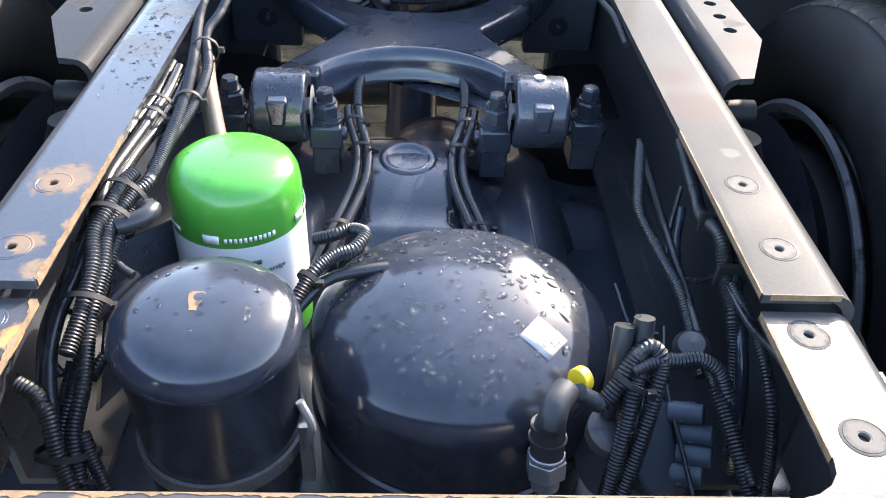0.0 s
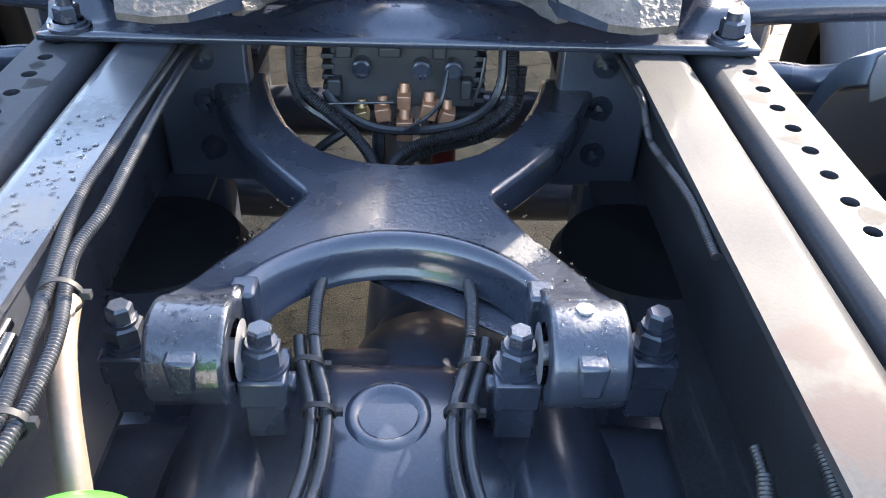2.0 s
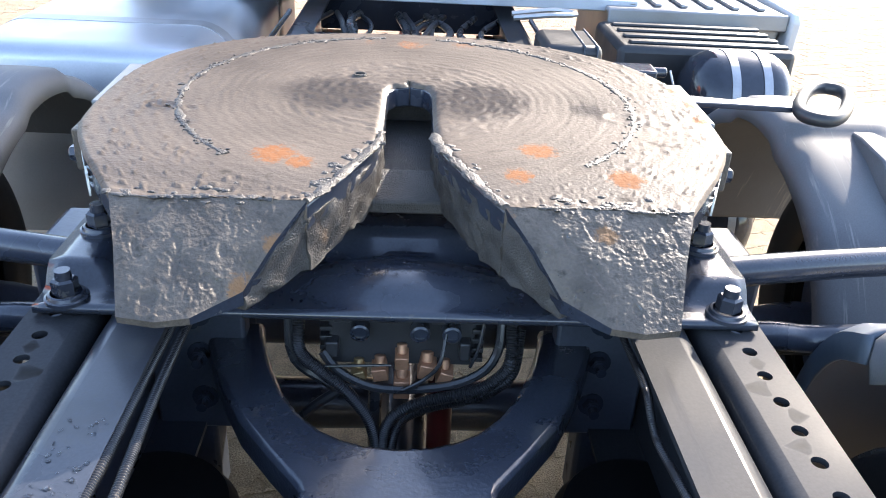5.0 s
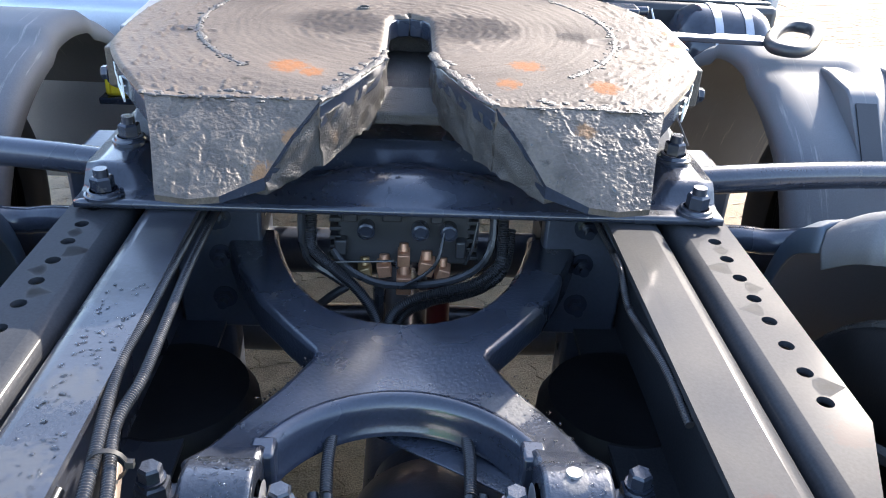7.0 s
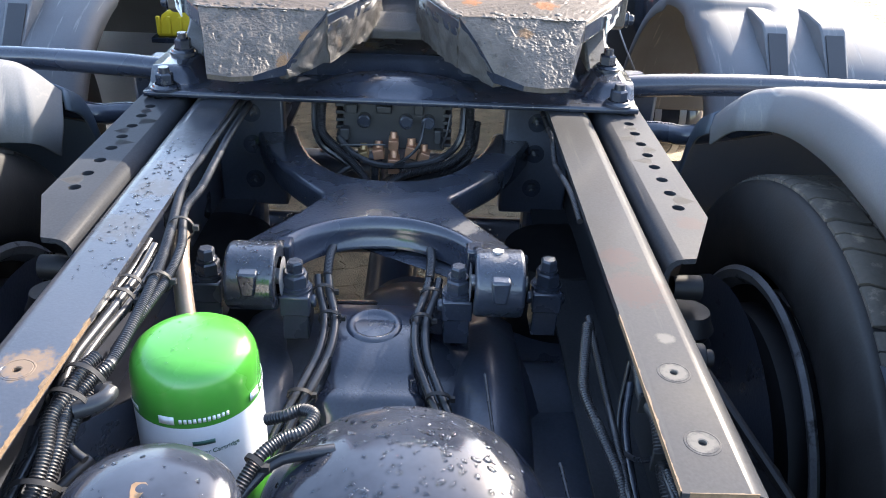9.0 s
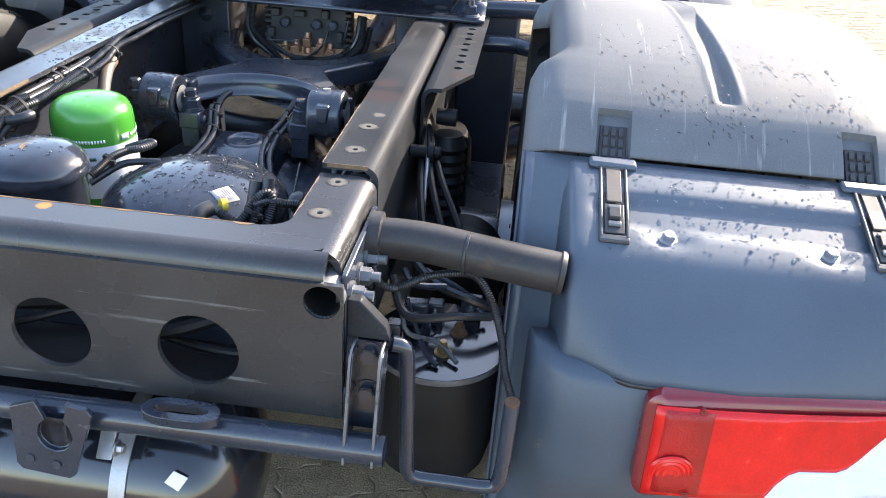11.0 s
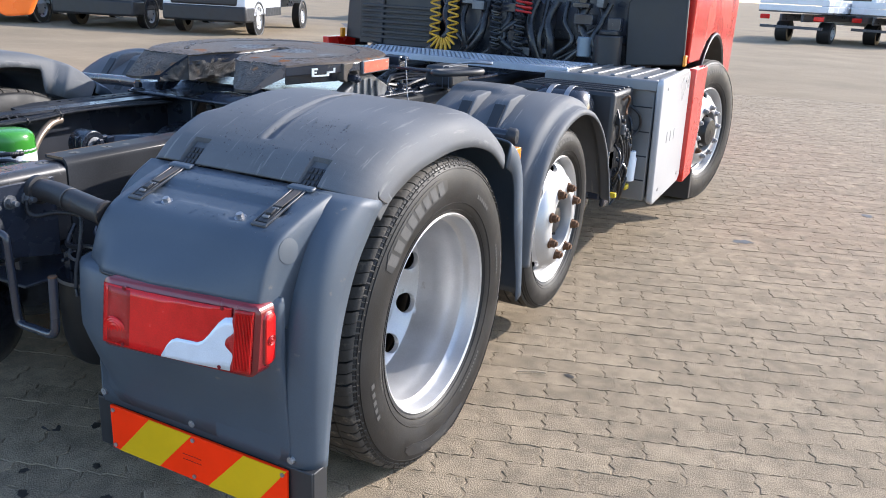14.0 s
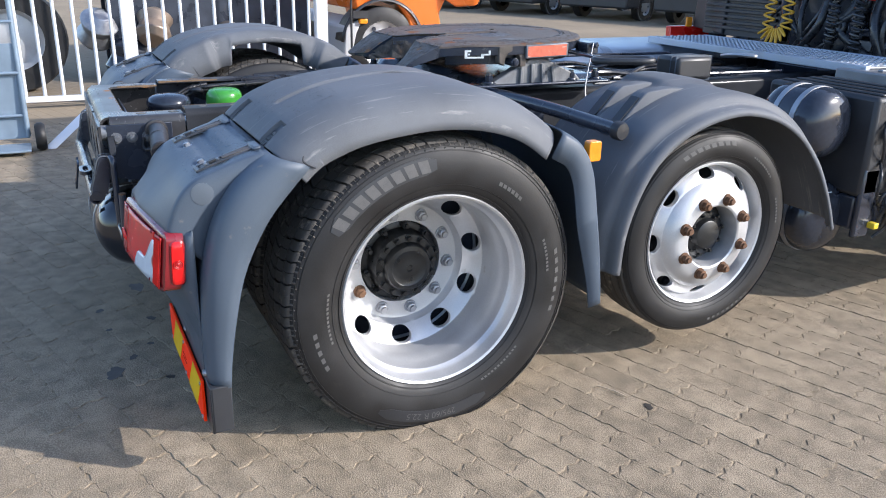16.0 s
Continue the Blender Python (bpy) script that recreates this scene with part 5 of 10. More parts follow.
    lathe(bm, [(0.031, -0.001), (0.029, 0.002), (0.027, 0.0002), (0.024, 0.002), (0.021, 0.0004), (0.018, 0.0022), (0.014, 0.0006), (0.010, 0.0024), (0.005, 0.001), (0.0, 0.0024)], c, (0.08, -1, -0.1), 32)
    part("round_reflector", bm, LAMPRED, lamp)
    for u, z in ((0.17, 0.690), (0.17, 0.560), (0.80, 0.690), (0.80, 0.560)):
        bm = bmesh.new()
        cyl(bm, lampface(u, z, 0.015), lampface(u, z, 0.0195), 0.0048, 14)
        cyl(bm, lampface(u, z, 0.0195), lampface(u, z, 0.0205), 0.0026, 10)
        part("lamp_screw", bm, LAMPDARK, lamp, "dark red screw")
    # flap, chevron board, screws
    bm = bmesh.new()
    box(bm, 0.592, 1.283, 0.388, 0.396, 0.152, 0.292)
    box(bm, 1.245, 1.285, 0.392, 0.445, 0.155, 0.292)
    part("rubber_flap", bm, PLASTIC_DARK, g, "black rubber flap", 0.003)
    for x in (0.622, 0.925, 1.225):
        bm = bmesh.new()
        cyl(bm, (x, 0.392, 0.312), (x, 0.383, 0.312), 0.010, 18, 0.009)
        cyl(bm, (x, 0.383, 0.312), (x, 0.381, 0.312), 0.005, 12)
        part("flap_screw", bm, STEEL, g)
    for x, z in ((0.68, 0.375), (1.085, 0.365)):
        bm = bmesh.new()
        cyl(bm, (x, 0.394, z), (x, 0.3865, z), 0.0024, 10)
        part("drain_hole", bm, PLASTIC_DARK, g)
    bm = bmesh.new()
    tube(bm, [(1.2665, 0.671, 0.893), (1.2675, 0.669, 0.881), (1.2690, 0.678, 0.871), (1.2710, 0.700, 0.859)], 0.0026, 6, 0.004, 0, 0.8)
    part("crack", bm, PLASTIC_DARK, crown, "dark crack at the edge")
    # amber side lamp
    bm = bmesh.new()
    pts = []
    for cy, cz, a0 in ((1.622, 0.845, 0), (1.592, 0.845, 90), (1.592, 0.797, 180), (1.622, 0.797, 270)):
        for k in range(5):
            a = radians(a0 + 22.5 * k)
            pts.append((cy + 0.008 * math.cos(a), cz + 0.008 * math.sin(a)))
    loft(bm, [[Vector((x, y, z)) for y, z in pts] for x in (1.205, 1.232, 1.236)], True, True)
    part("side_marker_lamp", bm, AMBER, g, "amber side marker lamp", 0.003)
    def crown_point(a, b):
        y = 0.62 + 0.30 * a ** 1.5
        for (y0, z0), (y1, z1) in zip(CROWN, CROWN[1:]):
            if y0 <= y <= y1:
                return Vector((0.70 + 0.46 * b, y, z0 + (z1 - z0) * (y - y0) / (y1 - y0) + 0.0021)), Vector((0, z0 - z1, y1 - y0))
        return Vector((0.9, 0.9, 0.9)), Vector((0, 0, 1))
    rs = random.Random(63 + s)
    bm = bmesh.new()
    for _ in range(210):
        cx0, cy0, w0 = ((0.86, 0.70, 0.055), (0.93, 0.66, 0.05), (1.10, 0.72, 0.05), (1.04, 0.78, 0.05), (0.80, 0.85, 0.09))[rs.randrange(5)]
        x0, y0 = cx0 + rs.gauss(0, w0), cy0 + rs.gauss(0, w0 * 0.5)
        if not (0.66 < x0 < 1.14 and 0.625 < y0 < 1.1) or (abs(x0 - 0.738) < 0.03 or abs(x0 - 1.112) < 0.03) and y0 < 0.67:
            continue
        q, nrm = crown_point(((y0 - 0.62) / 0.30) ** (1 / 1.5), 0)
        if q.y != y0 and abs(q.y - y0) > 1e-4:
            continue
        d0 = Vector((0, nrm.z, -nrm.y)).normalized()
        ex, ey, tw0 = rs.uniform(0.0008, 0.0032), rs.uniform(0.0010, 0.0040), rs.uniform(0, 3)
        prism(bm, [Vector((x0, q.y, q.z)) + Vector((1, 0, 0)) * ex * math.cos(a + tw0) + d0 * ey * math.sin(a) for a in (0, 1.1, 2.3, 3.2, 4.4, 5.3)], (0, 0, 0.0003))
    part("dirt_specks", bm, PLASTIC_DARK, crown, "dark dried dirt specks", kind="stuff")
    drops("rain_bead_field", crown, 260, crown_point, 15 if s > 0 else 16, 0.0010, 0.0024)
    drops("rain_bead_field", lid, 640, lambda a, b: lid_point(pr, a, b), 11 if s > 0 else 12, 0.0013, 0.0034)
    return g


def lid_height(y):
    for (y1, z1), (y0, z0) in zip(LID, LID[1:]):
        if y >= y0:
            return z0 + (z1 - z0) * (y - y0) / (y1 - y0)
    return LID[-1][1]


def slab_box(bm, lx, x0, x1, y0, y1, z0, z1):
    """A small box laid on the slope behind (y below 0) or before (y above 0) the lid seam."""
    vs = []
    for z in (z0, z1):
        for y in (y0, y1):
            for x in (x0, x1):
                h = lid_height(0.598 + y) if y < 0 else 0.894 + 0.80 * y
                vs.append(bm.verts.new((lx + x, 0.598 + y, h + z)))
    for f in ((0, 2, 3, 1), (4, 5, 7, 6), (0, 1, 5, 4), (2, 6, 7, 3), (0, 4, 6, 2), (1, 3, 7, 5)):
        bm.faces.new([vs[i] for i in f])


def lid_point(pr, a, b):
    i = int((a ** 1.3) * 20)
    p, q = pr[i], pr[i + 1]
    f = (a * 997) % 1
    m = p.lerp(q, f)
    d = (q - p).normalized()
    return Vector((0.70 + 0.47 * b, m.y, m.z + 0.0005)), Vector((0, d.z, -d.y)) if d.y < 0 else Vector((0, -d.z, d.y))


mudguard("grey plastic rear mudguard with built-in tail lamp, wet with rain")
chev = thing("chevron_board", (0.935, 0.374, 0.16), "red and yellow striped reflective marker board screwed to the mudguard flap", "marker board")
CX0, CX1, CZ0, CZ1 = 0.650, 1.221, 0.160, 0.286
bm = bmesh.new()
box(bm, CX0, CX1, 0.376, 0.3845, CZ0, CZ1)
part("board", bm, CHEVRED, chev, "", 0.002)
W, T = 0.152, 0.114
for k in range(2):
    x = CX0 + 0.006 + W * (2 * k) + 0.020
    bm = bmesh.new()
    pts = [(x, CZ0 + 0.001), (x + W * 0.93, CZ0 + 0.001), (x + W * 0.93 + T, CZ1 - 0.001), (x + T, CZ1 - 0.001)]
    prism(bm, [(min(px, CX1 - 0.001), 0.376, pz) for px, pz in pts], (0, -0.0012, 0))
    part("yellow_stripe", bm, CHEVYEL, chev, "yellow stripe")
for x in (CX0 + 0.012, (CX0 + CX1) / 2, CX1 - 0.012):
    for z in (CZ0 + 0.012, CZ1 - 0.012):
        bm = bmesh.new()
        cyl(bm, (x, 0.376, z), (x, 0.3725, z), 0.0055, 14)
        part("screw", bm, STEEL, chev)
bm = bmesh.new()
for r in range(2):
    for j in range(7):
        box(bm, 0.90 + j * 0.009, 0.906 + j * 0.009, 0.3748, 0.376, 0.226 - r * 0.014, 0.2275 - r * 0.014)
part("small_print", bm, LAMPDARK, chev, "tiny unreadable print", kind="stuff")
MIRROR[0] = True
mudguard("grey plastic rear mudguard with a cut-out crown showing the tyre")
MIRROR[0] = False


# ---- mudguards over the lift axle ----
def small_guard():
    g = thing("lift_axle_mudguard", (0.98, 2.1, 0.40), "dusty grey plastic mudguard with two wedge ribs over the lifted wheel", "mudguard", "mudguards over the lift axle")
    prof = [(1.657, 0.405), (1.668, 0.54), (1.705, 0.665), (1.768, 0.782), (1.86, 0.872), (1.99, 0.937), (2.13, 0.967), (2.25, 0.964), (2.39, 0.926), (2.52, 0.849), (2.635, 0.733), (2.715, 0.608), (2.765, 0.505), (2.785, 0.455)]
    across = [(0.72, 0.05), (0.725, 0.015), (0.745, 0.002), (0.79, 0), (0.83, 0), (0.855, 0), (0.859, 0), (0.89, 0), (0.918, 0), (0.930, 0), (0.96, 0), (0.993, 0), (0.997, 0), (1.03, 0), (1.058, 0), (1.070, 0), (1.11, 0.0), (1.15, 0.001), (1.18, 0.004), (1.198, 0.009), (1.208, 0.018), (1.213, 0.028), (1.218, 0.037), (1.226, 0.041), (1.246, 0.044), (1.258, 0.048), (1.265, 0.056), (1.267, 0.069)]

    def wedge(x, y):
        return 0.016 * smooth((y - 2.06) / 0.05) * smooth((2.34 - y) / 0.05) * smooth((1.0 - x) / 0.06)
    bm = bmesh.new()
    loft(bm, guard_shell(prof, 150, across, None, wedge))
    shell = part("shell", bm, CROWNPLASTIC, g, "", solid=0.006, angle=60)

    def top(y):
        for (y0, z0), (y1, z1) in zip(prof[2:], prof[3:]):
            if y0 <= y <= y1:
                return z0 + (z1 - z0) * (y - y0) / (y1 - y0)
        return 0.9
    for c in (0.888, 1.026):
        bm = bmesh.new()
        rows = []
        for y, h, w in ((1.785, -0.004, 0.020), (1.925, 0.046, 0.030), (1.945, 0.047, 0.030), (2.04, 0.022, 0.026), (2.13, -0.004, 0.018)):
            z = top(y)
            rows.append([Vector((c - w - 0.004, y, z - 0.012)), Vector((c - w, y, z + h)), Vector((c + w, y, z + h)), Vector((c + w + 0.006, y, z - 0.012))])
        loft(bm, rows)
        part("wedge_rib", bm, CROWNPLASTIC, shell, "sharp wedge-shaped rib", 0.004, angle=30)
        # Dark plate puts the shade of the rib's rear face into colour.
        bm = bmesh.new()
        prism(bm, [(c - 0.024, 1.80, top(1.80) + 0.004), (c + 0.016, 1.80, top(1.80) + 0.004), (c + 0.020, 1.915, top(1.915) + 0.0415), (c - 0.022, 1.915, top(1.915) + 0.0415)], (0, -0.002, 0.003))
        part("rib_slot", bm, PLASTIC_DARK, shell, "dark plate for the rib's shaded face")
    bm = bmesh.new()
    tube(bm, [(0.46, 1.64, 0.885), (0.60, 1.67, 0.885), (0.80, 1.72, 0.875), (1.0, 1.755, 0.862), (1.14, 1.764, 0.858)], 0.024, 16, 0.03)
    arm = part("support_tube", bm, PAINT, g, "black support tube with a round cap")
    bm = bmesh.new()
    lathe(bm, [(0.026, -0.02), (0.031, -0.015), (0.031, 0.008), (0.026, 0.016), (0.0, 0.018)], (1.146, 1.7645, 0.8577), (1, 0.1, -0.03), 24)
    part("tube_cap", bm, PLASTIC_DARK, arm)
    bm = bmesh.new()
    tube(bm, [(0.40, 1.60, 0.80), (0.55, 1.60, 0.805), (0.62, 1.60, 0.80), (0.75, 1.52, 0.86)], 0.022, 16, 0.02)
    part("lower_support_tube", bm, PAINT, g)
    return g


small_guard()
MIRROR[0] = True
small_guard()
MIRROR[0] = False


# ---- fifth wheel coupling ----
def dark_sides(ob):
    """The upright edges of the casting keep their black paint."""
    ob.data.materials.append(PAINT)
    for f in ob.data.polygons:
        if abs(f.normal.z) < 0.3 and (abs(f.normal.x) > 0.35 or f.center.y > 1.9):
            f.material_index = 1


def flatten(bm):
    for v in bm.verts:
        v.co.z = 1.052 + (v.co.z - 1.052) * 0.5
        v.co += Vector((noise.noise(v.co * 130), noise.noise(v.co * 140 + Vector((7, 0, 0))), 0)) * 0.004


def grease_height(x, y, s):
    """Relief of the greased plate: circular scrapes and caked grease in the middle, flecks and dents outside the wear ring."""
    r, a = math.hypot(x, y - 1.865), math.atan2(y - 1.865, x)
    p = Vector((x, y, 3.0))
    inner, outer = smooth((0.215 - r) / 0.05), smooth((r - 0.365) / 0.02)
    h = 0.0005 * noise.noise(Vector((r * 150, a * 1.6, 1)))
    h += inner * (0.0018 * noise.noise(Vector((r * 105, a * 6.0, 2))) + 0.0013 * noise.noise(p * 90))
    fleck = noise.noise(Vector((x * 105, y * 150, 5))) + 0.35 * noise.noise(Vector((x * 17, y * 20, 9)))
    h += (0.15 + outer) * 0.0024 * smooth((fleck - 0.46) / 0.14) - outer * 0.0014 * smooth((-fleck - 0.48) / 0.12)
    front = smooth((1.535 - y) / 0.03)
    h += front * (0.0018 * noise.noise(p * 75) + 0.0010 * noise.noise(p * 170))
    for cx, cy, cr in ((-0.363, 1.782, 0.020), (-0.325, 1.775, 0.013), (-0.385, 1.79, 0.016), (0.385, 1.775, 0.017), (-0.35, 1.93, 0.015), (0.33, 1.80, 0.03)):
        q = math.hypot(x - cx, (y - cy) * 1.4) / cr
        if q < 1.5:
            h += 0.0015 * math.exp(-((q - 1.0) / 0.22) ** 2) - 0.0012 * smooth((0.9 - q) / 0.3)
    return h


def grease_skin(s):
    """Rows over one half of the plate, from its slot to its rim."""
    inside = [(x + 0.002, y) for x, y in slot] + [(0.0, 2.0), (0.0, 2.1), (0.0, 2.238)]
    rim = resample(outline[::-1], 190)
    core = resample(inside, 190)
    rows = []
    for a, b in zip(core, rim):
        row = []
        for j in range(121):
            p = a.lerp(b, j / 120)
            edge = min(j if a.z < 1.94 else 3, 120 - j, 3) / 3
            x, y = max(p.y, 0.0) * s, p.z
            row.append(Vector((x, y, ZT + 0.0006 + grease_height(x, y, s) * edge - 0.0070 * (1 - edge) ** 2)))
        rows.append(row)
    return rows


LABELRED = mat("faded_red_label", (0.50, 0.10, 0.05), 0.5, 0, 0.3, 60, 200, 0.05, (0.5, 0.47, 0.40), 0.36, 70, stretch=(1, 0.35, 1))
PEDESTAL = mat("pale_cast_pedestal", (0.15, 0.152, 0.155), 0.5, 0.1, 0.3, 20, 250, 0.3, (0.06, 0.06, 0.062), 0.3, 30)
fifth = thing("fifth_wheel", (0, 1.8, 0.88), "greasy scuffed steel fifth wheel coupling plate with rust patches", "coupling")
ZT = 1.052
outline = [(0.0, 2.244), (0.09, 2.241), (0.17, 2.228), (0.25, 2.203), (0.32, 2.168), (0.385, 2.115), (0.432, 2.05), (0.462, 1.965), (0.473, 1.87), (0.472, 1.76), (0.460, 1.69), (0.420, 1.60), (0.352, 1.49)]
slot = [(0.119, 1.49), (0.080, 1.566), (0.044, 1.660), (0.038, 1.705), (0.036, 1.76), (0.036, 1.88), (0.033, 1.905), (0.022, 1.925), (0.0, 1.932)]
for s in (1, -1):
    bm = bmesh.new()
    prism(bm, [(x * s, y, ZT - 0.006) for x, y in outline + slot], (0, 0, -0.034))
    bmesh.ops.triangulate(bm, faces=[f for f in bm.faces if len(f.verts) > 4])
    half = part("coupling_plate", bm, PLATE, fifth, "greasy worn steel plate", 0.003, angle=30)
    dark_sides(half)
    bm = bmesh.new()
    loft(bm, grease_skin(s))
    if s < 0:
        bmesh.ops.reverse_faces(bm, faces=bm.faces)
    part("grease_film", bm, PLATE, half, "smeared and scraped grease on the plate", angle=70)
    # sloping ramp
    bm = bmesh.new()
    a = [(0.352, 1.490, ZT), (0.275, 1.490, ZT), (0.20, 1.490, ZT), (0.119, 1.490, ZT)]
    b = [(0.330, 1.425, 1.018), (0.272, 1.424, 1.017), (0.215, 1.428, 1.018), (0.152, 1.446, 1.018)]
    c = [(0.310, 1.351, 0.971), (0.268, 1.345, 0.969), (0.232, 1.353, 0.970), (0.183, 1.400, 0.977)]
    d = [(0.310, 1.353, 0.962), (0.268, 1.347, 0.960), (0.232, 1.355, 0.960), (0.183, 1.402, 0.958)]
    e = [(0.352, 1.496, 1.012), (0.275, 1.496, 1.012), (0.20, 1.496, 1.012), (0.125, 1.496, 1.012)]
    def lumps(p):
        k = noise.noise(Vector((p.x * 60, p.y * 42, 3 * s)))
        drag = noise.noise(Vector((p.x * 190 + p.y * 60, p.y * 55, p.z * 55)))
        scab = smooth((noise.noise(p * 46 + Vector((0, 0, s))) + 0.05) / 0.3)
        return 0.0007 * noise.noise(p * 170) + scab * (0.0012 * drag + 0.0010 * noise.noise(p * 300)) - 0.0018 * smooth((k - 0.24) / 0.16)
    front = [[Vector((x * s, y, z)) for x, y, z in r] for r in (a, b, c)]
    grid = []
    for i in range(141):
        u = i / 140 * 2
        r0, r1, f = (front[0], front[1], u) if u <= 1 else (front[1], front[2], u - 1)
        line = []
        for j in range(141):
            w = j / 140 * 3
            k = min(int(w), 2)
            p = r0[k].lerp(r0[k + 1], w - k).lerp(r1[k].lerp(r1[k + 1], w - k), f)
            rim = min(i, 140 - i, j, 140 - j)
            line.append(p + Vector((0, -0.7, 0.7)) * lumps(p) * min(rim / 6, 1))
        grid.append(line)
    loft(bm, grid)
    back = [[Vector((x * s, y, z)) for x, y, z in r] for r in (d, e)]
    loft(bm, [front[2], back[0], back[1]])
    for k in (0, -1):
        bm.faces.new([bm.verts.new(p) for p in (front[0][k], front[1][k], front[2][k], back[0][k], back[1][k])])
    dark_sides(part("ramp", bm, GREASE, half, "sloping ramp with scraped grease", angle=60))
    # skirt along the slot and outside
    bm = bmesh.new()
    prism(bm, [(x * s, y, 1.03) for x, y in slot[:5]] + [((x + 0.022) * s, y + 0.012, 1.03) for x, y in slot[4::-1]], (0, 0, -0.072))
    prism(bm, [(0.119 * s, 1.494, 1.046), (0.182 * s, 1.402, 0.972), (0.182 * s, 1.402, 0.950), (0.119 * s, 1.494, 0.958)], (0.014 * s, 0.008, 0))
    bmesh.ops.triangulate(bm, faces=bm.faces)
    bmesh.ops.subdivide_edges(bm, edges=bm.edges, cuts=7, use_grid_fill=True)
    for v in bm.verts:
        v.co += Vector((-s * 0.8, -0.5, 0)) * 0.006 * noise.noise(v.co * 80) + Vector((0, 0, 0.004)) * noise.noise(v.co * 60)
    part("slot_wall", bm, GREASEDARK, half, "rough grease-caked slot wall", angle=60)
    bm = bmesh.new()
    prism(bm, [(x * 0.90 * s, 1.90 + (y - 1.90) * 0.90, 1.018) for x, y in outline] + [(x * 0.85 * s, 1.90 + (y - 1.90) * 0.85, 1.018) for x, y in outline[::-1]], (0, 0, -0.045))
    part("skirt", bm, PAINT, half, "", 0.003)
    # grease ridges
    bm = bmesh.new()
    tube(bm, [(x * s, y, ZT + 0.001) for x, y in slot[:4]], 0.0065, 8, 0.004, 0, 0.9)
    flatten(bm)
    part("grease_bead", bm, GREASEDARK, half, "thick bead of black grease")
    bm = bmesh.new()
    tube(bm, [(0.352 * s, 1.493, ZT), (0.30 * s, 1.488, ZT), (0.235 * s, 1.495, ZT), (0.16 * s, 1.490, ZT)], 0.0034, 8, 0.004, 0, 0.9)
    flatten(bm)
    part("grease_bead", bm, GREASEDARK, half)
    bm = bmesh.new()
    arc = [(0.355 * math.sin(a) * s, 1.865 + 0.355 * math.cos(a) * 0.98, ZT) for a in [radians(8 + 130 * i / 24) for i in range(25)]]
    tube(bm, arc, 0.0048, 8, 0.004, 0, 0.9)
    flatten(bm)
    rc = random.Random(77 + s)
    for _ in range(240):
        a = radians(8 + 130 * rc.random())
        rr = 0.355 + rc.gauss(0.001, 0.005)
        bmesh.ops.create_icosphere(bm, subdivisions=1, radius=rc.uniform(0.0010, 0.0030), matrix=Matrix.Translation((rr * math.sin(a) * s, 1.865 + rr * math.cos(a) * 0.98, ZT + 0.001)) @ Matrix.Diagonal((rc.uniform(0.8, 1.8), rc.uniform(0.8, 1.4), 0.7, 1)))
    part("grease_bead", bm, GREASEDARK, half, "crumbly ring of black grease")
    rl = random.Random(31 + s)
    bm = bmesh.new()
    for _ in range(60):
        u = rl.random()
        x0, y0 = 0.352 - 0.20 * u + rl.uniform(-0.01, 0.01), 1.497 + rl.gauss(0, 0.010)
        if rl.random() < 0.45:
            q = rl.random()
            x0, y0 = 0.119 - 0.080 * q + rl.uniform(0.0, 0.022), 1.49 + 0.18 * q
        r0 = rl.uniform(0.002, 0.0065)
        k0 = len(bm.verts)
        bmesh.ops.create_icosphere(bm, subdivisions=1, radius=r0, matrix=Matrix.Translation((x0 * s, y0, ZT)) @ Matrix.Diagonal((rl.uniform(0.8, 2.2), rl.uniform(0.7, 1.3), 0.55, 1)))
    for v in bm.verts:
        v.co += Vector((noise.noise(v.co * 150), noise.noise(v.co * 150 + Vector((5, 0, 0))), 0)) * 0.003
    part("grease_crust", bm, GREASEDARK, half, "lumps of dried black grease", angle=60, kind="stuff")
    # cheek casting, reflector and pedestal
    bm = bmesh.new()
    box(bm, min(0.455 * s, 0.482 * s), max(0.455 * s, 0.482 * s), 1.805, 2.0, 0.996, 1.047)
    blk = part("label_block", bm, LATCHEDGE, half, "proud block with a pale worn border", 0.003)
    bm = bmesh.new()
    box(bm, min(0.4815 * s, 0.4830 * s), max(0.4815 * s, 0.4830 * s), 1.812, 1.991, 1.001, 1.042)
    part("reflector_strip", bm, LABELRED, blk, "faded red and white label")
    bm = bmesh.new()
    prism(bm, [(0.470 * s, 1.690, 1.046), (0.470 * s, 1.812, 1.046), (0.470 * s, 1.812, 0.965), (0.470 * s, 1.785, 0.965), (0.470 * s, 1.785, 1.000), (0.470 * s, 1.772, 1.020), (0.470 * s, 1.750, 1.026), (0.470 * s, 1.730, 1.020), (0.470 * s, 1.717, 1.000), (0.470 * s, 1.717, 0.972), (0.470 * s, 1.690, 0.985)], (-0.028 * s, -0.004, 0))
    cheek = part("pivot_cheek", bm, GREASE, half, "grey cheek with an arched recess", 0.003)
    bm = bmesh.new()
    cyl(bm, (0.43 * s, 1.752, 0.985), (0.487 * s, 1.752, 0.985), 0.015, 20)
    hexbolt(bm, (0.487 * s, 1.752, 0.985), (s, 0, 0), 0.012, 0.010)
    part("pivot_pin", bm, PAINT, cheek, "black pivot pin", 0.002)
    # plain white painted mark on the casting's flank
    bm = bmesh.new()
    p0, p1 = Vector((0.4065 * s, 1.573, 0)), Vector((0.4475 * s, 1.667, 0))
    out = Vector((0.92 * s, -0.40, 0)).normalized() * 0.0012
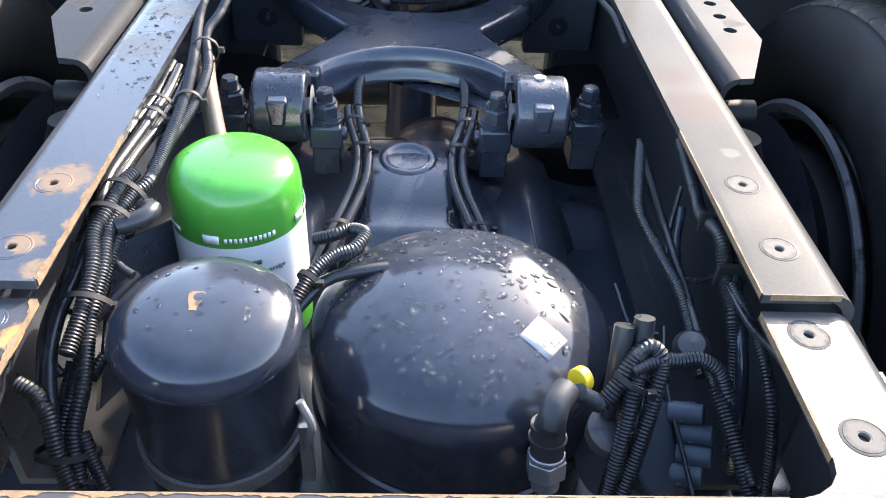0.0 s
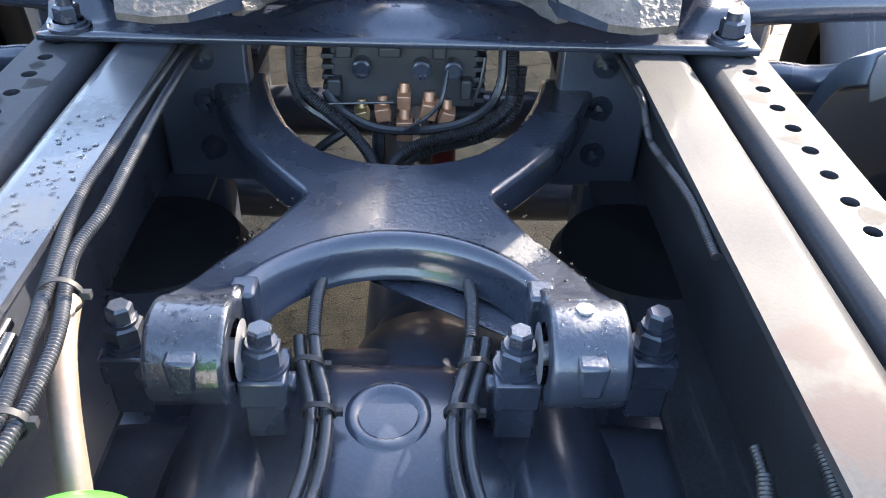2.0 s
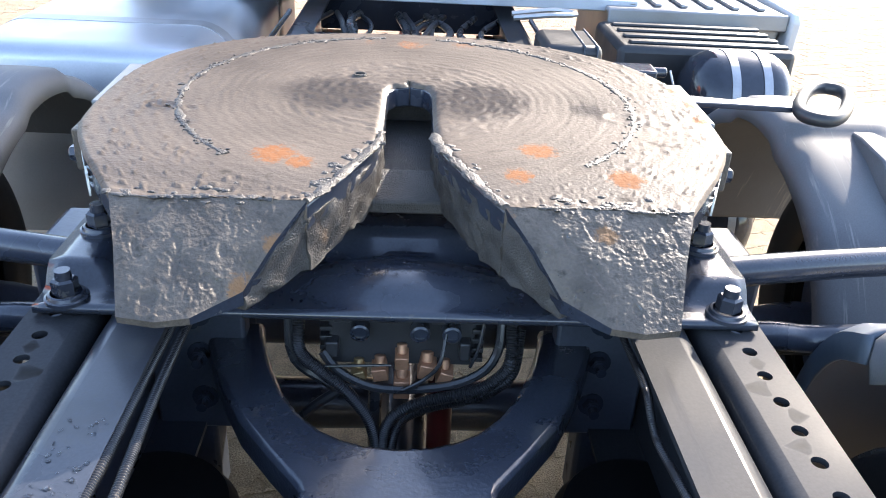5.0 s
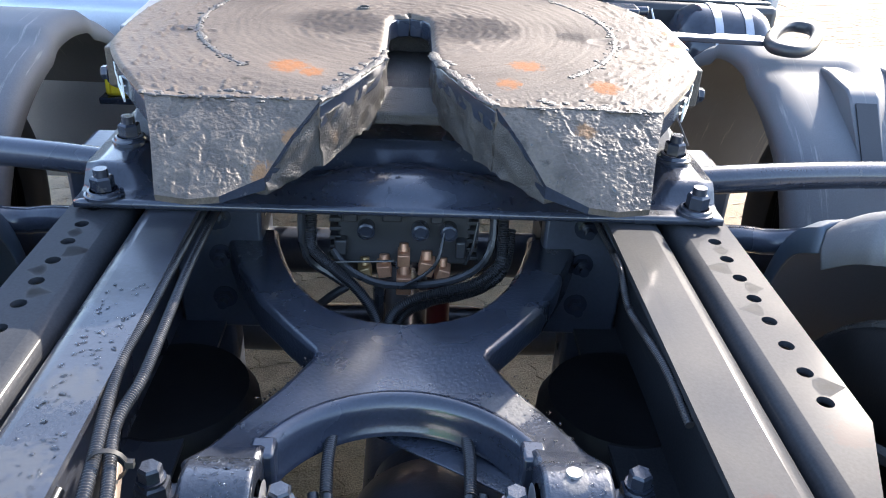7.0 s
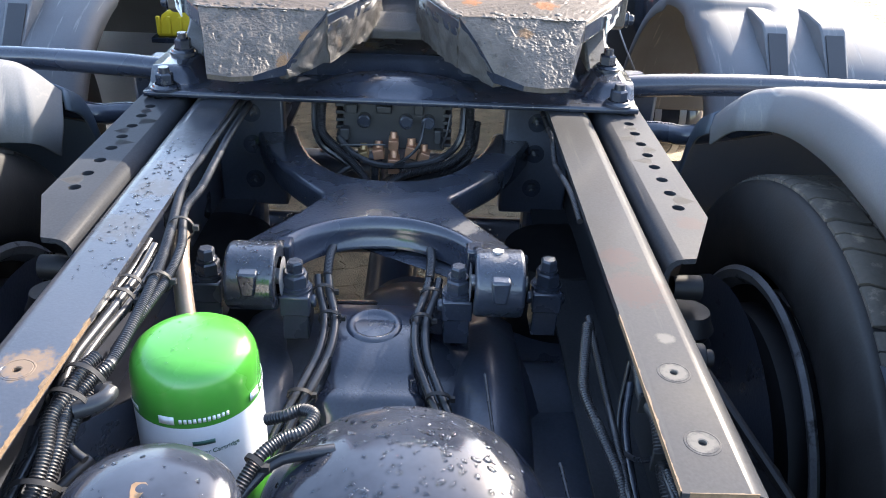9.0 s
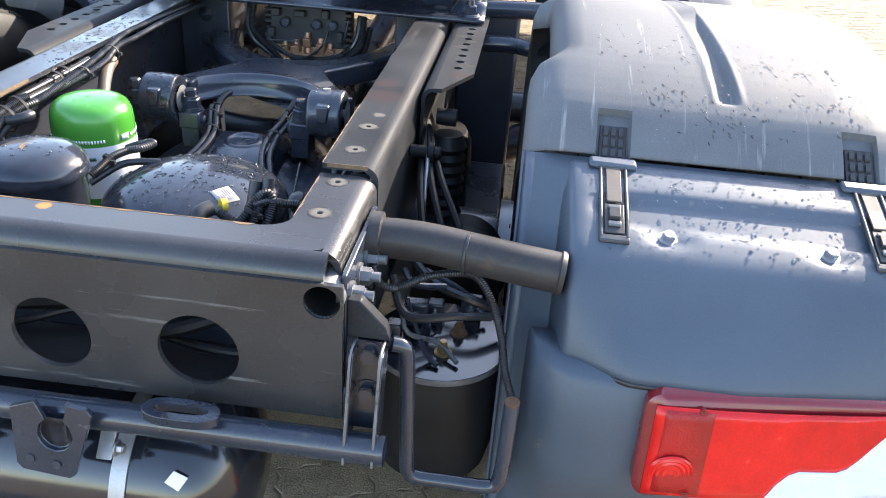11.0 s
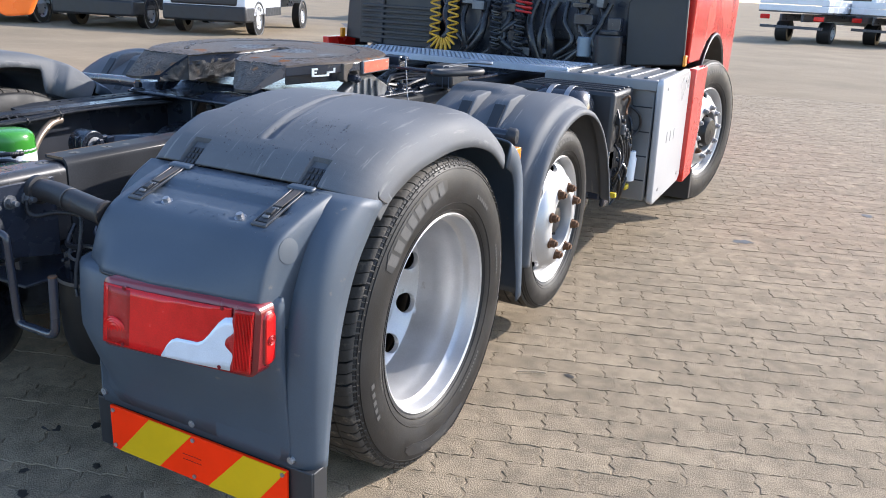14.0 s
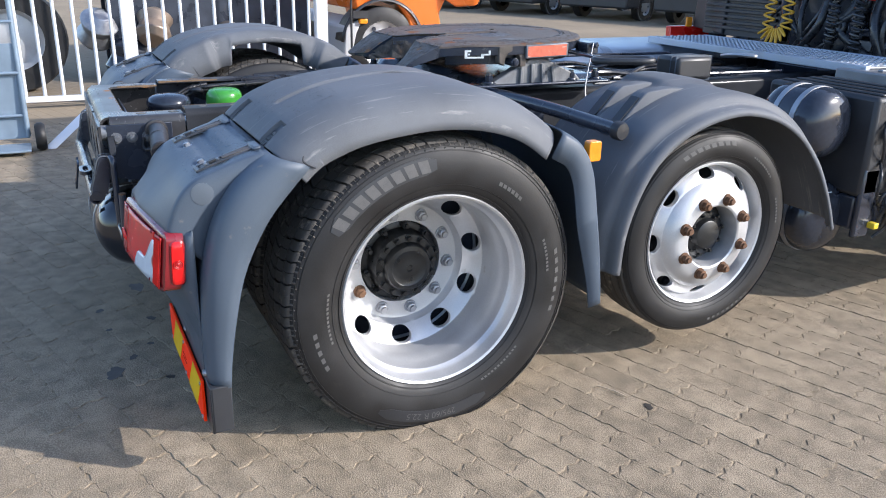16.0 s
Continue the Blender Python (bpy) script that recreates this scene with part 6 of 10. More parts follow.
    for u0, u1, z0, z1 in ((0.0, 0.10, 1.015, 1.046), (0.0, 0.24, 1.039, 1.046), (0.0, 0.62, 1.015, 1.021), (0.62, 0.72, 1.015, 1.032), (0.62, 0.98, 1.026, 1.032), (0.90, 0.98, 1.026, 1.044), (0.12, 0.20, 1.027, 1.033)):
        a, b = p0.lerp(p1, u0), p0.lerp(p1, u1)
        prism(bm, [(a.x, a.y, z0 - 0.012), (b.x, b.y, z0 - 0.012), (b.x, b.y, z1 - 0.012), (a.x, a.y, z1 - 0.012)], out * 2.2)
    part("painted_mark", bm, WHITEINK, half, "plain white painted mark")
    bm = bmesh.new()
    prism(bm, [(0.40 * s, 1.64, 0.90), (0.40 * s, 2.11, 0.90), (0.40 * s, 2.07, 0.938), (0.40 * s, 1.92, 1.005), (0.40 * s, 1.845, 1.008), (0.40 * s, 1.73, 0.945)], (0.050 * s, 0, 0))
    ped = part("pedestal", bm, PEDESTAL, fifth, "pale grey ribbed cast pedestal", 0.006)
    for k in range(4):
        bm = bmesh.new()
        prism(bm, [(0.449 * s, 1.795 + k * 0.052, 0.902), (0.449 * s, 1.812 + k * 0.052, 0.902), (0.449 * s, 1.812 + k * 0.047, 0.975 + 0.012 * (k in (1, 2))), (0.449 * s, 1.797 + k * 0.047, 0.975 + 0.012 * (k in (1, 2)))], (0.012 * s, 0, 0))
        part("pedestal_rib", bm, PEDESTAL, ped, "", 0.003)
bm = bmesh.new()
box(bm, -0.007, 0.007, 1.934, 2.238, ZT - 0.03, ZT - 0.006)
part("plate_bridge", bm, PLATE, fifth, "greasy worn steel")
bm = bmesh.new()
lathe(bm, [(0.0085, -0.02), (0.0085, 0.002), (0.011, 0.002), (0.0115, -0.001)], (-0.085, 1.965, ZT + 0.002), (0, 0, 1), 16)
part("grease_hole", bm, GREASEDARK, fifth)
bm = bmesh.new()
box(bm, -0.05, 0.05, 1.72, 1.97, 0.955, 0.975)
prism(bm, [(-0.066, 1.648, 0.952), (0.066, 1.648, 0.952), (0.045, 1.72, 0.972), (-0.045, 1.72, 0.972)], (0, 0, 0.02))
box(bm, -0.06, 0.06, 1.975, 2.0, 0.93, 1.035)
part("lock_jaw", bm, GREASEDARK, fifth, "dark greasy locking jaw", 0.004)
bm = bmesh.new()
prism(bm, [(0.36, 2.025, 1.000), (0.56, 2.020, 1.000), (0.70, 2.010, 1.000), (0.725, 2.030, 1.000), (0.71, 2.055, 1.000), (0.62, 2.060, 1.000), (0.60, 2.045, 1.000), (0.52, 2.045, 1.000), (0.50, 2.065, 1.000), (0.36, 2.065, 1.000)], (0, 0, 0.010))
bmesh.ops.triangulate(bm, faces=[f for f in bm.faces if len(f.verts) > 4])
bar_part = part("release_bar", bm, PAINT, fifth, "flat black notched release bar", 0.002)
bm = bmesh.new()
mid, along, across_ = Vector((0.775, 2.045, 1.010)), Vector((0.055, 0.092, 0.0)), Vector((0.034, -0.020, 0.0))
ring = []
for i in range(32):
    a = 2 * math.pi * i / 32
    ca, sa = math.cos(a), math.sin(a)
    ring.append(tuple(mid + along * math.copysign(abs(ca) ** 0.75, ca) + across_ * math.copysign(abs(sa) ** 0.75, sa)))
tube(bm, ring + [ring[0]], 0.0125, 12, 0.01)
part("handle_loop", bm, PLASTIC_DARK, bar_part, "dull black oval pull loop")
bm = bmesh.new()
box(bm, 0.385, 0.470, 2.10, 2.155, 0.995, 1.040)
cyl(bm, (0.455, 2.13, 1.03), (0.495, 2.13, 1.03), 0.010, 12)
part("lever_block", bm, PAINT, fifth, "black lever block with a pin", 0.004)
# the table lies tilted a little, higher towards the cab
for ob in fifth.children_recursive:
    if ob.type == "MESH" and not ob.name.startswith("pedestal"):
        for v in ob.data.vertices:
            v.co.z += 0.008 * smooth((v.co.y - 1.50) / 0.08) + 0.030 * max(0.0, v.co.y - 1.56)

# mounting plate under the coupling
def mount_z(x, y):
    q = math.hypot(x / 0.155, (y - 1.585) / 0.066)
    z = 0.884 + 0.030 * max(0.0, 1 - q * q) ** 0.6 + 0.040 * smooth((y - 1.64) / 0.05) * smooth((0.40 - abs(x)) / 0.05)
    return z + (0.030 * smooth((y - 1.545) / 0.03) if abs(x) > 0.40 else 0)


mount = thing("mounting_plate", (0, 1.8, 0.875), "black wet mounting plate with pressed bulge, bolted to the frame", "mounting plate")
bm = bmesh.new()
rows = []
for i in range(61):
    y = 1.504 + 0.718 * i / 60
    row = []
    for j in range(41):
        x = -0.478 + 0.956 * j / 40
        z = mount_z(x, y)
        row.append(Vector((x, y, z)))
    rows.append(row)
loft(bm, rows)
part("plate", bm, PAINT, mount, "", solid=0.010, angle=60)
drops("rain_bead_field", mount, 200, lambda a, b: (Vector((-0.20 + 0.40 * a, 1.515 + 0.13 * b, mount_z(-0.20 + 0.40 * a, 1.515 + 0.13 * b) + 0.0003)), (0, 0, 1)), 41, 0.0012, 0.0038)
for s in (1, -1):
    for y, z in ((1.525, 0.885), (1.665, 0.915), (2.05, 0.915), (2.17, 0.915)):
        bm = bmesh.new()
        lathe(bm, [(0.028, -0.001), (0.028, 0.004), (0.025, 0.005), (0.023, 0.009), (0.020, 0.010)], (0.440 * s, y, z), (0, 0, 1), 24)
        cyl(bm, (0.440 * s, y, z + 0.010), (0.440 * s, y, z + 0.028), 0.0170, 6)
        cyl(bm, (0.440 * s, y, z + 0.028), (0.440 * s, y, z + 0.031), 0.0170, 6, 0.0135)
        cyl(bm, (0.440 * s, y, z + 0.031), (0.440 * s, y, z + 0.042), 0.0110, 14, 0.0100)
        part("mounting_bolt", bm, PAINT, mount, "black nut on a wide washer")


# ---- axle, link and springs inside the frame ----
axle = thing("drive_axle", (0, 1.05, 0.3), "dark blue-black painted drive axle with bulged housing", "axle")
bm = bmesh.new()
cyl(bm, (-0.93, 1.08, 0.445), (0.93, 1.08, 0.445), 0.075, 32)
lathe(bm, [(0.02, -0.30), (0.10, -0.27), (0.17, -0.17), (0.205, -0.06), (0.205, 0.06), (0.17, 0.17), (0.10, 0.27), (0.02, 0.30)], (0, 1.08, 0.445), (1, 0, 0), 40)
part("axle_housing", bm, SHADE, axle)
bm = bmesh.new()
rows = []
for y, zt, w in ((1.19, 0.60, 0.10), (1.185, 0.632, 0.115), (1.165, 0.640, 0.118), (1.15, 0.640, 0.112), (1.135, 0.655, 0.105), (1.10, 0.676, 0.098), (1.04, 0.684, 0.090), (0.985, 0.680, 0.084), (0.945, 0.664, 0.082), (0.92, 0.652, 0.092), (0.905, 0.656, 0.098), (0.89, 0.650, 0.096), (0.878, 0.636, 0.080), (0.83, 0.620, 0.078), (0.75, 0.596, 0.078), (0.66, 0.560, 0.075)):
    row = []
    for k in range(15):
        u = -1 + 2 * k / 14
        row.append(Vector((math.copysign(w * abs(u) ** 0.8, u) * 1.15, y, zt - 0.16 * max(abs(u) - 0.62, 0) ** 1.5 * 4 - 0.004 * u * u)))
    rows.append(row)
loft(bm, rows)
part("gear_cover", bm, PAINT, axle, "wet blue-black cover", solid=0.012, angle=50)
bm = bmesh.new()
lathe(bm, [(0.046, -0.004), (0.042, 0.002), (0.033, 0.004), (0.029, 0.000), (0.026, -0.0015), (0.0, -0.001)], (-0.003, 1.036, 0.683), (0, -0.05, 1), 36)
part("round_boss", bm, PAINT, axle, "shallow round boss", angle=60)
for s in (1, -1):
    bm = bmesh.new()
    rows = []
    for y in (1.20, 1.12, 1.0, 0.9, 0.82):
        rows.append([Vector((s * x, y, z - 0.9 * (1.05 - y) ** 2)) for x, z in ((0.095, 0.56), (0.13, 0.62), (0.18, 0.635), (0.23, 0.60), (0.26, 0.50))])
    loft(bm, rows)
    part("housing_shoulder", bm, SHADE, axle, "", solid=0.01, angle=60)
    bm = bmesh.new()
    box(bm, s * 0.31 - 0.13, s * 0.31 + 0.13, 1.08, 1.34, 0.355, 0.47)
    cyl(bm, (s * 0.16, 1.09, 0.46), (s * 0.60, 1.09, 0.45), 0.105, 28, 0.085)
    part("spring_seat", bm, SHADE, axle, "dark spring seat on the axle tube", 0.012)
    # bolted bearing blocks of the link
    for x, by in ((0.123, 0.0), (0.263, 0.03)):
        bm = bmesh.new()
        box(bm, s * x - 0.020, s * x + 0.020, 1.030 + by, 1.088 + by, 0.655, 0.725)
        box(bm, s * x - 0.023, s * x + 0.023, 1.026 + by, 1.070 + by, 0.700, 0.735)
        cyl(bm, (s * (x - 0.03), 1.05 + by, 0.715), (s * (x + 0.03), 1.05 + by, 0.715), 0.010, 14)
        blk = part("bearing_block", bm, PAINT, axle, "", 0.003)
        bm = bmesh.new()
        cyl(bm, (s * x, 1.052 + by, 0.735), (s * x, 1.052 + by, 0.739), 0.024, 24)
        cyl(bm, (s * x, 1.052 + by, 0.739), (s * x, 1.052 + by, 0.743), 0.0215, 24)
        cyl(bm, (s * x, 1.052 + by, 0.743), (s * x, 1.052 + by, 0.760), 0.0195, 6)
        cyl(bm, (s * x, 1.052 + by, 0.760), (s * x, 1.052 + by, 0.763), 0.0195, 6, 0.0165)
        cyl(bm, (s * x, 1.052 + by, 0.763), (s * x, 1.052 + by, 0.767), 0.0155, 20)
        part("stud_nut", bm, PAINT, blk, "black painted nut and washers")
        bm = bmesh.new()
        cyl(bm, (s * x, 1.052 + by, 0.767), (s * x, 1.052 + by, 0.781), 0.0130, 6)
        cyl(bm, (s * x, 1.052 + by, 0.781), (s * x, 1.052 + by, 0.784), 0.0130, 6, 0.0105)
        part("bolt_head", bm, CAST, blk, "dull hexagon bolt head")

for s in (1, -1):
    bm = bmesh.new()
    box(bm, min(0.232 * s, 0.376 * s), max(0.232 * s, 0.376 * s), 1.612, 1.650, 0.597, 0.862)
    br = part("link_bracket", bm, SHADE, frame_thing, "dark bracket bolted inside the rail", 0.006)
    for z in (0.66, 0.74, 0.81):
        bm = bmesh.new()
        hexbolt(bm, (0.300 * s, 1.612, z), (0, -1, 0), 0.014, 0.012, True, 0.018)
        part("bolt", bm, PAINT, br)
beam = thing("lift_axle_beam", (0, 2.06, 0.24), "dark cranked lift axle beam across the frame", "axle")
bm = bmesh.new()
tube(bm, [(-1.05, 2.153, 0.469), (-0.82, 2.14, 0.462), (-0.62, 2.09, 0.36), (-0.42, 2.06, 0.30), (0, 2.06, 0.297), (0.42, 2.06, 0.30), (0.62, 2.09, 0.36), (0.82, 2.14, 0.462), (1.05, 2.153, 0.469)], 0.058, 20, 0.04)
part("beam", bm, SHADE, beam)

link = thing("suspension_link", (0, 1.3, 0.72), "cast X-shaped black suspension link with wet rough skin", "suspension link")
LZ = 0.778
half = [(0, 1.212), (0.05, 1.206), (0.09, 1.190), (0.122, 1.163), (0.141, 1.130), (0.146, 1.105), (0.148, 1.070), (0.218, 1.070), (0.234, 1.084), (0.212, 1.121), (0.183, 1.170), (0.147, 1.224), (0.128, 1.262), (0.117, 1.284), (0.114, 1.294), (0.117, 1.305), (0.132, 1.325), (0.160, 1.361), (0.207, 1.426), (0.237, 1.486), (0.262, 1.540), (0.284, 1.60), (0.296, 1.66), (0.212, 1.66), (0.203, 1.61), (0.183, 1.545), (0.157, 1.481), (0.130, 1.438), (0.101, 1.407), (0.072, 1.389), (0.042, 1.378), (0, 1.373)]
bm = bmesh.new()
full = half + [(-x, y) for x, y in half[-2:0:-1]]
prism(bm, [(x, y, LZ - 0.03 * max(y - 1.3, 0) + 0.012 * (y < 1.12)) for x, y in full], (0, 0, -0.055))
bmesh.ops.triangulate(bm, faces=[f for f in bm.faces if len(f.verts) > 4])
body = part("arm_casting", bm, CAST, link, "", 0.008, angle=35)
bm = bmesh.new()
rows = []
for k in range(33):
    a = radians(-64 + 128 * k / 32)
    c, s_ = math.sin(a), math.cos(a)
    rows.append([Vector((c * r, 1.035 + s_ * r * 1.0, z)) for r, z in ((0.188, LZ - 0.006), (0.184, LZ + 0.002), (0.177, LZ + 0.005), (0.169, LZ + 0.002), (0.163, LZ - 0.008), (0.161, LZ - 0.018), (0.160, LZ - 0.034), (0.156, LZ - 0.038), (0.155, LZ - 0.045), (0.188, LZ - 0.045))])
loft(bm, rows)
for row in (rows[0], rows[-1]):
    bm.faces.new([v for p in row for v in bm.verts if (v.co - p).length < 1e-7][:len(row)])
part("arched_lip", bm, PAINT, link, "glossy arched lip", angle=45)
for s in (1, -1):
    bm = bmesh.new()
    box(bm, s * 0.150 - 0.014, s * 0.150 + 0.014, 1.098, 1.130, 0.728, 0.784)
    part("lip_lug", bm, PAINT, link, "", 0.004)
for s in (1, -1):
    bm = bmesh.new()
    lathe(bm, [(0.030, -0.037), (0.048, -0.037), (0.0515, -0.033), (0.0515, 0.033), (0.048, 0.037), (0.030, 0.037)], (s * 0.183, 1.046, 0.760), (1, 0, 0), 40)
    eye = part("link_eye", bm, CAST, link, "round cast eye", 0.002)
    bm = bmesh.new()
    lathe(bm, [(0.030, -0.042), (0.012, -0.044), (0.012, 0.044), (0.030, 0.042)], (s * 0.183, 1.046, 0.760), (1, 0, 0), 24)
    part("bush", bm, STEEL, eye, "worn bush pin")
    bm = bmesh.new()
    prism(bm, [(s * 0.168, 0.992, 0.792), (s * 0.198, 0.992, 0.792), (s * 0.193, 0.990, 0.755), (s * 0.173, 0.990, 0.755)], (0, 0.03, 0.004))
    part("cast_lug", bm, CAST, eye, "", 0.004)
    if s > 0:
        bm = bmesh.new()
        lathe(bm, [(0.0085, -0.002), (0.0085, 0.002), (0.0, 0.003)], (0.180, 1.05, 0.8115), (0, 0.1, 1), 20)
        part("rivet", bm, STEEL, eye)

def link_point(a, b):
    side = -1 if b < 0.6 else 1
    f = (b / 0.6) if b < 0.6 else (b - 0.6) / 0.4
    y = 1.085 + 0.20 * a
    mid = 0.185 - 0.40 * (y - 1.085)
    return Vector((side * (mid + 0.035 * (f - 0.5) * 2), y, LZ + 0.0004)), (0, 0, 1)


drops("rain_bead_field", link, 210, link_point, 91, 0.0010, 0.0034)
drops("rain_bead_field", link, 150, lambda a, b: (lambda q: (Vector(((-0.183 if b < 0.6 else 0.183) + 0.033 * (2 * a - 1), 1.046 + 0.0517 * math.sin(q), 0.760 + 0.0517 * math.cos(q))), (0, math.sin(q), math.cos(q))))(-1.2 + 2.0 * ((b * 7.31) % 1)), 92, 0.0010, 0.0040)

for s in (1, -1):
    spring = thing("air_spring", (s * 0.347, 1.425, 0.18), "black rubber air spring bellows inside the frame", "air spring", "air springs")
    bm = bmesh.new()
    lathe(bm, [(0.02, 0.20), (0.085, 0.20), (0.09, 0.31), (0.12, 0.34), (0.134, 0.40), (0.126, 0.46), (0.134, 0.52), (0.130, 0.585), (0.115, 0.612), (0.0, 0.616)], (s * 0.347, 1.425, 0), (0, 0, 1), 36)
    part("bellows", bm, SHADEBLACK, spring)
    bm = bmesh.new()
    cyl(bm, (s * 0.347, 1.425, 0.10), (s * 0.347, 1.425, 0.205), 0.05, 20)
    part("piston", bm, SHADE, spring)
    shock = thing("shock_absorber", (s * 0.455, 0.95, 0.3), "black telescopic shock absorber beside the frame rail", "shock absorber", "shock absorbers")
    bm = bmesh.new()
    cyl(bm, (s * 0.455, 0.955, 0.30), (s * 0.452, 0.965, 0.60), 0.036, 22)
    part("damper_body", bm, SHADE, shock)
    bm = bmesh.new()
    lathe(bm, [(0.040, 0.0)] + [(0.040 - 0.006 * (k % 2), 0.012 * k) for k in range(14)] + [(0.03, 0.17), (0.0, 0.17)], (s * 0.452, 0.965, 0.60), (0, 0.05, 1), 24)
    part("dust_boot", bm, SHADEBLACK, shock, "ribbed rubber boot")
    bm = bmesh.new()
    lathe(bm, [(0.016, -0.02), (0.018, 0), (0.018, 0.02), (0.0, 0.022)], (s * 0.445, 0.985, 0.80), (s, 0, 0), 20)
    part("top_eye", bm, SHADEBLACK, shock)

for s in (1, -1):
    beam = thing("suspension_beam", (s * 0.50, 1.0, 0.25), "dark steel suspension beam carrying axle and bellows", "suspension beam", "suspension beams")
    bm = bmesh.new()
    rows = []
    for y, z in ((0.57, 0.29), (0.64, 0.31), (0.85, 0.33), (1.08, 0.36), (1.35, 0.37), (1.62, 0.42)):
        rows.append([Vector((s * 0.50 + dx, y, z + dz)) for dx, dz in ((-0.075, 0.035), (0.075, 0.035), (0.075, -0.05), (-0.075, -0.05))])
    loft(bm, rows, True, True)
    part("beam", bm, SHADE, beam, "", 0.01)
    bm = bmesh.new()
    cyl(bm, (s * 0.505, 0.72, 0.53), (s * 0.505, 0.93, 0.53), 0.085, 28)
    lathe(bm, [(0.085, -0.012), (0.096, -0.010), (0.096, 0.010), (0.085, 0.012)], (s * 0.505, 0.84, 0.53), (0, 1, 0), 28)
    part("brake_chamber", bm, SHADEBLACK, beam, "round black brake chamber", 0.004)
    bm = bmesh.new()
    for k in range(3):
        tube(bm, [(s * (0.44 + 0.03 * k), 0.74, 0.60), (s * (0.45 + 0.04 * k), 0.66, 0.66), (s * (0.42 + 0.02 * k), 0.80, 0.74), (s * 0.405, 1.0, 0.78)], 0.007, 8, 0.03)
    part("hose_bundle", bm, SHADEBLACK, beam, kind="stuff")

# propeller shaft and brake chamber shapes in the dark
prop = thing("propeller_shaft", (0, 1.8, 0.45), "dark propeller shaft running forward under the frame", "drive shaft")
bm = bmesh.new()
lathe(bm, [(0.150, 0.0), (0.148, 0.06), (0.135, 0.14), (0.110, 0.21), (0.085, 0.24), (0.085, 0.27), (0.05, 0.275)], (0.048, 1.06, 0.510), (0, 1, 0), 36)
part("pinion_housing", bm, SHADE, prop)
bm = bmesh.new()
cyl(bm, (0, 1.25, 0.45), (0, 4.2, 0.62), 0.055, 24)
part("shaft", bm, SHADE, prop)
lift = thing("lift_axle_beam", (0, 2.156, 0.36), "black lifted axle beam between the small wheels", "axle")
bm = bmesh.new()
cyl(bm, (-1.05, 2.156, 0.452), (1.05, 2.156, 0.452), 0.055, 24)
box(bm, -0.40, -0.32, 2.10, 2.21, 0.45, 0.62)
box(bm, 0.32, 0.40, 2.10, 2.21, 0.45, 0.62)
part("beam", bm, SHADE, lift)


for s in (1, -1):
    bm = bmesh.new()
    box(bm, s * 0.331 - 0.041, s * 0.331 + 0.041, 1.62, 1.68, 0.44, 0.868)
    part("cross_bracket", bm, SHADE, frame_thing, "", 0.008)

# ---- valve block with copper solenoids and its hoses ----
block = thing("valve_block", (0, 1.6, 0.68), "black brake valve block with copper-coloured solenoids and looped hoses", "valve block")
bm = bmesh.new()
box(bm, -0.105, 0.105, 1.575, 1.68, 0.755, 0.862)
vblock = part("block", bm, PLASTIC_DARK, block, "", 0.003)
for k in range(6):
    for x in (-0.118, 0.100):
        bm = bmesh.new()
        box(bm, x, x + 0.018, 1.570, 1.60, 0.765 + 0.016 * k, 0.772 + 0.016 * k)
        part("fin", bm, PLASTIC_DARK, vblock, "", 0.001)
for x in (-0.06, 0.025, 0.07):
    bm = bmesh.new()
    lathe(bm, [(0.014, 0), (0.014, 0.022), (0.011, 0.024), (0.010, 0.019), (0.0, 0.019)], (x, 1.577, 0.82), (0, -1, 0), 16)
    part("port_plug", bm, PAINT, vblock)
for x, z, w_, h_ in ((-0.085, 0.845, 0.012, 0.020), (-0.02, 0.845, 0.016, 0.016), (0.05, 0.848, 0.010, 0.024), (0.09, 0.79, 0.008, 0.030), (-0.10, 0.79, 0.010, 0.026)):
    bm = bmesh.new()
    box(bm, x - w_, x + w_, 1.556, 1.578, z - h_ / 2, z + h_ / 2)
    part("connector", bm, PLASTIC_DARK, vblock, "", 0.003)
for x, z, h, r, m in ((-0.062, 0.748, 0.016, 0.010, BRASS), (-0.031, 0.751, 0.022, 0.011, COPPER), (0.0, 0.772, 0.022, 0.010, COPPER), (0.001, 0.725, 0.034, 0.012, COPPER), (0.037, 0.757, 0.026, 0.012, COPPER), (0.063, 0.745, 0.026, 0.010, COPPER)):
    bm = bmesh.new()
    box(bm, x - r, x + r, 1.552, 1.578, z - h * 0.5, z + h * 0.5, Euler((0.15, x * 5, 0)).to_matrix())
    cyl(bm, (x, 1.565, z + h * 0.4), (x, 1.57, z + h * 0.5 + 0.012), r * 0.75, 12)
    part("solenoid", bm, m, block, "copper-coloured solenoid", 0.0015)
def valve_hose(pts, r):
    bm = bmesh.new()
    tube(bm, pts, r, 8, 0.012, 0.16 if r == 0.0095 else 0)
    part("hose", bm, CONDUIT if r == 0.0095 else HOSE, block)


valve_hose(((-0.142, 1.57, 0.875), (-0.143, 1.54, 0.835), (-0.140, 1.535, 0.800), (-0.112, 1.535, 0.768), (-0.078, 1.535, 0.734), (-0.050, 1.535, 0.692), (-0.037, 1.535, 0.650), (-0.032, 1.53, 0.60)), 0.0095)
valve_hose(((-0.160, 1.58, 0.875), (-0.157, 1.55, 0.80), (-0.144, 1.55, 0.767), (-0.119, 1.55, 0.748), (-0.093, 1.55, 0.728)), 0.0075)
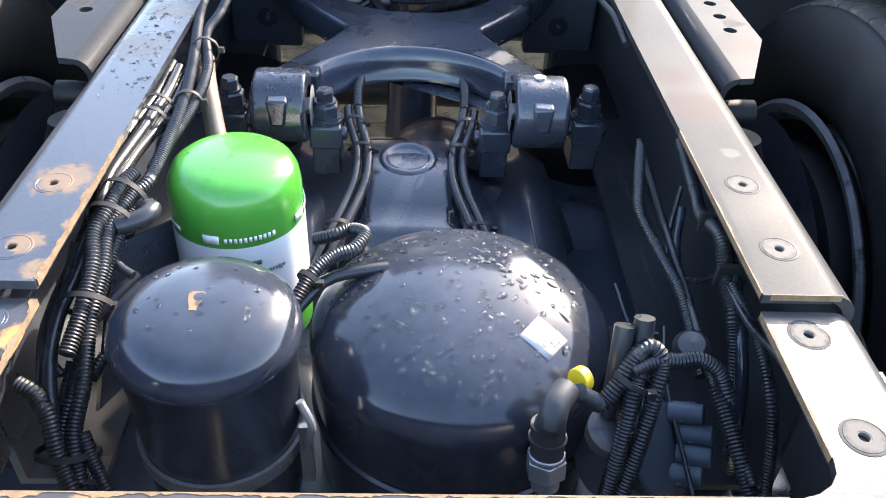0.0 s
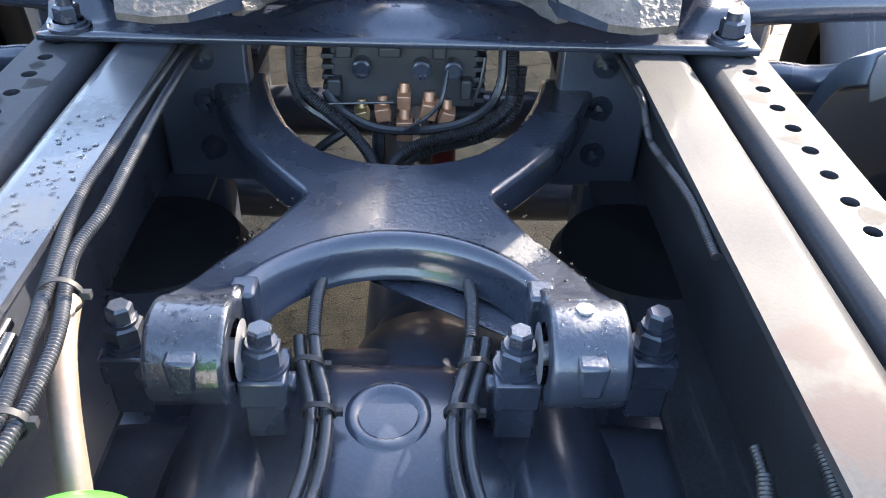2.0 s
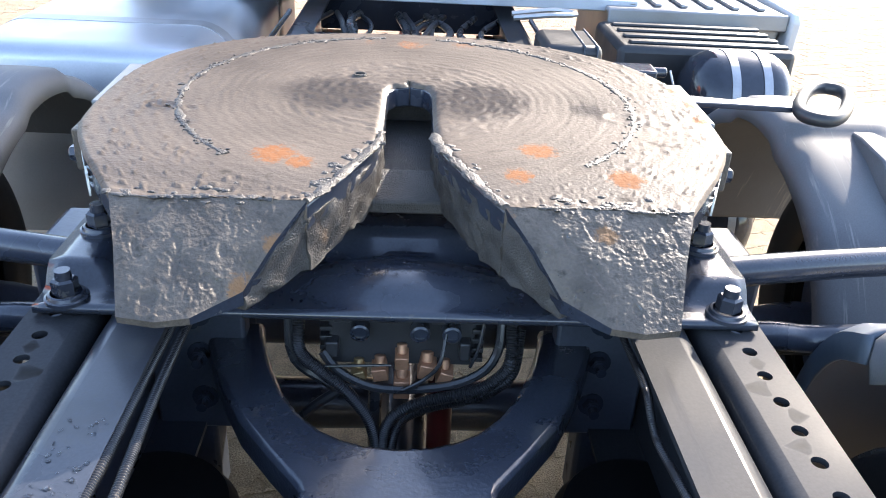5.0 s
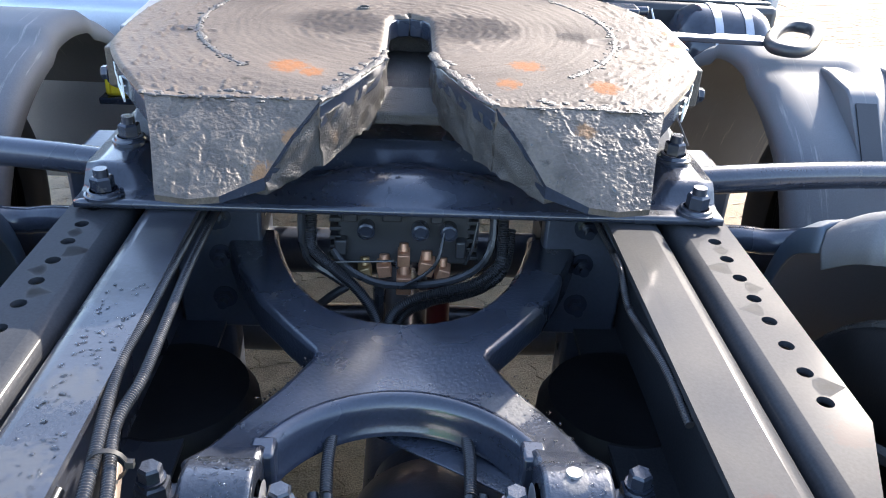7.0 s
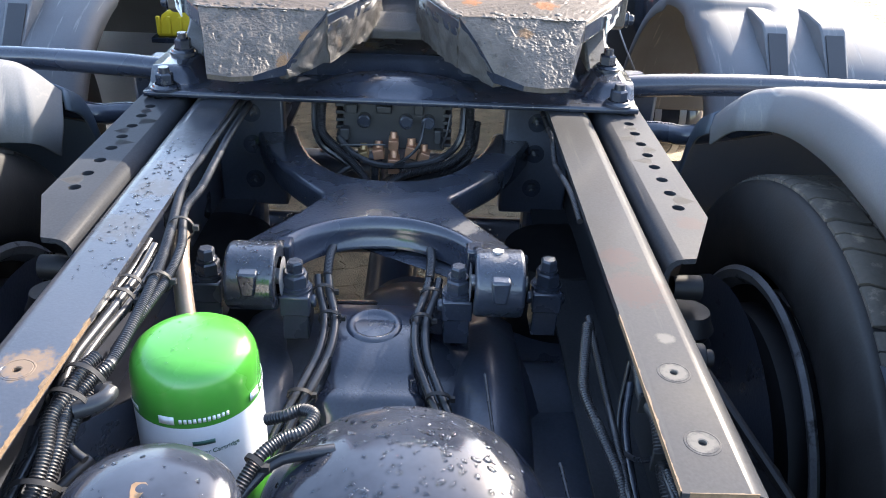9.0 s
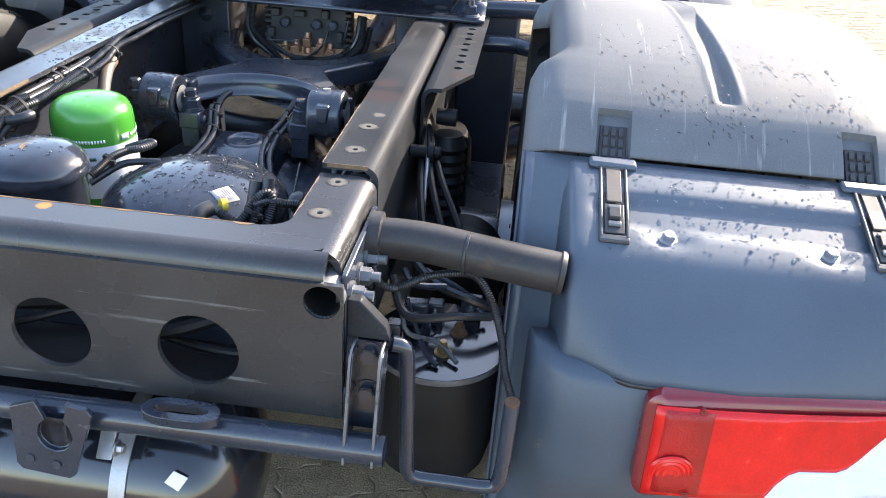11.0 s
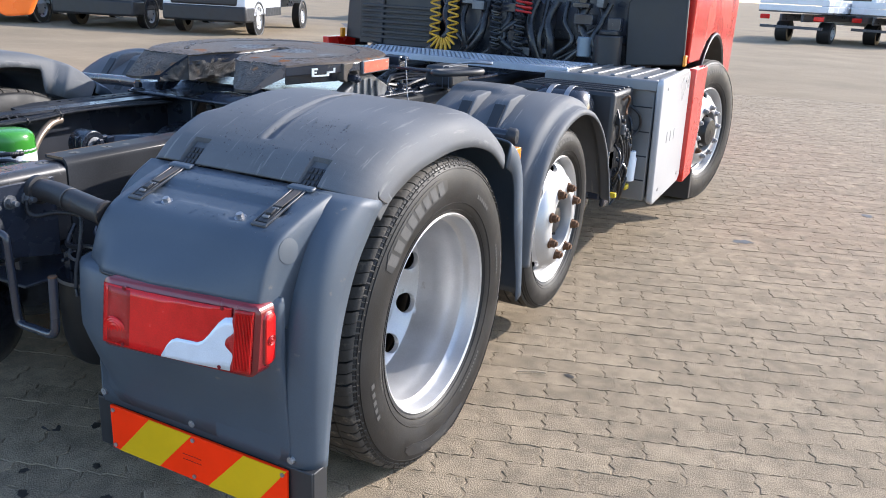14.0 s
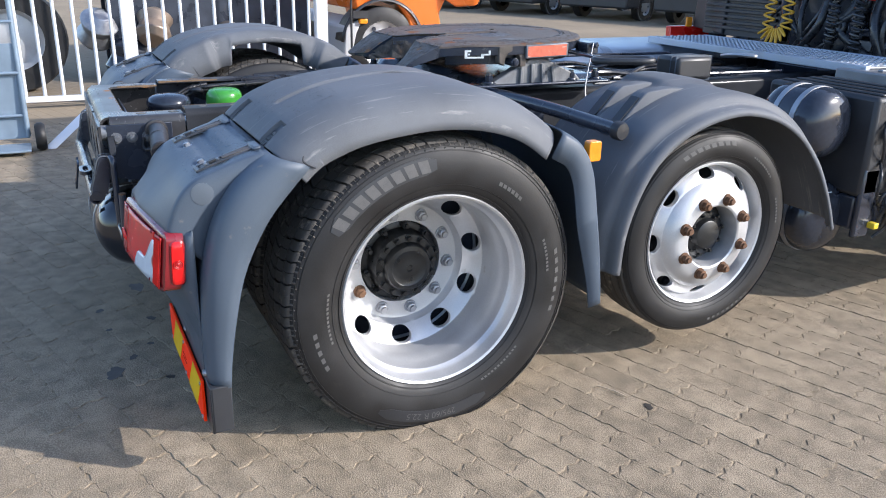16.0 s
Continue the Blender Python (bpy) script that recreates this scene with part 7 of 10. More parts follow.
valve_hose(((-0.028, 1.53, 0.60), (-0.024, 1.535, 0.652), (-0.012, 1.535, 0.687), (0.02, 1.535, 0.712), (0.062, 1.535, 0.726), (0.108, 1.535, 0.74), (0.139, 1.535, 0.764), (0.154, 1.54, 0.792), (0.155, 1.57, 0.85)), 0.0095)
valve_hose(((-0.018, 1.54, 0.60), (-0.003, 1.55, 0.665), (0.04, 1.55, 0.696), (0.095, 1.55, 0.712), (0.133, 1.55, 0.73), (0.161, 1.55, 0.766), (0.170, 1.58, 0.82)), 0.0095)
valve_hose(((-0.113, 1.56, 0.785), (-0.092, 1.55, 0.76), (-0.054, 1.55, 0.736), (-0.015, 1.55, 0.728), (0.039, 1.55, 0.731), (0.085, 1.55, 0.742), (0.122, 1.55, 0.767), (0.139, 1.56, 0.80), (0.142, 1.58, 0.85)), 0.0070)
valve_hose(((0.062, 1.56, 0.82), (0.054, 1.54, 0.782), (0.032, 1.54, 0.753), (0.002, 1.54, 0.734)), 0.0030)
valve_hose(((-0.12, 1.54, 0.773), (-0.07, 1.54, 0.7755), (-0.015, 1.54, 0.778)), 0.0020)
valve_hose(((0.115, 1.56, 0.84), (0.108, 1.55, 0.80), (0.098, 1.55, 0.77)), 0.0025)
valve_hose(((-0.160, 1.55, 0.655), (-0.142, 1.55, 0.678), (-0.117, 1.55, 0.703), (-0.085, 1.555, 0.724)), 0.0075)
valve_hose(((-0.038, 1.56, 0.60), (-0.038, 1.56, 0.66), (-0.038, 1.562, 0.725)), 0.0100)
bm = bmesh.new()
cyl(bm, (0.064, 1.62, 0.55), (0.061, 1.62, 0.70), 0.020, 18)
part("red_cylinder", bm, REDVALVE, block, "dark red cylinder")


# ---- tanks and filters at the rear of the frame ----
can = thing("spin_on_cartridge", (-0.192, 0.763, 0.62), "green and white spin-on oil separator cartridge, wet with rain", "filter cartridge")
C = (-0.192, 0.763, 0)
bm = bmesh.new()
lathe(bm, [(0.0735, 0.776), (0.0730, 0.80), (0.0725, 0.814), (0.0705, 0.827), (0.0655, 0.8375), (0.057, 0.8440), (0.044, 0.8480), (0.025, 0.8505), (0.0, 0.8515)], C, (0, 0, 1), 56)
part("green_cap", bm, GREEN, can, "glossy green painted cap", angle=60)
bm = bmesh.new()
lathe(bm, [(0.0745, 0.676), (0.0742, 0.72), (0.0738, 0.7765)], C, (0, 0, 1), 56)
label_ob = part("label_wrap", bm, WHITELABEL, can, "white paper label")
bm = bmesh.new()
lathe(bm, [(0.06, 0.60), (0.074, 0.62), (0.0750, 0.65), (0.0748, 0.677)], C, (0, 0, 1), 56)
part("green_base", bm, GREEN, can)


def on_can(a, z, r=0.0742):
    return Vector((C[0] + r * math.sin(radians(a)), C[1] - r * math.cos(radians(a)), z))


def curved_patch(a0, a1, z0, z1, r):
    bmx = bmesh.new()
    n = max(2, int((a1 - a0) / 4))
    loft(bmx, [[on_can(a0 + (a1 - a0) * i / n, z, r) for i in range(n + 1)] for z in (z0, z1)])
    return bmx


for a0, a1, z0, z1, m in ((-19, -5, 0.782, 0.793, WHITEINK), (-62, -44, 0.784, 0.790, WHITEINK), (66, 80, 0.782, 0.793, WHITEINK)) + tuple((a + 4.0 * k, a + 4.0 * k + 2.6, 0.784, 0.790, WHITEINK) for a in (-1, 84) for k in range(11)):
    part("printed_mark", curved_patch(a0, a1, z0, z1, 0.0744), m, label_ob, "", solid=0.0003)
part("printed_mark", curved_patch(8, 27, 0.752, 0.758, 0.0750), INK, label_ob, "", solid=0.0003)
part("printed_mark", curved_patch(2, 18, 0.727, 0.730, 0.0750), INK, label_ob, "", solid=0.0003)
bm = bmesh.new()
for word, a in (("Oil", -9), ("Separator", 9.5), ("Cartridge", 36)):
    cu = bpy.data.curves.new("print", "FONT")
    cu.body, cu.size, cu.align_x, cu.extrude = word, 0.0084, "CENTER", 0.0002
    tmp = bpy.data.objects.new("print", cu)
    me = bpy.data.meshes.new_from_object(tmp)
    bpy.data.objects.remove(tmp)
    for v in me.vertices:
        q = on_can(a + math.degrees(v.co.x / 0.0745), 0.7385 + v.co.y, 0.0750 + v.co.z)
        v.co = q
    bm.from_mesh(me)
    bpy.data.meshes.remove(me)
part("printed_words", bm, INK, label_ob, "small dark green print", kind="stuff")
drops("rain_bead_field", can, 22, lambda a, b: (lambda t, r: (Vector((C[0] + r * math.cos(t), C[1] + r * math.sin(t), 0.8518 - 0.0078 * (r / 0.057) ** 2.6)), (0.5 * r / 0.06 * math.cos(t), 0.5 * r / 0.06 * math.sin(t), 1)))(a * 6.283, 0.06 * b ** 0.5), 21, 0.001, 0.003)

pot = thing("black_canister", (-0.178, 0.539, 0.55), "glossy black round canister with chipped paint, wet", "canister")
P = (-0.178, 0.539, 0)
bm = bmesh.new()
lathe(bm, [(0.0, 0.58), (0.072, 0.585), (0.076, 0.62), (0.0775, 0.70), (0.0800, 0.790), (0.0835, 0.794), (0.0855, 0.799), (0.0855, 0.806), (0.0825, 0.817), (0.0735, 0.828), (0.058, 0.8355), (0.035, 0.840), (0.0, 0.842)], P, (0, 0, 1), 60)
pot_body = part("shell", bm, TANK, pot, angle=50)
bm = bmesh.new()
lathe(bm, [(0.0775, 0.665), (0.0815, 0.665), (0.0815, 0.682), (0.0775, 0.682)], P, (0, 0, 1), 48)
box(bm, -0.097, -0.085, 0.497, 0.503, 0.640, 0.720)
part("clamp_band", bm, WORN, pot, "worn steel clamp band")
bm = bmesh.new()
tube(bm, [(-0.092, 0.497, 0.69), (-0.086, 0.490, 0.715), (-0.082, 0.486, 0.738), (-0.092, 0.492, 0.762)], 0.004, 8, 0.006)
part("handle_wire", bm, STEEL, pot)
bm = bmesh.new()
cyl(bm, (-0.168, 0.46, 0.625), (-0.165, 0.415, 0.640), 0.022, 20)
cyl(bm, (-0.165, 0.418, 0.639), (-0.164, 0.400, 0.644), 0.017, 20)
part("outlet", bm, BRASS, pot, "brass-grey outlet stub", 0.002)
bm = bmesh.new()
prism(bm, [(-0.181 + 0.006 * math.cos(a) * (1 + 0.4 * math.sin(3 * a)), 0.534 + 0.017 * math.sin(a) * (1 + 0.3 * math.cos(2 * a)), 0.8405) for a in [2 * math.pi * i / 14 for i in range(14)]], (0, 0, 0.0012))
part("paint_chip", bm, CHIP, pot_body, "bare ochre patch where paint has chipped")
drops("rain_bead_field", pot, 26, lambda a, b: (lambda t, r: (Vector((P[0] + r * math.cos(t), P[1] + r * math.sin(t), 0.8415 - 0.006 * (r / 0.058) ** 2.4)), (0, 0, 1)))(a * 6.283, 0.058 * b ** 0.5), 22, 0.0018, 0.0045)

tank = thing("air_reservoir", (0.056, 0.575, 0.3), "glossy black domed air reservoir covered in rain drops", "air tank")
TC, TR, TH, TZ = (0.057, 0.622, 0), 0.156, 0.067, 0.727
bm = bmesh.new()
prof = [(TR * math.sin(a), TZ + TH * math.cos(a)) for a in [radians(90 - 90 * i / 16) for i in range(17)]]
lathe(bm, [(0.0, 0.34), (0.10, 0.35), (TR - 0.003, 0.42), (TR - 0.003, 0.640), (TR + 0.0025, 0.641), (TR + 0.0025, 0.650), (TR - 0.001, 0.652)] + [(r, z) for r, z in prof], TC, (0, 0, 1), 72)
dome = part("shell", bm, TANK, tank, angle=50)


def dome_at(x, y, off=0.0):
    dx, dy = x - TC[0], y - TC[1]
    r2 = min((dx * dx + dy * dy) / TR ** 2, 0.98)
    n = Vector((dx / TR ** 2, dy / TR ** 2, math.sqrt(1 - r2) / TH)).normalized()
    return Vector((x, y, TZ + TH * math.sqrt(1 - r2))) + n * off, n


drops("rain_drop_field", tank, 300, lambda a, b: dome_at(TC[0] + TR * 0.86 * math.sqrt(b) * math.cos(a * 6.283), TC[1] + TR * 0.86 * math.sqrt(b) * math.sin(a * 6.283), 0.0002), 31, 0.0018, 0.0055)
bm = bmesh.new()
u = Vector((0.7, -0.55, 0)).normalized()
rows = []
for i in range(5):
    row = []
    for j in range(5):
        q = Vector((0.131, 0.560, 0)) + u * ((i - 2) * 0.0085) + Vector((-u.y, u.x, 0)) * ((j - 2) * 0.0085)
        row.append(dome_at(q.x, q.y, 0.0008)[0])
    rows.append(row)
loft(bm, rows)
stick = part("paper_sticker", bm, GREYPAPER, tank, "white square paper sticker with fine print", solid=0.0004)
bm = bmesh.new()
for k in range(7):
    for a, b in ((-0.012, 0.004), (0.006, 0.014)) if k > 2 else ((-0.002, 0.012),):
        o = -0.012 + k * 0.004
        pts = []
        for t in (a, b):
            for d in (0, 0.0012):
                q = Vector((0.131, 0.560, 0)) + u * t + Vector((-u.y, u.x, 0)) * (o + d)
                pts.append(dome_at(q.x, q.y, 0.0014)[0])
        bm.faces.new([bm.verts.new(pts[i]) for i in (0, 1, 3, 2)])
part("print_lines", bm, PLASTIC_DARK, stick, "rows of unreadable print", kind="stuff")

# sensor elbow with conduit beside the tank
elbow = thing("sensor_elbow", (0.127, 0.46, 0.7011), "black elbow connector with silver nut and yellow clip", "connector")
bm = bmesh.new()
cyl(bm, (0.130, 0.455, 0.6941), (0.129, 0.458, 0.7095), 0.013, 20)
cyl(bm, (0.129, 0.458, 0.7095), (0.128, 0.461, 0.7291), 0.019, 6)
cyl(bm, (0.128, 0.461, 0.7291), (0.128, 0.462, 0.7333), 0.017, 20)
part("hex_nut", bm, STEEL, elbow, "silver hex nut", 0.001)
bm = bmesh.new()
cyl(bm, (0.128, 0.462, 0.7333), (0.126, 0.468, 0.7655), 0.0155, 20)
cyl(bm, (0.127, 0.465, 0.7487), (0.127, 0.4655, 0.7515), 0.0175, 20)
tube(bm, [(0.126, 0.468, 0.7641), (0.125, 0.454, 0.7837), (0.128, 0.464, 0.7935), (0.140, 0.48, 0.7956)], 0.0125, 14, 0.006)
part("elbow_body", bm, PLASTIC_DARK, elbow, "", 0.001)
bm = bmesh.new()
cyl(bm, (0.150, 0.49, 0.7949), (0.158, 0.496, 0.7935), 0.0115, 18)
part("yellow_clip", bm, YELLOW, elbow, "bright yellow clip", 0.001)


def loom(name, label, runs, parent_at, ties=()):
    """A loom: hoses and corrugated conduits, with the cable ties that hold them."""
    t = thing(name, parent_at, label, "cable loom")
    for pts, r, ridged in runs:
        bmx = bmesh.new()
        tube(bmx, pts, r, 9 if ridged else 10, 0.012, 0.13 if ridged else 0)
        part("conduit" if ridged else "hose", bmx, CONDUIT if ridged else HOSE, t)
    for p, d, r in ties:
        bmx = bmesh.new()
        lathe(bmx, [(r, -0.0028), (r + 0.0014, -0.0028), (r + 0.0014, 0.0028), (r, 0.0028), (r, -0.0028)], p, d, 18)
        uu, vv, dd = frame_of(d)
        c = Vector(p) + uu * (r + 0.003)
        box(bmx, c.x - 0.004, c.x + 0.004, c.y - 0.003, c.y + 0.003, c.z - 0.003, c.z + 0.004)
        part("cable_tie", bmx, TIE, t)
    return t


loom("tank_loom", "black corrugated conduits tied beside the air reservoir", (
    (((0.150, 0.478, 0.794), (0.165, 0.484, 0.778), (0.176, 0.488, 0.770), (0.190, 0.497, 0.785), (0.203, 0.510, 0.806), (0.218, 0.516, 0.812), (0.228, 0.508, 0.800), (0.222, 0.490, 0.770), (0.212, 0.470, 0.73), (0.20, 0.45, 0.69)), 0.0085, True),
    (((0.232, 0.505, 0.79), (0.218, 0.512, 0.800), (0.206, 0.500, 0.790), (0.200, 0.482, 0.755), (0.192, 0.462, 0.71), (0.186, 0.45, 0.67)), 0.0085, True),
    (((0.200, 0.500, 0.797), (0.222, 0.508, 0.803), (0.245, 0.512, 0.800), (0.266, 0.516, 0.798), (0.285, 0.512, 0.785), (0.295, 0.50, 0.765)), 0.0075, True),
    (((0.190, 0.500, 0.74), (0.192, 0.515, 0.79), (0.195, 0.53, 0.825)), 0.0095, False),
    (((0.210, 0.505, 0.74), (0.212, 0.52, 0.79), (0.213, 0.535, 0.83)), 0.0095, False)), (0.2, 0.5, 0.65),
    (((0.203, 0.498, 0.788), (0.4, 0.3, 0.8), 0.017),))
loom("filter_loom", "ribbed conduit looped between cartridge and tank", (
    (((-0.115, 0.60, 0.770), (-0.095, 0.635, 0.790), (-0.075, 0.655, 0.797), (-0.055, 0.665, 0.800), (-0.045, 0.690, 0.800), (-0.06, 0.705, 0.795), (-0.08, 0.700, 0.79), (-0.10, 0.705, 0.78)), 0.0075, True),
    (((-0.12, 0.60, 0.755), (-0.085, 0.64, 0.775), (-0.05, 0.65, 0.782), (-0.02, 0.66, 0.78)), 0.0065, False),
    (((-0.26, 0.58, 0.73), (-0.23, 0.60, 0.765), (-0.19, 0.62, 0.775), (-0.15, 0.62, 0.772)), 0.007, False)), (-0.09, 0.65, 0.7),
    (((-0.098, 0.630, 0.787), (0.5, 0.8, 0.3), 0.011),))
cap = thing("teal_cap", (-0.062, 0.635, 0.74), "small pale green plastic cap beside the reservoir", "cap")
bm = bmesh.new()
cyl(bm, (-0.064, 0.635, 0.735), (-0.068, 0.628, 0.760), 0.0125, 16, 0.010)
part("plug", bm, TEAL, cap, "", 0.002)

frame_runs = []
frame_runs.append((((-0.306, 1.56, 0.852), (-0.304, 1.38, 0.860), (-0.302, 1.24, 0.864), (-0.302, 1.139, 0.865), (-0.281, 0.995, 0.861), (-0.267, 0.884, 0.858), (-0.264, 0.798, 0.853), (-0.266, 0.716, 0.847), (-0.28, 0.686, 0.842), (-0.29, 0.646, 0.833), (-0.287, 0.603, 0.815), (-0.288, 0.556, 0.793), (-0.283, 0.505, 0.766), (-0.287, 0.472, 0.737), (-0.282, 0.449, 0.704)), 0.0074, True))
frame_runs.append((((-0.290, 1.56, 0.846), (-0.286, 1.38, 0.854), (-0.278, 1.24, 0.860), (-0.274, 1.132, 0.861), (-0.279, 1.056, 0.859), (-0.257, 0.958, 0.856), (-0.254, 0.88, 0.853), (-0.26, 0.817, 0.85), (-0.266, 0.776, 0.847), (-0.27, 0.736, 0.844)), 0.0068, True))
frame_runs.append((((-0.281, 0.714, 0.854), (-0.288, 0.692, 0.852), (-0.294, 0.658, 0.844), (-0.299, 0.631, 0.837), (-0.294, 0.601, 0.823), (-0.294, 0.563, 0.805), (-0.299, 0.521, 0.786)), 0.0082, True))
frame_runs.append((((-0.272, 0.721, 0.836), (-0.28, 0.684, 0.829), (-0.285, 0.646, 0.819), (-0.288, 0.621, 0.807), (-0.291, 0.594, 0.795), (-0.294, 0.546, 0.774), (-0.297, 0.506, 0.75), (-0.302, 0.48, 0.727), (-0.297, 0.456, 0.694)), 0.0070, True))
frame_runs.append((((-0.322, 0.637, 0.821), (-0.321, 0.588, 0.799), (-0.321, 0.547, 0.78), (-0.317, 0.527, 0.771), (-0.306, 0.517, 0.765)), 0.0045, True))
frame_runs.append((((-0.334, 0.495, 0.776), (-0.319, 0.489, 0.771), (-0.307, 0.477, 0.761), (-0.3, 0.463, 0.745), (-0.294, 0.45, 0.726), (-0.283, 0.435, 0.71)), 0.0080, True))
frame_runs.append((((-0.28, 0.474, 0.738), (-0.271, 0.46, 0.718), (-0.257, 0.442, 0.7)), 0.0068, True))
frame_runs.append((((-0.302, 0.533, 0.765), (-0.304, 0.496, 0.739), (-0.3, 0.473, 0.713), (-0.289, 0.45, 0.688)), 0.0065, True))
frame_runs.append((((-0.292, 0.956, 0.856), (-0.291, 0.891, 0.854), (-0.297, 0.826, 0.851), (-0.305, 0.77, 0.847), (-0.311, 0.715, 0.843), (-0.306, 0.661, 0.831), (-0.309, 0.618, 0.816), (-0.32, 0.565, 0.791), (-0.317, 0.52, 0.771), (-0.307, 0.478, 0.737)), 0.0066, False))
frame_runs.append((((-0.307, 0.98, 0.85), (-0.307, 0.902, 0.848), (-0.314, 0.845, 0.845), (-0.321, 0.785, 0.841), (-0.323, 0.733, 0.838), (-0.317, 0.669, 0.825), (-0.322, 0.62, 0.807), (-0.331, 0.561, 0.781), (-0.325, 0.514, 0.756)), 0.0066, False))
frame_runs.append((((-0.285, 0.958, 0.847), (-0.284, 0.886, 0.845), (-0.289, 0.833, 0.842), (-0.3, 0.777, 0.838), (-0.305, 0.718, 0.834), (-0.304, 0.665, 0.822), (-0.306, 0.623, 0.805)), 0.0066, False))
frame_runs.append((((-0.263, 0.625, 0.793), (-0.274, 0.611, 0.787), (-0.291, 0.588, 0.777), (-0.299, 0.576, 0.773)), 0.0060, False))
frame_runs.append((((-0.273, 0.537, 0.77), (-0.278, 0.527, 0.765), (-0.283, 0.518, 0.758)), 0.0062, True))
frame_runs.append((((-0.264, 0.614, 0.801), (-0.283, 0.626, 0.807), (-0.292, 0.646, 0.815)), 0.0045, False))
loom("frame_loom", "bundle of black conduits and smooth hoses tied along the frame rail", frame_runs, (-0.3, 0.8, 0.7),
    (((-0.270, 1.005, 0.858), (-0.1, 1, 0), 0.017), ((-0.262, 0.872, 0.852), (-0.1, 1, 0.05), 0.015), ((-0.294, 0.862, 0.850), (0.1, 1, 0.05), 0.017), ((-0.296, 0.835, 0.848), (0.1, 1, 0.1), 0.017), ((-0.286, 0.692, 0.838), (0.3, 1, 0.15), 0.024), ((-0.292, 0.660, 0.832), (0.2, 1, 0.2), 0.024), ((-0.296, 0.575, 0.796), (0, 1, 0.4), 0.024), ((-0.296, 0.466, 0.722), (0, 0.5, 0.8), 0.024)))
plug = thing("elbow_plug", (-0.27, 0.66, 0.82), "black rubber elbow connector on the loom", "connector")
bm = bmesh.new()
tube(bm, [(-0.284, 0.652, 0.832), (-0.270, 0.657, 0.834), (-0.259, 0.664, 0.836), (-0.256, 0.676, 0.836), (-0.268, 0.684, 0.832)], 0.0095, 12, 0.006)
part("boot", bm, HOSE, plug)
hose = thing("coolant_pipe", (-0.23, 0.88, 0.7), "bare brown-grey pipe rising to the frame loom", "pipe")
bm = bmesh.new()
tube(bm, [(-0.276, 1.02, 0.838), (-0.266, 0.975, 0.832), (-0.251, 0.925, 0.808), (-0.236, 0.88, 0.768), (-0.225, 0.84, 0.70), (-0.22, 0.82, 0.62)], 0.0125, 16, 0.012)
part("pipe", bm, STRUT, hose)
for s in (1, -1):
    pr_pts = [(s * 0.079, 1.092, 0.735), (s * 0.074, 1.065, 0.722), (s * 0.061, 1.02, 0.705), (s * 0.062, 0.96, 0.690), (s * 0.080, 0.90, 0.672), (s * 0.105, 0.84, 0.645), (s * 0.13, 0.78, 0.60)]
    loom("axle_hoses", "pair of smooth black air hoses tied over the axle", (
        (pr_pts, 0.0066, False), ([(x + s * 0.016, y + 0.004, z - 0.003) for x, y, z in pr_pts], 0.0066, False),
        ([(s * 0.080, 1.19, 0.74), (s * 0.082, 1.14, 0.742), (s * 0.080, 1.09, 0.736)], 0.0075, True)), (s * 0.08, 1.0, 0.66),
        (((s * 0.083, 1.065, 0.722), (0, 1, 0.3), 0.016), ((s * 0.069, 1.02, 0.704), (0, 1, 0.3), 0.0165), ((s * 0.096, 0.885, 0.666), (0, 1, 0.4), 0.0165)))
loom("rail_wiring", "thin conduits and wires along the inner rail web", (
    (((0.300, 1.56, 0.850), (0.298, 1.45, 0.858), (0.297, 1.387, 0.862), (0.296, 1.345, 0.848), (0.296, 1.31, 0.842), (0.297, 1.24, 0.852), (0.299, 1.16, 0.860), (0.302, 1.08, 0.852)), 0.0052, True),
    (((0.282, 0.86, 0.815), (0.270, 0.80, 0.80), (0.266, 0.76, 0.785), (0.280, 0.70, 0.77), (0.288, 0.64, 0.765), (0.29, 0.55, 0.74)), 0.007, True),
    (((0.292, 0.90, 0.80), (0.294, 0.75, 0.775), (0.293, 0.62, 0.765), (0.292, 0.52, 0.752), (0.305, 0.43, 0.73)), 0.005, True),
    (((0.27, 0.62, 0.74), (0.262, 0.56, 0.72), (0.27, 0.45, 0.68)), 0.0025, False),
    (((0.235, 0.70, 0.73), (0.245, 0.64, 0.715), (0.27, 0.63, 0.72)), 0.0025, False),
    (((0.285, 0.51, 0.77), (0.296, 0.47, 0.745), (0.305, 0.43, 0.72), (0.31, 0.40, 0.70)), 0.008, True)), (0.28, 0.8, 0.7))
knob = thing("pressure_sensor", (0.262, 0.53, 0.76), "dull black round pressure sensor", "sensor")
bm = bmesh.new()
lathe(bm, [(0.010, -0.03), (0.010, -0.012), (0.0165, -0.008), (0.0175, 0.004), (0.012, 0.013), (0.0, 0.016)], (0.262, 0.532, 0.795), (-0.3, -0.4, 1), 24)
part("cap", bm, PLASTIC_DARK, knob)
sol = thing("solenoid_valve", (0.205, 0.44, 0.60), "grey-black finned solenoid valve with four nozzles", "valve")
bm = bmesh.new()
lathe(bm, [(0.0, -0.05), (0.044, -0.05), (0.050, -0.02), (0.050, 0.004), (0.046, 0.006), (0.046, 0.016), (0.050, 0.018), (0.050, 0.026), (0.040, 0.032), (0.0, 0.034)], (0.236, 0.516, 0.668), (0.62, -0.42, 0.66), 28)
vb = part("valve_body", bm, PLASTIC, sol, "", 0.002)
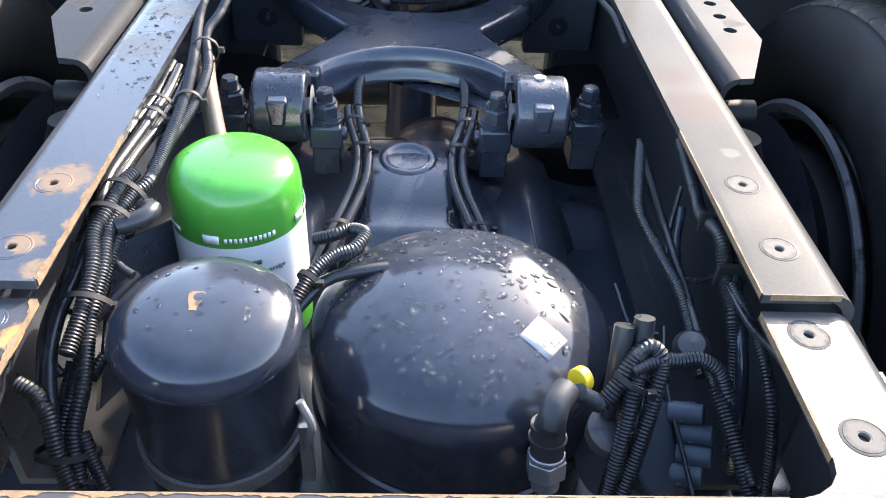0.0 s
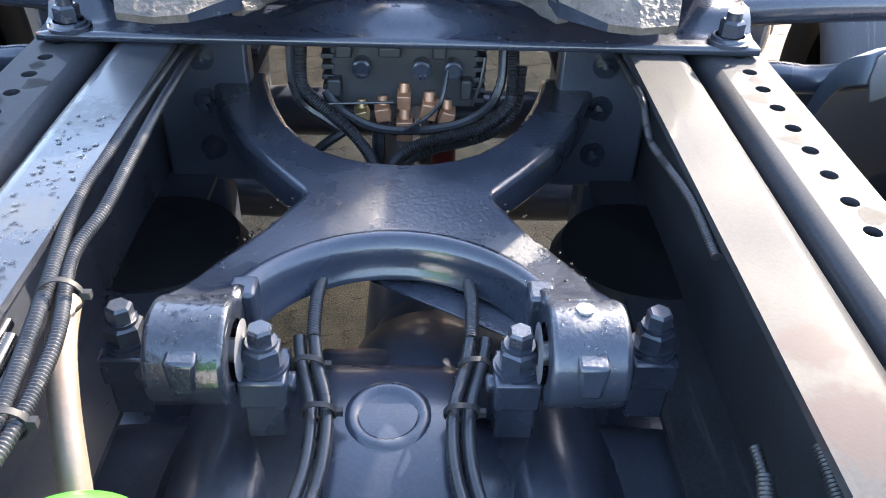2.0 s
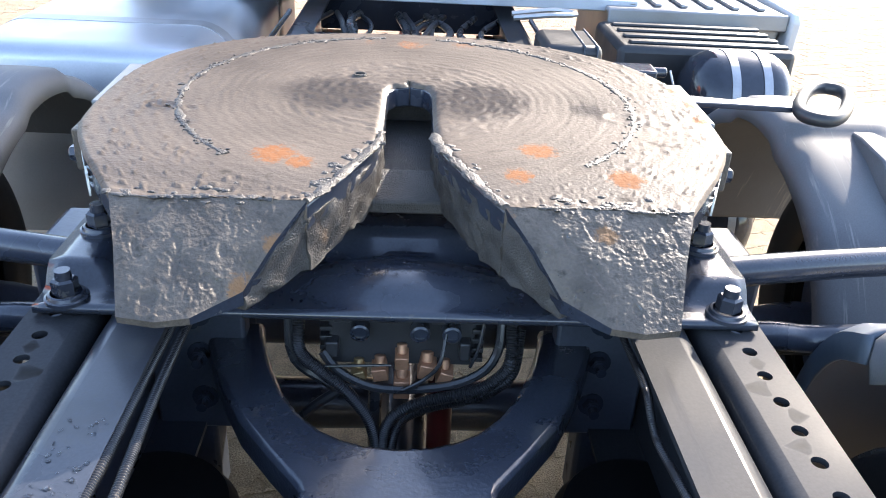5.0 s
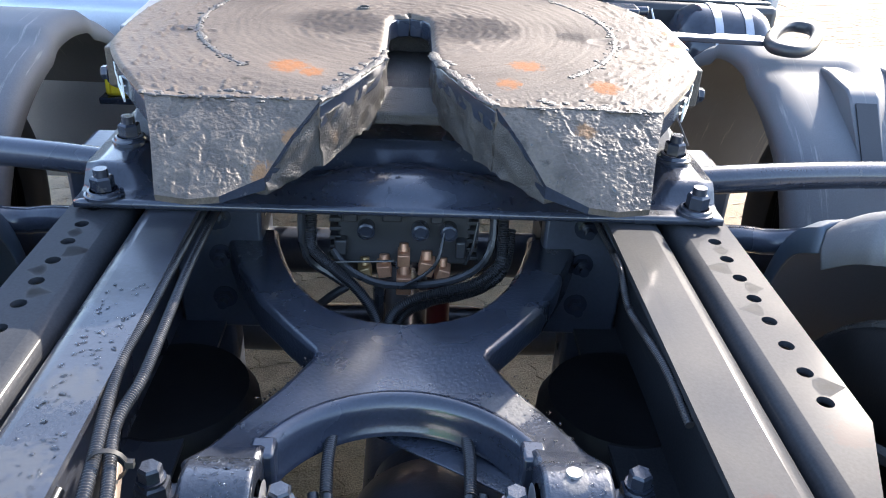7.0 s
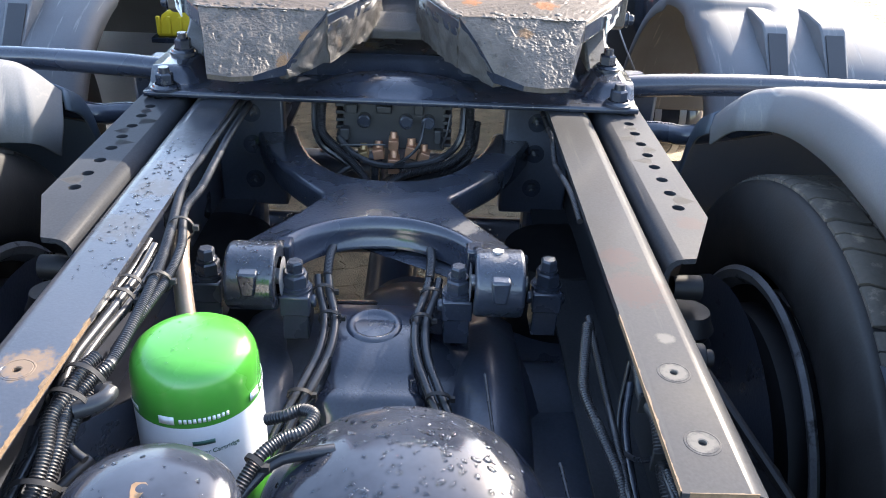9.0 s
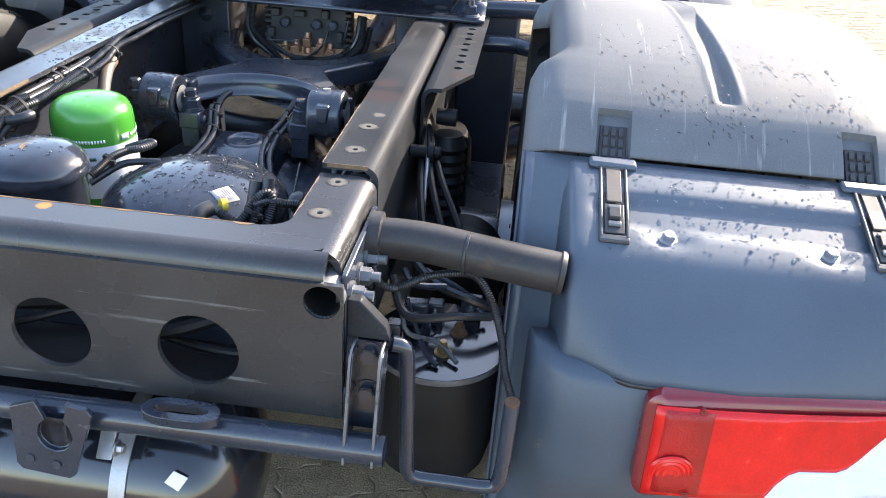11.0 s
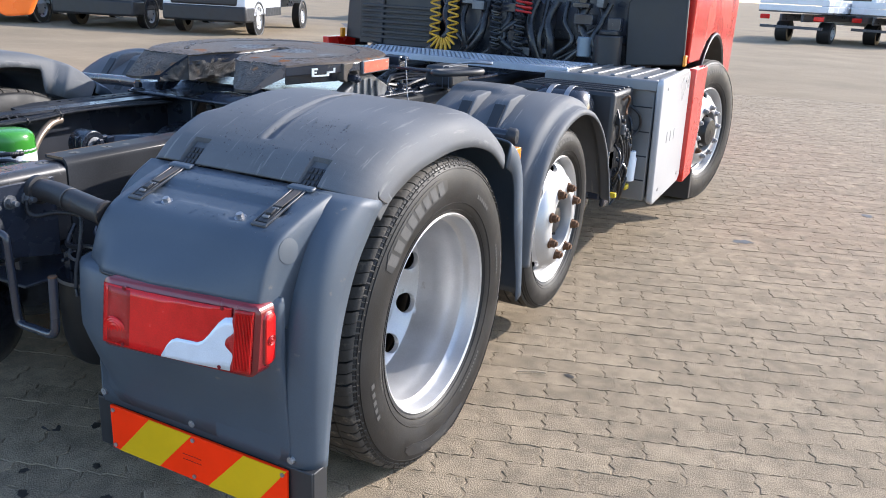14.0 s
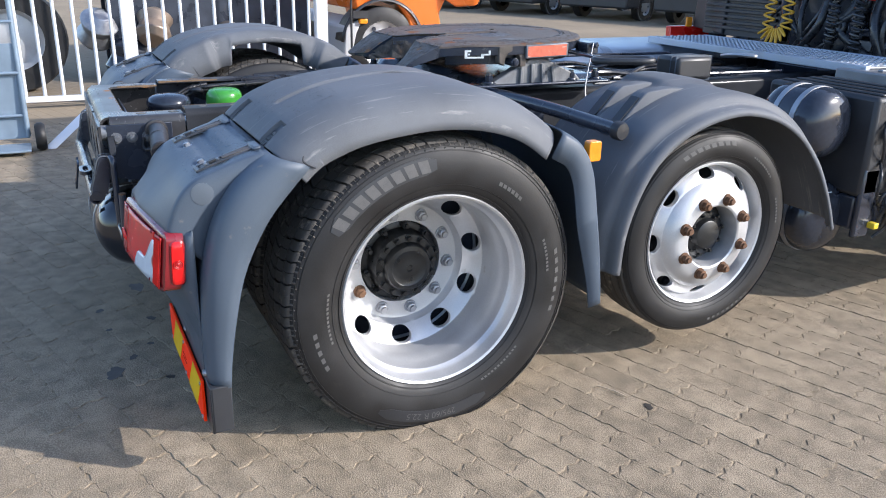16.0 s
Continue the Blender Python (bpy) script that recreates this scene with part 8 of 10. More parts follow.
for p in ((0.262, 0.536, 0.703), (0.270, 0.521, 0.690), (0.267, 0.504, 0.678), (0.256, 0.489, 0.668)):
    p = Vector(p)
    bm = bmesh.new()
    cyl(bm, p, p + Vector((0.030, -0.012, 0.010)), 0.0125, 16, 0.0105)
    box(bm, p.x + 0.004, p.x + 0.028, p.y - 0.016, p.y + 0.010, p.z + 0.003, p.z + 0.006)
    part("nozzle", bm, PLASTIC, vb, "", 0.002)
bm = bmesh.new()
lathe(bm, [(0.0, 0), (0.022, 0), (0.024, 0.014), (0.020, 0.020), (0.0, 0.021)], (0.190, 0.494, 0.715), (0.2, -0.2, 1), 20)
part("brass_port", bm, WORN, sol)

web = thing("web_conduits", (0.35, 0.66, 0.62), "black conduits, cables and a pipe clipped to the inner rail web", "conduits")
def web_run(name_, pts, r, ridge, m):
    bm = bmesh.new()
    tube(bm, pts, r, 10, 0.004 if ridge else 0.012, ridge)
    part(name_, bm, m, web)


web_run("conduit", ((0.345, 0.90, 0.80), (0.338, 0.806, 0.793), (0.334, 0.757, 0.79), (0.33, 0.686, 0.812), (0.33, 0.643, 0.787), (0.332, 0.602, 0.764), (0.338, 0.56, 0.70), (0.342, 0.53, 0.62)), 0.0085, 0.16, CONDUIT)
web_run("cable", ((0.345, 0.86, 0.76), (0.335, 0.834, 0.701), (0.33, 0.79, 0.679), (0.33, 0.721, 0.719), (0.335, 0.67, 0.771)), 0.0034, 0, HOSE)
web_run("stay", ((0.345, 0.84, 0.74), (0.334, 0.788, 0.701), (0.33, 0.666, 0.678), (0.33, 0.548, 0.694)), 0.0052, 0, PAINT)
web_run("pipe", ((0.350, 0.80, 0.83), (0.342, 0.70, 0.805), (0.338, 0.62, 0.775), (0.338, 0.56, 0.72), (0.342, 0.53, 0.62)), 0.0072, 0, PAINT)
web_run("cable", ((0.335, 0.70, 0.80), (0.33, 0.658, 0.787), (0.33, 0.575, 0.79), (0.33, 0.507, 0.811), (0.335, 0.456, 0.812)), 0.0036, 0, HOSE)
web_run("conduit", ((0.332, 0.63, 0.79), (0.338, 0.56, 0.78), (0.343, 0.50, 0.74), (0.345, 0.46, 0.66)), 0.0058, 0.16, CONDUIT)
web_run("cable", ((0.16, 0.90, 0.70), (0.17, 0.80, 0.66), (0.178, 0.70, 0.60)), 0.0022, 0, HOSE)
for y_, z_ in ((0.72, 0.805), (0.645, 0.790)):
    bm = bmesh.new()
    box(bm, 0.318, 0.352, y_ - 0.003, y_ + 0.003, z_ - 0.012, z_ + 0.014)
    part("cable_tie", bm, TIE, web, "", 0.001)

inside = thing("cross_member_hoses", (0.0, 0.30, 0.66), "dark hoses lying inside the rear cross member", "hoses")
for k, (z0, r) in enumerate(((0.672, 0.006), (0.690, 0.011), (0.742, 0.007))):
    rh = random.Random(410 + k)
    bm = bmesh.new()
    tube(bm, [(-0.34, 0.31, z0)] + [(-0.34 + 0.113 * j, 0.32 + rh.uniform(-0.018, 0.035), z0 + rh.uniform(-0.014, 0.014)) for j in range(1, 6)] + [(0.34, 0.32, z0)], r, 8, 0.02)
    part("hose", bm, SHADEBLACK, inside)
# Added backing, no truck part: keeps the inside behind the holes dark.
bm = bmesh.new()
box(bm, -0.372, 0.372, 0.362, 0.368, 0.60, 0.80)
part("screen_sheet", bm, SHADE, inside, "added dark backing for the shaded inside of the member")

drops("rain_bead_field", frame_thing, 130, lambda a, b: (Vector((-0.310 - 0.048 * a, 0.84 + 0.46 * b, RZ + 0.0003)), (0, 0, 1)), 57, 0.0014, 0.0046)

# dark partition under the filters, seen between them
tray = thing("mounting_tray", (0.0, 0.6, 0.33), "black steel tray carrying the filters and reservoir", "tray")
bm = bmesh.new()
box(bm, -0.372, 0.372, 0.37, 0.82, 0.545, 0.553)
part("tray_plate", bm, SHADE, tray, "", 0.003)
# Added sheets that hide the ground and darken the gap by the axle.
for s in (1, -1):
    bm = bmesh.new()
    box(bm, min(0.20 * s, 0.372 * s), max(0.20 * s, 0.372 * s), 0.822, 1.03, 0.520, 0.530)
    part("side_sheet", bm, SHADE, tray, "", 0.003)
bm = bmesh.new()
prism(bm, [(-0.335, 0.60, 0.62), (-0.215, 0.86, 0.62), (-0.21, 0.86, 0.74), (-0.30, 0.66, 0.80)], (0.004, 0, 0))
part("dividing_sheet", bm, PAINT, tray)

# lower air tank under the bar, and the bellows beside the frame
low = thing("transverse_air_tank", (0.0, 0.33, 0.30), "glossy black air tank with a bright steel strap under the bar", "air tank")
bm = bmesh.new()
ax = (-0.052, 0.345, 0.405)
lathe(bm, [(0.02, -0.300), (0.07, -0.292), (0.12, -0.268), (0.141, -0.232), (0.147, -0.19), (0.147, 0.19), (0.141, 0.232), (0.12, 0.268), (0.07, 0.292), (0.0, 0.300)], ax, (1, 0, 0), 56)
part("shell", bm, LOWTANK, low, angle=60)
for x in (0.078, -0.17):
    bm = bmesh.new()
    lathe(bm, [(0.147, -0.012), (0.1505, -0.012), (0.1505, 0.012), (0.147, 0.012)], (x, 0.345, 0.405), (1, 0, 0), 56)
    band = part("steel_strap", bm, STEEL, low, "bright steel strap")
    bm = bmesh.new()
    prism(bm, [(x - 0.010, 0.19, 0.545), (x + 0.012, 0.19, 0.545), (x + 0.012, 0.235, 0.60), (x - 0.010, 0.235, 0.60)], (0.0, 0.012, 0))
    hexbolt(bm, (x + 0.016, 0.20, 0.56), (1, 0, 0), 0.008, 0.008)
    part("strap_clamp", bm, STEEL, band, "", 0.002)
bm = bmesh.new()
for k in range(1):
    c = Vector((0.162, 0.2205, 0.490))
    prism(bm, [c + Vector((-0.016, 0, -0.004)), c + Vector((0.004, -0.002, -0.016)), c + Vector((0.018, 0.004, 0.006)), c + Vector((-0.002, 0.004, 0.016))], (0, -0.0012, 0))
part("sticker", bm, WHITELABEL, low, "small grey printed sticker")
bel = thing("rear_air_bellows", (0.50, 0.50, 0.33), "dark grey rubber air bellows with bolted top plate", "air spring")
bm = bmesh.new()
lathe(bm, [(0.02, 0.335), (0.075, 0.34), (0.095, 0.36), (0.108, 0.42), (0.111, 0.50), (0.108, 0.565), (0.104, 0.575)], (0.50, 0.51, 0), (0, 0, 1), 44)
part("bellows", bm, SHADEBLACK, bel)
bm = bmesh.new()
lathe(bm, [(0.104, 0.572), (0.112, 0.576), (0.112, 0.585), (0.0, 0.586)], (0.50, 0.51, 0), (0, 0, 1), 44)
top = part("top_plate", bm, LOWTANK, bel, "glossy black top plate", 0.001)
for x, y, m in ((0.51, 0.47, BRASS), (0.475, 0.52, PAINT), (0.53, 0.53, RUSTBOLT)):
    bm = bmesh.new()
    hexbolt(bm, (x, y, 0.586), (0, 0, 1), 0.010, 0.012, True, 0.012)
    part("bolt", bm, m, top)
bm = bmesh.new()
tube(bm, [(0.445, 0.50, 0.66), (0.455, 0.48, 0.645), (0.485, 0.445, 0.60), (0.505, 0.43, 0.590)], 0.0045, 8)
tube(bm, [(0.43, 0.56, 0.68), (0.45, 0.54, 0.665), (0.50, 0.56, 0.655)], 0.006, 8)
part("pipe", bm, PAINT, top)
for pts, r, m in ((((0.42, 0.50, 0.70), (0.44, 0.46, 0.668), (0.47, 0.445, 0.663), (0.53, 0.45, 0.672), (0.58, 0.47, 0.665)), 0.0070, HOSE),
                  (((0.43, 0.60, 0.69), (0.48, 0.57, 0.655), (0.55, 0.55, 0.64), (0.60, 0.56, 0.62)), 0.0085, HOSE),
                  (((0.44, 0.47, 0.655), (0.455, 0.45, 0.63), (0.50, 0.47, 0.605), (0.535, 0.44, 0.592)), 0.0040, WORN),
                  (((0.46, 0.60, 0.66), (0.53, 0.59, 0.63), (0.57, 0.57, 0.60)), 0.0055, PAINT)):
    bm = bmesh.new()
    tube(bm, pts, r, 8, 0.01)
    part("hose", bm, m, top)
for x, y, w_, h_ in ((0.455, 0.545, 0.020, 0.045), (0.485, 0.575, 0.014, 0.030), (0.545, 0.585, 0.018, 0.040), (0.43, 0.47, 0.012, 0.05)):
    bm = bmesh.new()
    box(bm, x - w_, x + w_, y - 0.012, y + 0.012, 0.586, 0.586 + h_)
    cyl(bm, (x, y - 0.012, 0.586 + h_ * 0.6), (x, y - 0.026, 0.586 + h_ * 0.6), w_ * 0.5, 12)
    part("fitting", bm, CAST, top, "", 0.003)
bm = bmesh.new()
lathe(bm, [(0.109, 0.584), (0.1125, 0.5842), (0.1135, 0.580), (0.1125, 0.574)], (0.50, 0.51, 0), (0, 0, 1), 44)
part("worn_rim", bm, WORN, top, "worn bright rim")
loom("mudguard_cable", "corrugated lamp cable hanging from the support tube to the mudguard", (
    (((0.41, 0.375, 0.79), (0.42, 0.37, 0.765), (0.445, 0.375, 0.757), (0.49, 0.40, 0.768), (0.545, 0.42, 0.765), (0.575, 0.40, 0.745), (0.597, 0.372, 0.70), (0.608, 0.35, 0.655), (0.625, 0.330, 0.615)), 0.0062, True),
    (((0.625, 0.330, 0.615), (0.632, 0.327, 0.598)), 0.0045, False)), (0.55, 0.4, 0.6))
for s in (1, -1):
    # Added block, only there to keep the gap outside the rail dark.
    hanger = thing("spring_hanger", (0.48 * s, 1.74, 0.40), "dark block added to close the gap beside the frame", "bracket", "hanger brackets")
    bm = bmesh.new()
    prism(bm, [(0.40 * s, 1.70, 0.86), (0.40 * s, 1.86, 0.86), (0.40 * s, 1.80, 0.40), (0.40 * s, 1.70, 0.40)], (0.17 * s, 0, 0))
    part("casting", bm, SHADE, hanger, "", 0.01)
sens = thing("levelling_linkage", (0.43, 0.75, 0.6), "thin rod and levers of the ride height valve", "linkage")
bm = bmesh.new()
cyl(bm, (0.425, 0.86, 0.78), (0.44, 0.69, 0.66), 0.004, 10)
part("rod", bm, STEEL, sens)
bm = bmesh.new()
box(bm, 0.39, 0.445, 0.655, 0.70, 0.645, 0.685)
cyl(bm, (0.39, 0.68, 0.665), (0.46, 0.68, 0.665), 0.014, 14)
part("valve", bm, PAINT, sens, "", 0.003)
bm = bmesh.new()
cyl(bm, (0.39, 0.855, 0.772), (0.45, 0.855, 0.772), 0.012, 16)
cyl(bm, (0.425, 0.855, 0.772), (0.438, 0.855, 0.772), 0.020, 16)
part("rod_bracket", bm, SHADEBLACK, sens, "", 0.002)


# ---- cab and equipment ahead of the coupling ----
cab = thing("truck_cab", (0, 4.9, 0.3), "bright red truck cab seen from behind, with black rear wall", "truck cab")
for s in (1, -1):
    bm = bmesh.new()
    prof = [(4.31, 0.97), (4.66, 0.97), (4.72, 1.015), (4.83, 1.085), (4.97, 1.125), (5.11, 1.138), (5.25, 1.12), (5.39, 1.07), (5.52, 0.98), (5.61, 0.86), (5.66, 0.70), (5.67, 0.55), (5.90, 0.50), (5.97, 0.9), (5.99, 1.6), (5.85, 2.9), (4.31, 2.95)]
    prism(bm, [(s * 1.232, y, z) for y, z in prof], (-s * 0.05, 0, 0))
    side = part("cab_side", bm, REDCAB, cab, "", 0.012)
    bm = bmesh.new()
    rows = []
    for k in range(19):
        a = radians(8 + 158 * k / 18)
        rows.append([Vector((s * x, 5.11 - r * math.cos(a), 0.585 + r * math.sin(a))) for x, r in ((1.240, 0.556), (1.248, 0.545), (1.240, 0.530), (0.92, 0.525))])
    loft(bm, rows)
    part("wheel_arch", bm, PLASTIC_DARK, cab, "black wheel arch liner", solid=0.008, angle=60)
    bm = bmesh.new()
    prism(bm, [(s * 1.334, 4.06, 0.965), (s * 1.334, 4.42, 0.965), (s * 1.334, 4.41, 0.60), (s * 1.334, 4.33, 0.29), (s * 1.334, 4.10, 0.28)], (-s * 0.05, 0, 0))
    part("red_corner_panel", bm, REDCAB, cab, "", 0.006)
    bm = bmesh.new()
    prism(bm, [(s * 1.326, 4.42, 0.955), (s * 1.305, 4.60, 0.93), (s * 1.290, 4.52, 0.70), (s * 1.290, 4.50, 0.45), (s * 1.290, 4.54, 0.27), (s * 1.326, 4.33, 0.28), (s * 1.326, 4.41, 0.60)], (-s * 0.02, 0, 0))
    part("arch_liner_edge", bm, PLASTIC_DARK, cab, "black arch lip", 0.004)
    bm = bmesh.new()
    prism(bm, [(s * 1.338, 4.34, 0.34), (s * 1.338, 4.40, 0.30), (s * 1.338, 4.41, 0.12), (s * 1.338, 4.36, 0.12)], (-s * 0.40, 0, 0))
    part("front_mudflap", bm, PLASTIC_DARK, cab, "", 0.004)
    bm = bmesh.new()
    box(bm, s * 1.236 - 0.008, s * 1.236 + 0.008, 4.15, 4.20, 0.965, 1.03)
    part("corner_marker", bm, AMBER, cab, "amber corner marker", 0.004)
    bm = bmesh.new()
    prism(bm, [(s * 1.225, 4.20, 0.965), (s * 0.88, 4.14, 0.94), (s * 0.86, 4.14, 1.32), (s * 0.93, 4.14, 1.38), (s * 1.20, 4.22, 1.42)], (0, 0.03, 0))
    part("rear_fairing", bm, PLASTIC_DARK, cab, "dark plastic rear fairing", 0.01)
bm = bmesh.new()
box(bm, -1.19, 1.19, 4.30, 4.40, 1.05, 2.95)
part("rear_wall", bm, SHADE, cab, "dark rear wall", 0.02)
bm = bmesh.new()
box(bm, -0.85, 0.85, 4.40, 5.85, 0.75, 1.1)
part("floor_pan", bm, SHADE, cab)
bm = bmesh.new()
box(bm, -1.19, 1.19, 4.31, 5.85, 2.90, 3.0)
part("roof", bm, REDCAB, cab, "", 0.03)
bm = bmesh.new()
box(bm, -1.185, 1.185, 5.86, 5.95, 0.5, 2.9)
part("front_panel", bm, REDCAB, cab, "", 0.03)

eng = thing("engine_bay", (0, 4.05, 0.85), "dark engine and intake parts behind the cab", "engine")
bm = bmesh.new()
box(bm, -0.36, 0.36, 4.16, 4.30, 0.70, 1.30)
part("engine_block", bm, SHADE, eng, "", 0.02)
bm = bmesh.new()
for k in range(7):
    box(bm, -1.05, -0.45, 4.14, 4.16, 0.98 + 0.035 * k, 1.0 + 0.035 * k)
box(bm, -1.08, -0.43, 4.16, 4.24, 0.94, 1.32)
part("air_grille", bm, PLASTIC_DARK, eng, "ribbed black intake grille", 0.004)
bm = bmesh.new()
cyl(bm, (0.64, 4.07, 0.98), (0.64, 4.07, 1.10), 0.050, 24)
part("white_reservoir", bm, TROLLEY, eng, "grubby pale plastic reservoir", 0.006)
bm = bmesh.new()
cyl(bm, (0.79, 4.05, 0.93), (0.79, 4.05, 1.12), 0.085, 24)
cyl(bm, (0.79, 4.05, 1.12), (0.79, 4.05, 1.15), 0.06, 24)
part("air_filter_housing", bm, PLASTIC_DARK, eng, "", 0.008)
for k in range(18):
    rnd = random.Random(70 + k)
    x = -0.40 + 0.068 * k
    bm = bmesh.new()
    tube(bm, [(x, 4.14, 1.30), (x + rnd.uniform(-0.06, 0.06), 4.10, 1.18), (x + rnd.uniform(-0.10, 0.10), 4.06, 1.06), (x + rnd.uniform(-0.15, 0.15), 4.08, 0.92)], rnd.uniform(0.010, 0.028), 10, 0.03, 0)
    part("hose", bm, HOSE, eng)
for k in range(22):
    rnd = random.Random(170 + k)
    x, z = rnd.uniform(-0.3, 0.8), rnd.uniform(0.93, 1.36)
    bm = bmesh.new()
    box(bm, x, x + rnd.uniform(0.03, 0.12), rnd.uniform(4.04, 4.09), 4.15, z, z + rnd.uniform(0.02, 0.09))
    part("bracket", bm, WORN if k % 5 == 0 else PAINT, eng, "", 0.004)


def coil(name, label, x, z0, z1, r, turns, material, wire, flare=False):
    t = thing(name, (x, 4.02, z0), label, "coiled hose", "coiled trailer hoses")
    bmx = bmesh.new()
    pts = [(x + r * math.cos(6.283 * turns * k / (turns * 12)), 4.02 + r * 0.5 * math.sin(6.283 * turns * k / (turns * 12)), z1 - (z1 - z0) * k / (turns * 12)) for k in range(turns * 12 + 1)]
    tube(bmx, pts, wire, 7, 0.02)
    part("coil", bmx, material, t)
    return t


for dx, nm in ((-0.066, 0), (0.066, 1)):
    coil("yellow_coil_hose", "yellow coiled air hose hanging behind the cab", -0.325 + dx, 1.03, 1.42, 0.036, 8, YELLOWCOIL, 0.0065)
fan = thing("yellow_hose_end", (-0.325, 4.0, 0.95), "bottom loops of the yellow coiled hose", "coiled hose")
bm = bmesh.new()
for k in range(7):
    a = radians(-60 + 20 * k)
    tube(bm, [(-0.325 + 0.040 * math.sin(a), 4.0, 1.045 - 0.02 * math.cos(a)), (-0.325 + 0.115 * math.sin(a), 3.985, 1.045 - 0.105 * math.cos(a)), (-0.325 + 0.045 * math.sin(a + 0.25), 4.01, 1.045 - 0.02 * math.cos(a))], 0.0065, 7, 0.01)
part("loops", bm, YELLOWCOIL, fan)
coil("black_coil_cable", "black coiled electric cable hanging behind the cab", 0.05, 0.98, 1.40, 0.032, 13, HOSE, 0.0075)
coil("black_coil_cable", "black coiled electric cable hanging behind the cab", 0.21, 0.96, 1.40, 0.032, 13, HOSE, 0.0075)
coil("red_coil_hose", "red coiled air hose hanging behind the cab", 0.235, 1.22, 1.42, 0.05, 7, REDCOIL, 0.0075)

walkway = thing("catwalk_grating", (0, 3.62, 0.94), "blue-grey aluminium catwalk grating across the frame", "catwalk")
bm = bmesh.new()
box(bm, -0.72, 0.77, 3.40, 3.43, 0.925, 0.962)
box(bm, -0.72, 0.77, 3.83, 3.86, 0.925, 0.962)
part("edge_frame", bm, GRATE, walkway, "", 0.003)
for k in range(49):
    x = -0.70 + 0.030 * k
    bmx = bmesh.new()
    box(bmx, x - 0.0085, x + 0.0085, 3.43, 3.83, 0.938, 0.958)
    for j in range(7):
        box(bmx, x - 0.0085, x + 0.0085, 3.45 + j * 0.055, 3.465 + j * 0.055, 0.958, 0.963)
    part("grating_bar", bmx, GRATE, walkway)
tool = thing("tool_roll", (0.40, 2.66, 0.895), "dark grey padded pouch strapped on the frame", "pouch")
bm = bmesh.new()
box(bm, 0.330, 0.478, 2.58, 2.78, 0.890, 0.992)
part("pouch", bm, PLASTIC_DARK, tool, "", 0.018)
for x in (0.43, 0.462):
    bm = bmesh.new()
    box(bm, x - 0.002, x + 0.002, 2.577, 2.783, 0.887, 0.995)
    part("piping", bm, PLASTIC, tool, "", 0.002)
rodthing = thing("release_cable", (0.60, 2.03, 0.80), "thin pale cable hanging beside the coupling", "wire")
bm = bmesh.new()
tube(bm, [(0.495, 2.11, 1.065), (0.515, 2.085, 1.00), (0.547, 2.05, 0.90), (0.60, 2.03, 0.80)], 0.0022, 6)
part("wire", bm, STEEL, rodthing)
misc = thing("frame_pipework", (0, 2.8, 0.85), "tangled black hoses and pipes lying in the frame", "hoses")
for k in range(14):
    rnd = random.Random(300 + k)
    x = rnd.uniform(-0.30, 0.34)
    bm = bmesh.new()
    tube(bm, [(x, 2.26, 0.87), (x + rnd.uniform(-0.1, 0.1), 2.5, rnd.uniform(0.84, 0.9)), (x + rnd.uniform(-0.12, 0.12), 2.8, rnd.uniform(0.82, 0.9)), (x + rnd.uniform(-0.1, 0.1), 3.2, rnd.uniform(0.84, 0.89)), (x, 3.5, 0.86)], rnd.uniform(0.006, 0.014), 8, 0.03)
    part("hose", bm, HOSE if k % 3 else CONDUIT, misc)
bm = bmesh.new()
tube(bm, [(0.30, 3.0, 0.97), (0.40, 2.98, 0.985), (0.47, 3.0, 0.985), (0.48, 3.03, 0.985), (0.42, 3.06, 0.985), (0.30, 3.06, 0.97)], 0.008, 8)
part("grab_rail", bm, STEEL, misc, "bare steel grab loop")
for s in (1, -1):
    bm = bmesh.new()
    tube(bm, [(s * 0.395, 2.30, 0.905), (s * 0.395, 2.33, 0.905), (s * 0.395, 2.36, 0.885), (s * 0.395, 2.45, 0.885), (s * 0.395, 2.48, 0.905), (s * 0.395, 3.3, 0.90)], 0.008, 8)
    part("rail_pipe", bm, PAINT, misc)


chock = thing("wheel_chock", (-0.62, 2.28, 0.78), "yellow plastic wheel chock stowed beside the frame", "wheel chock")
bm = bmesh.new()
prism(bm, [(-0.69, 2.24, 0.79), (-0.57, 2.24, 0.79), (-0.57, 2.24, 0.865), (-0.61, 2.24, 0.880), (-0.67, 2.24, 0.85)], (0, 0.15, 0))
wedge_body = part("wedge", bm, YELLOW, chock, "", 0.010)
for k in range(4):
    bm = bmesh.new()
    box(bm, -0.682 + 0.030 * k, -0.672 + 0.030 * k, 2.232, 2.242, 0.80, 0.848)
    part("rib", bm, YELLOW, wedge_body, "", 0.002)
bm = bmesh.new()
box(bm, -0.70, -0.42, 2.23, 2.40, 0.775, 0.79)
part("holder", bm, PAINT, chock, "black steel holder", 0.003)


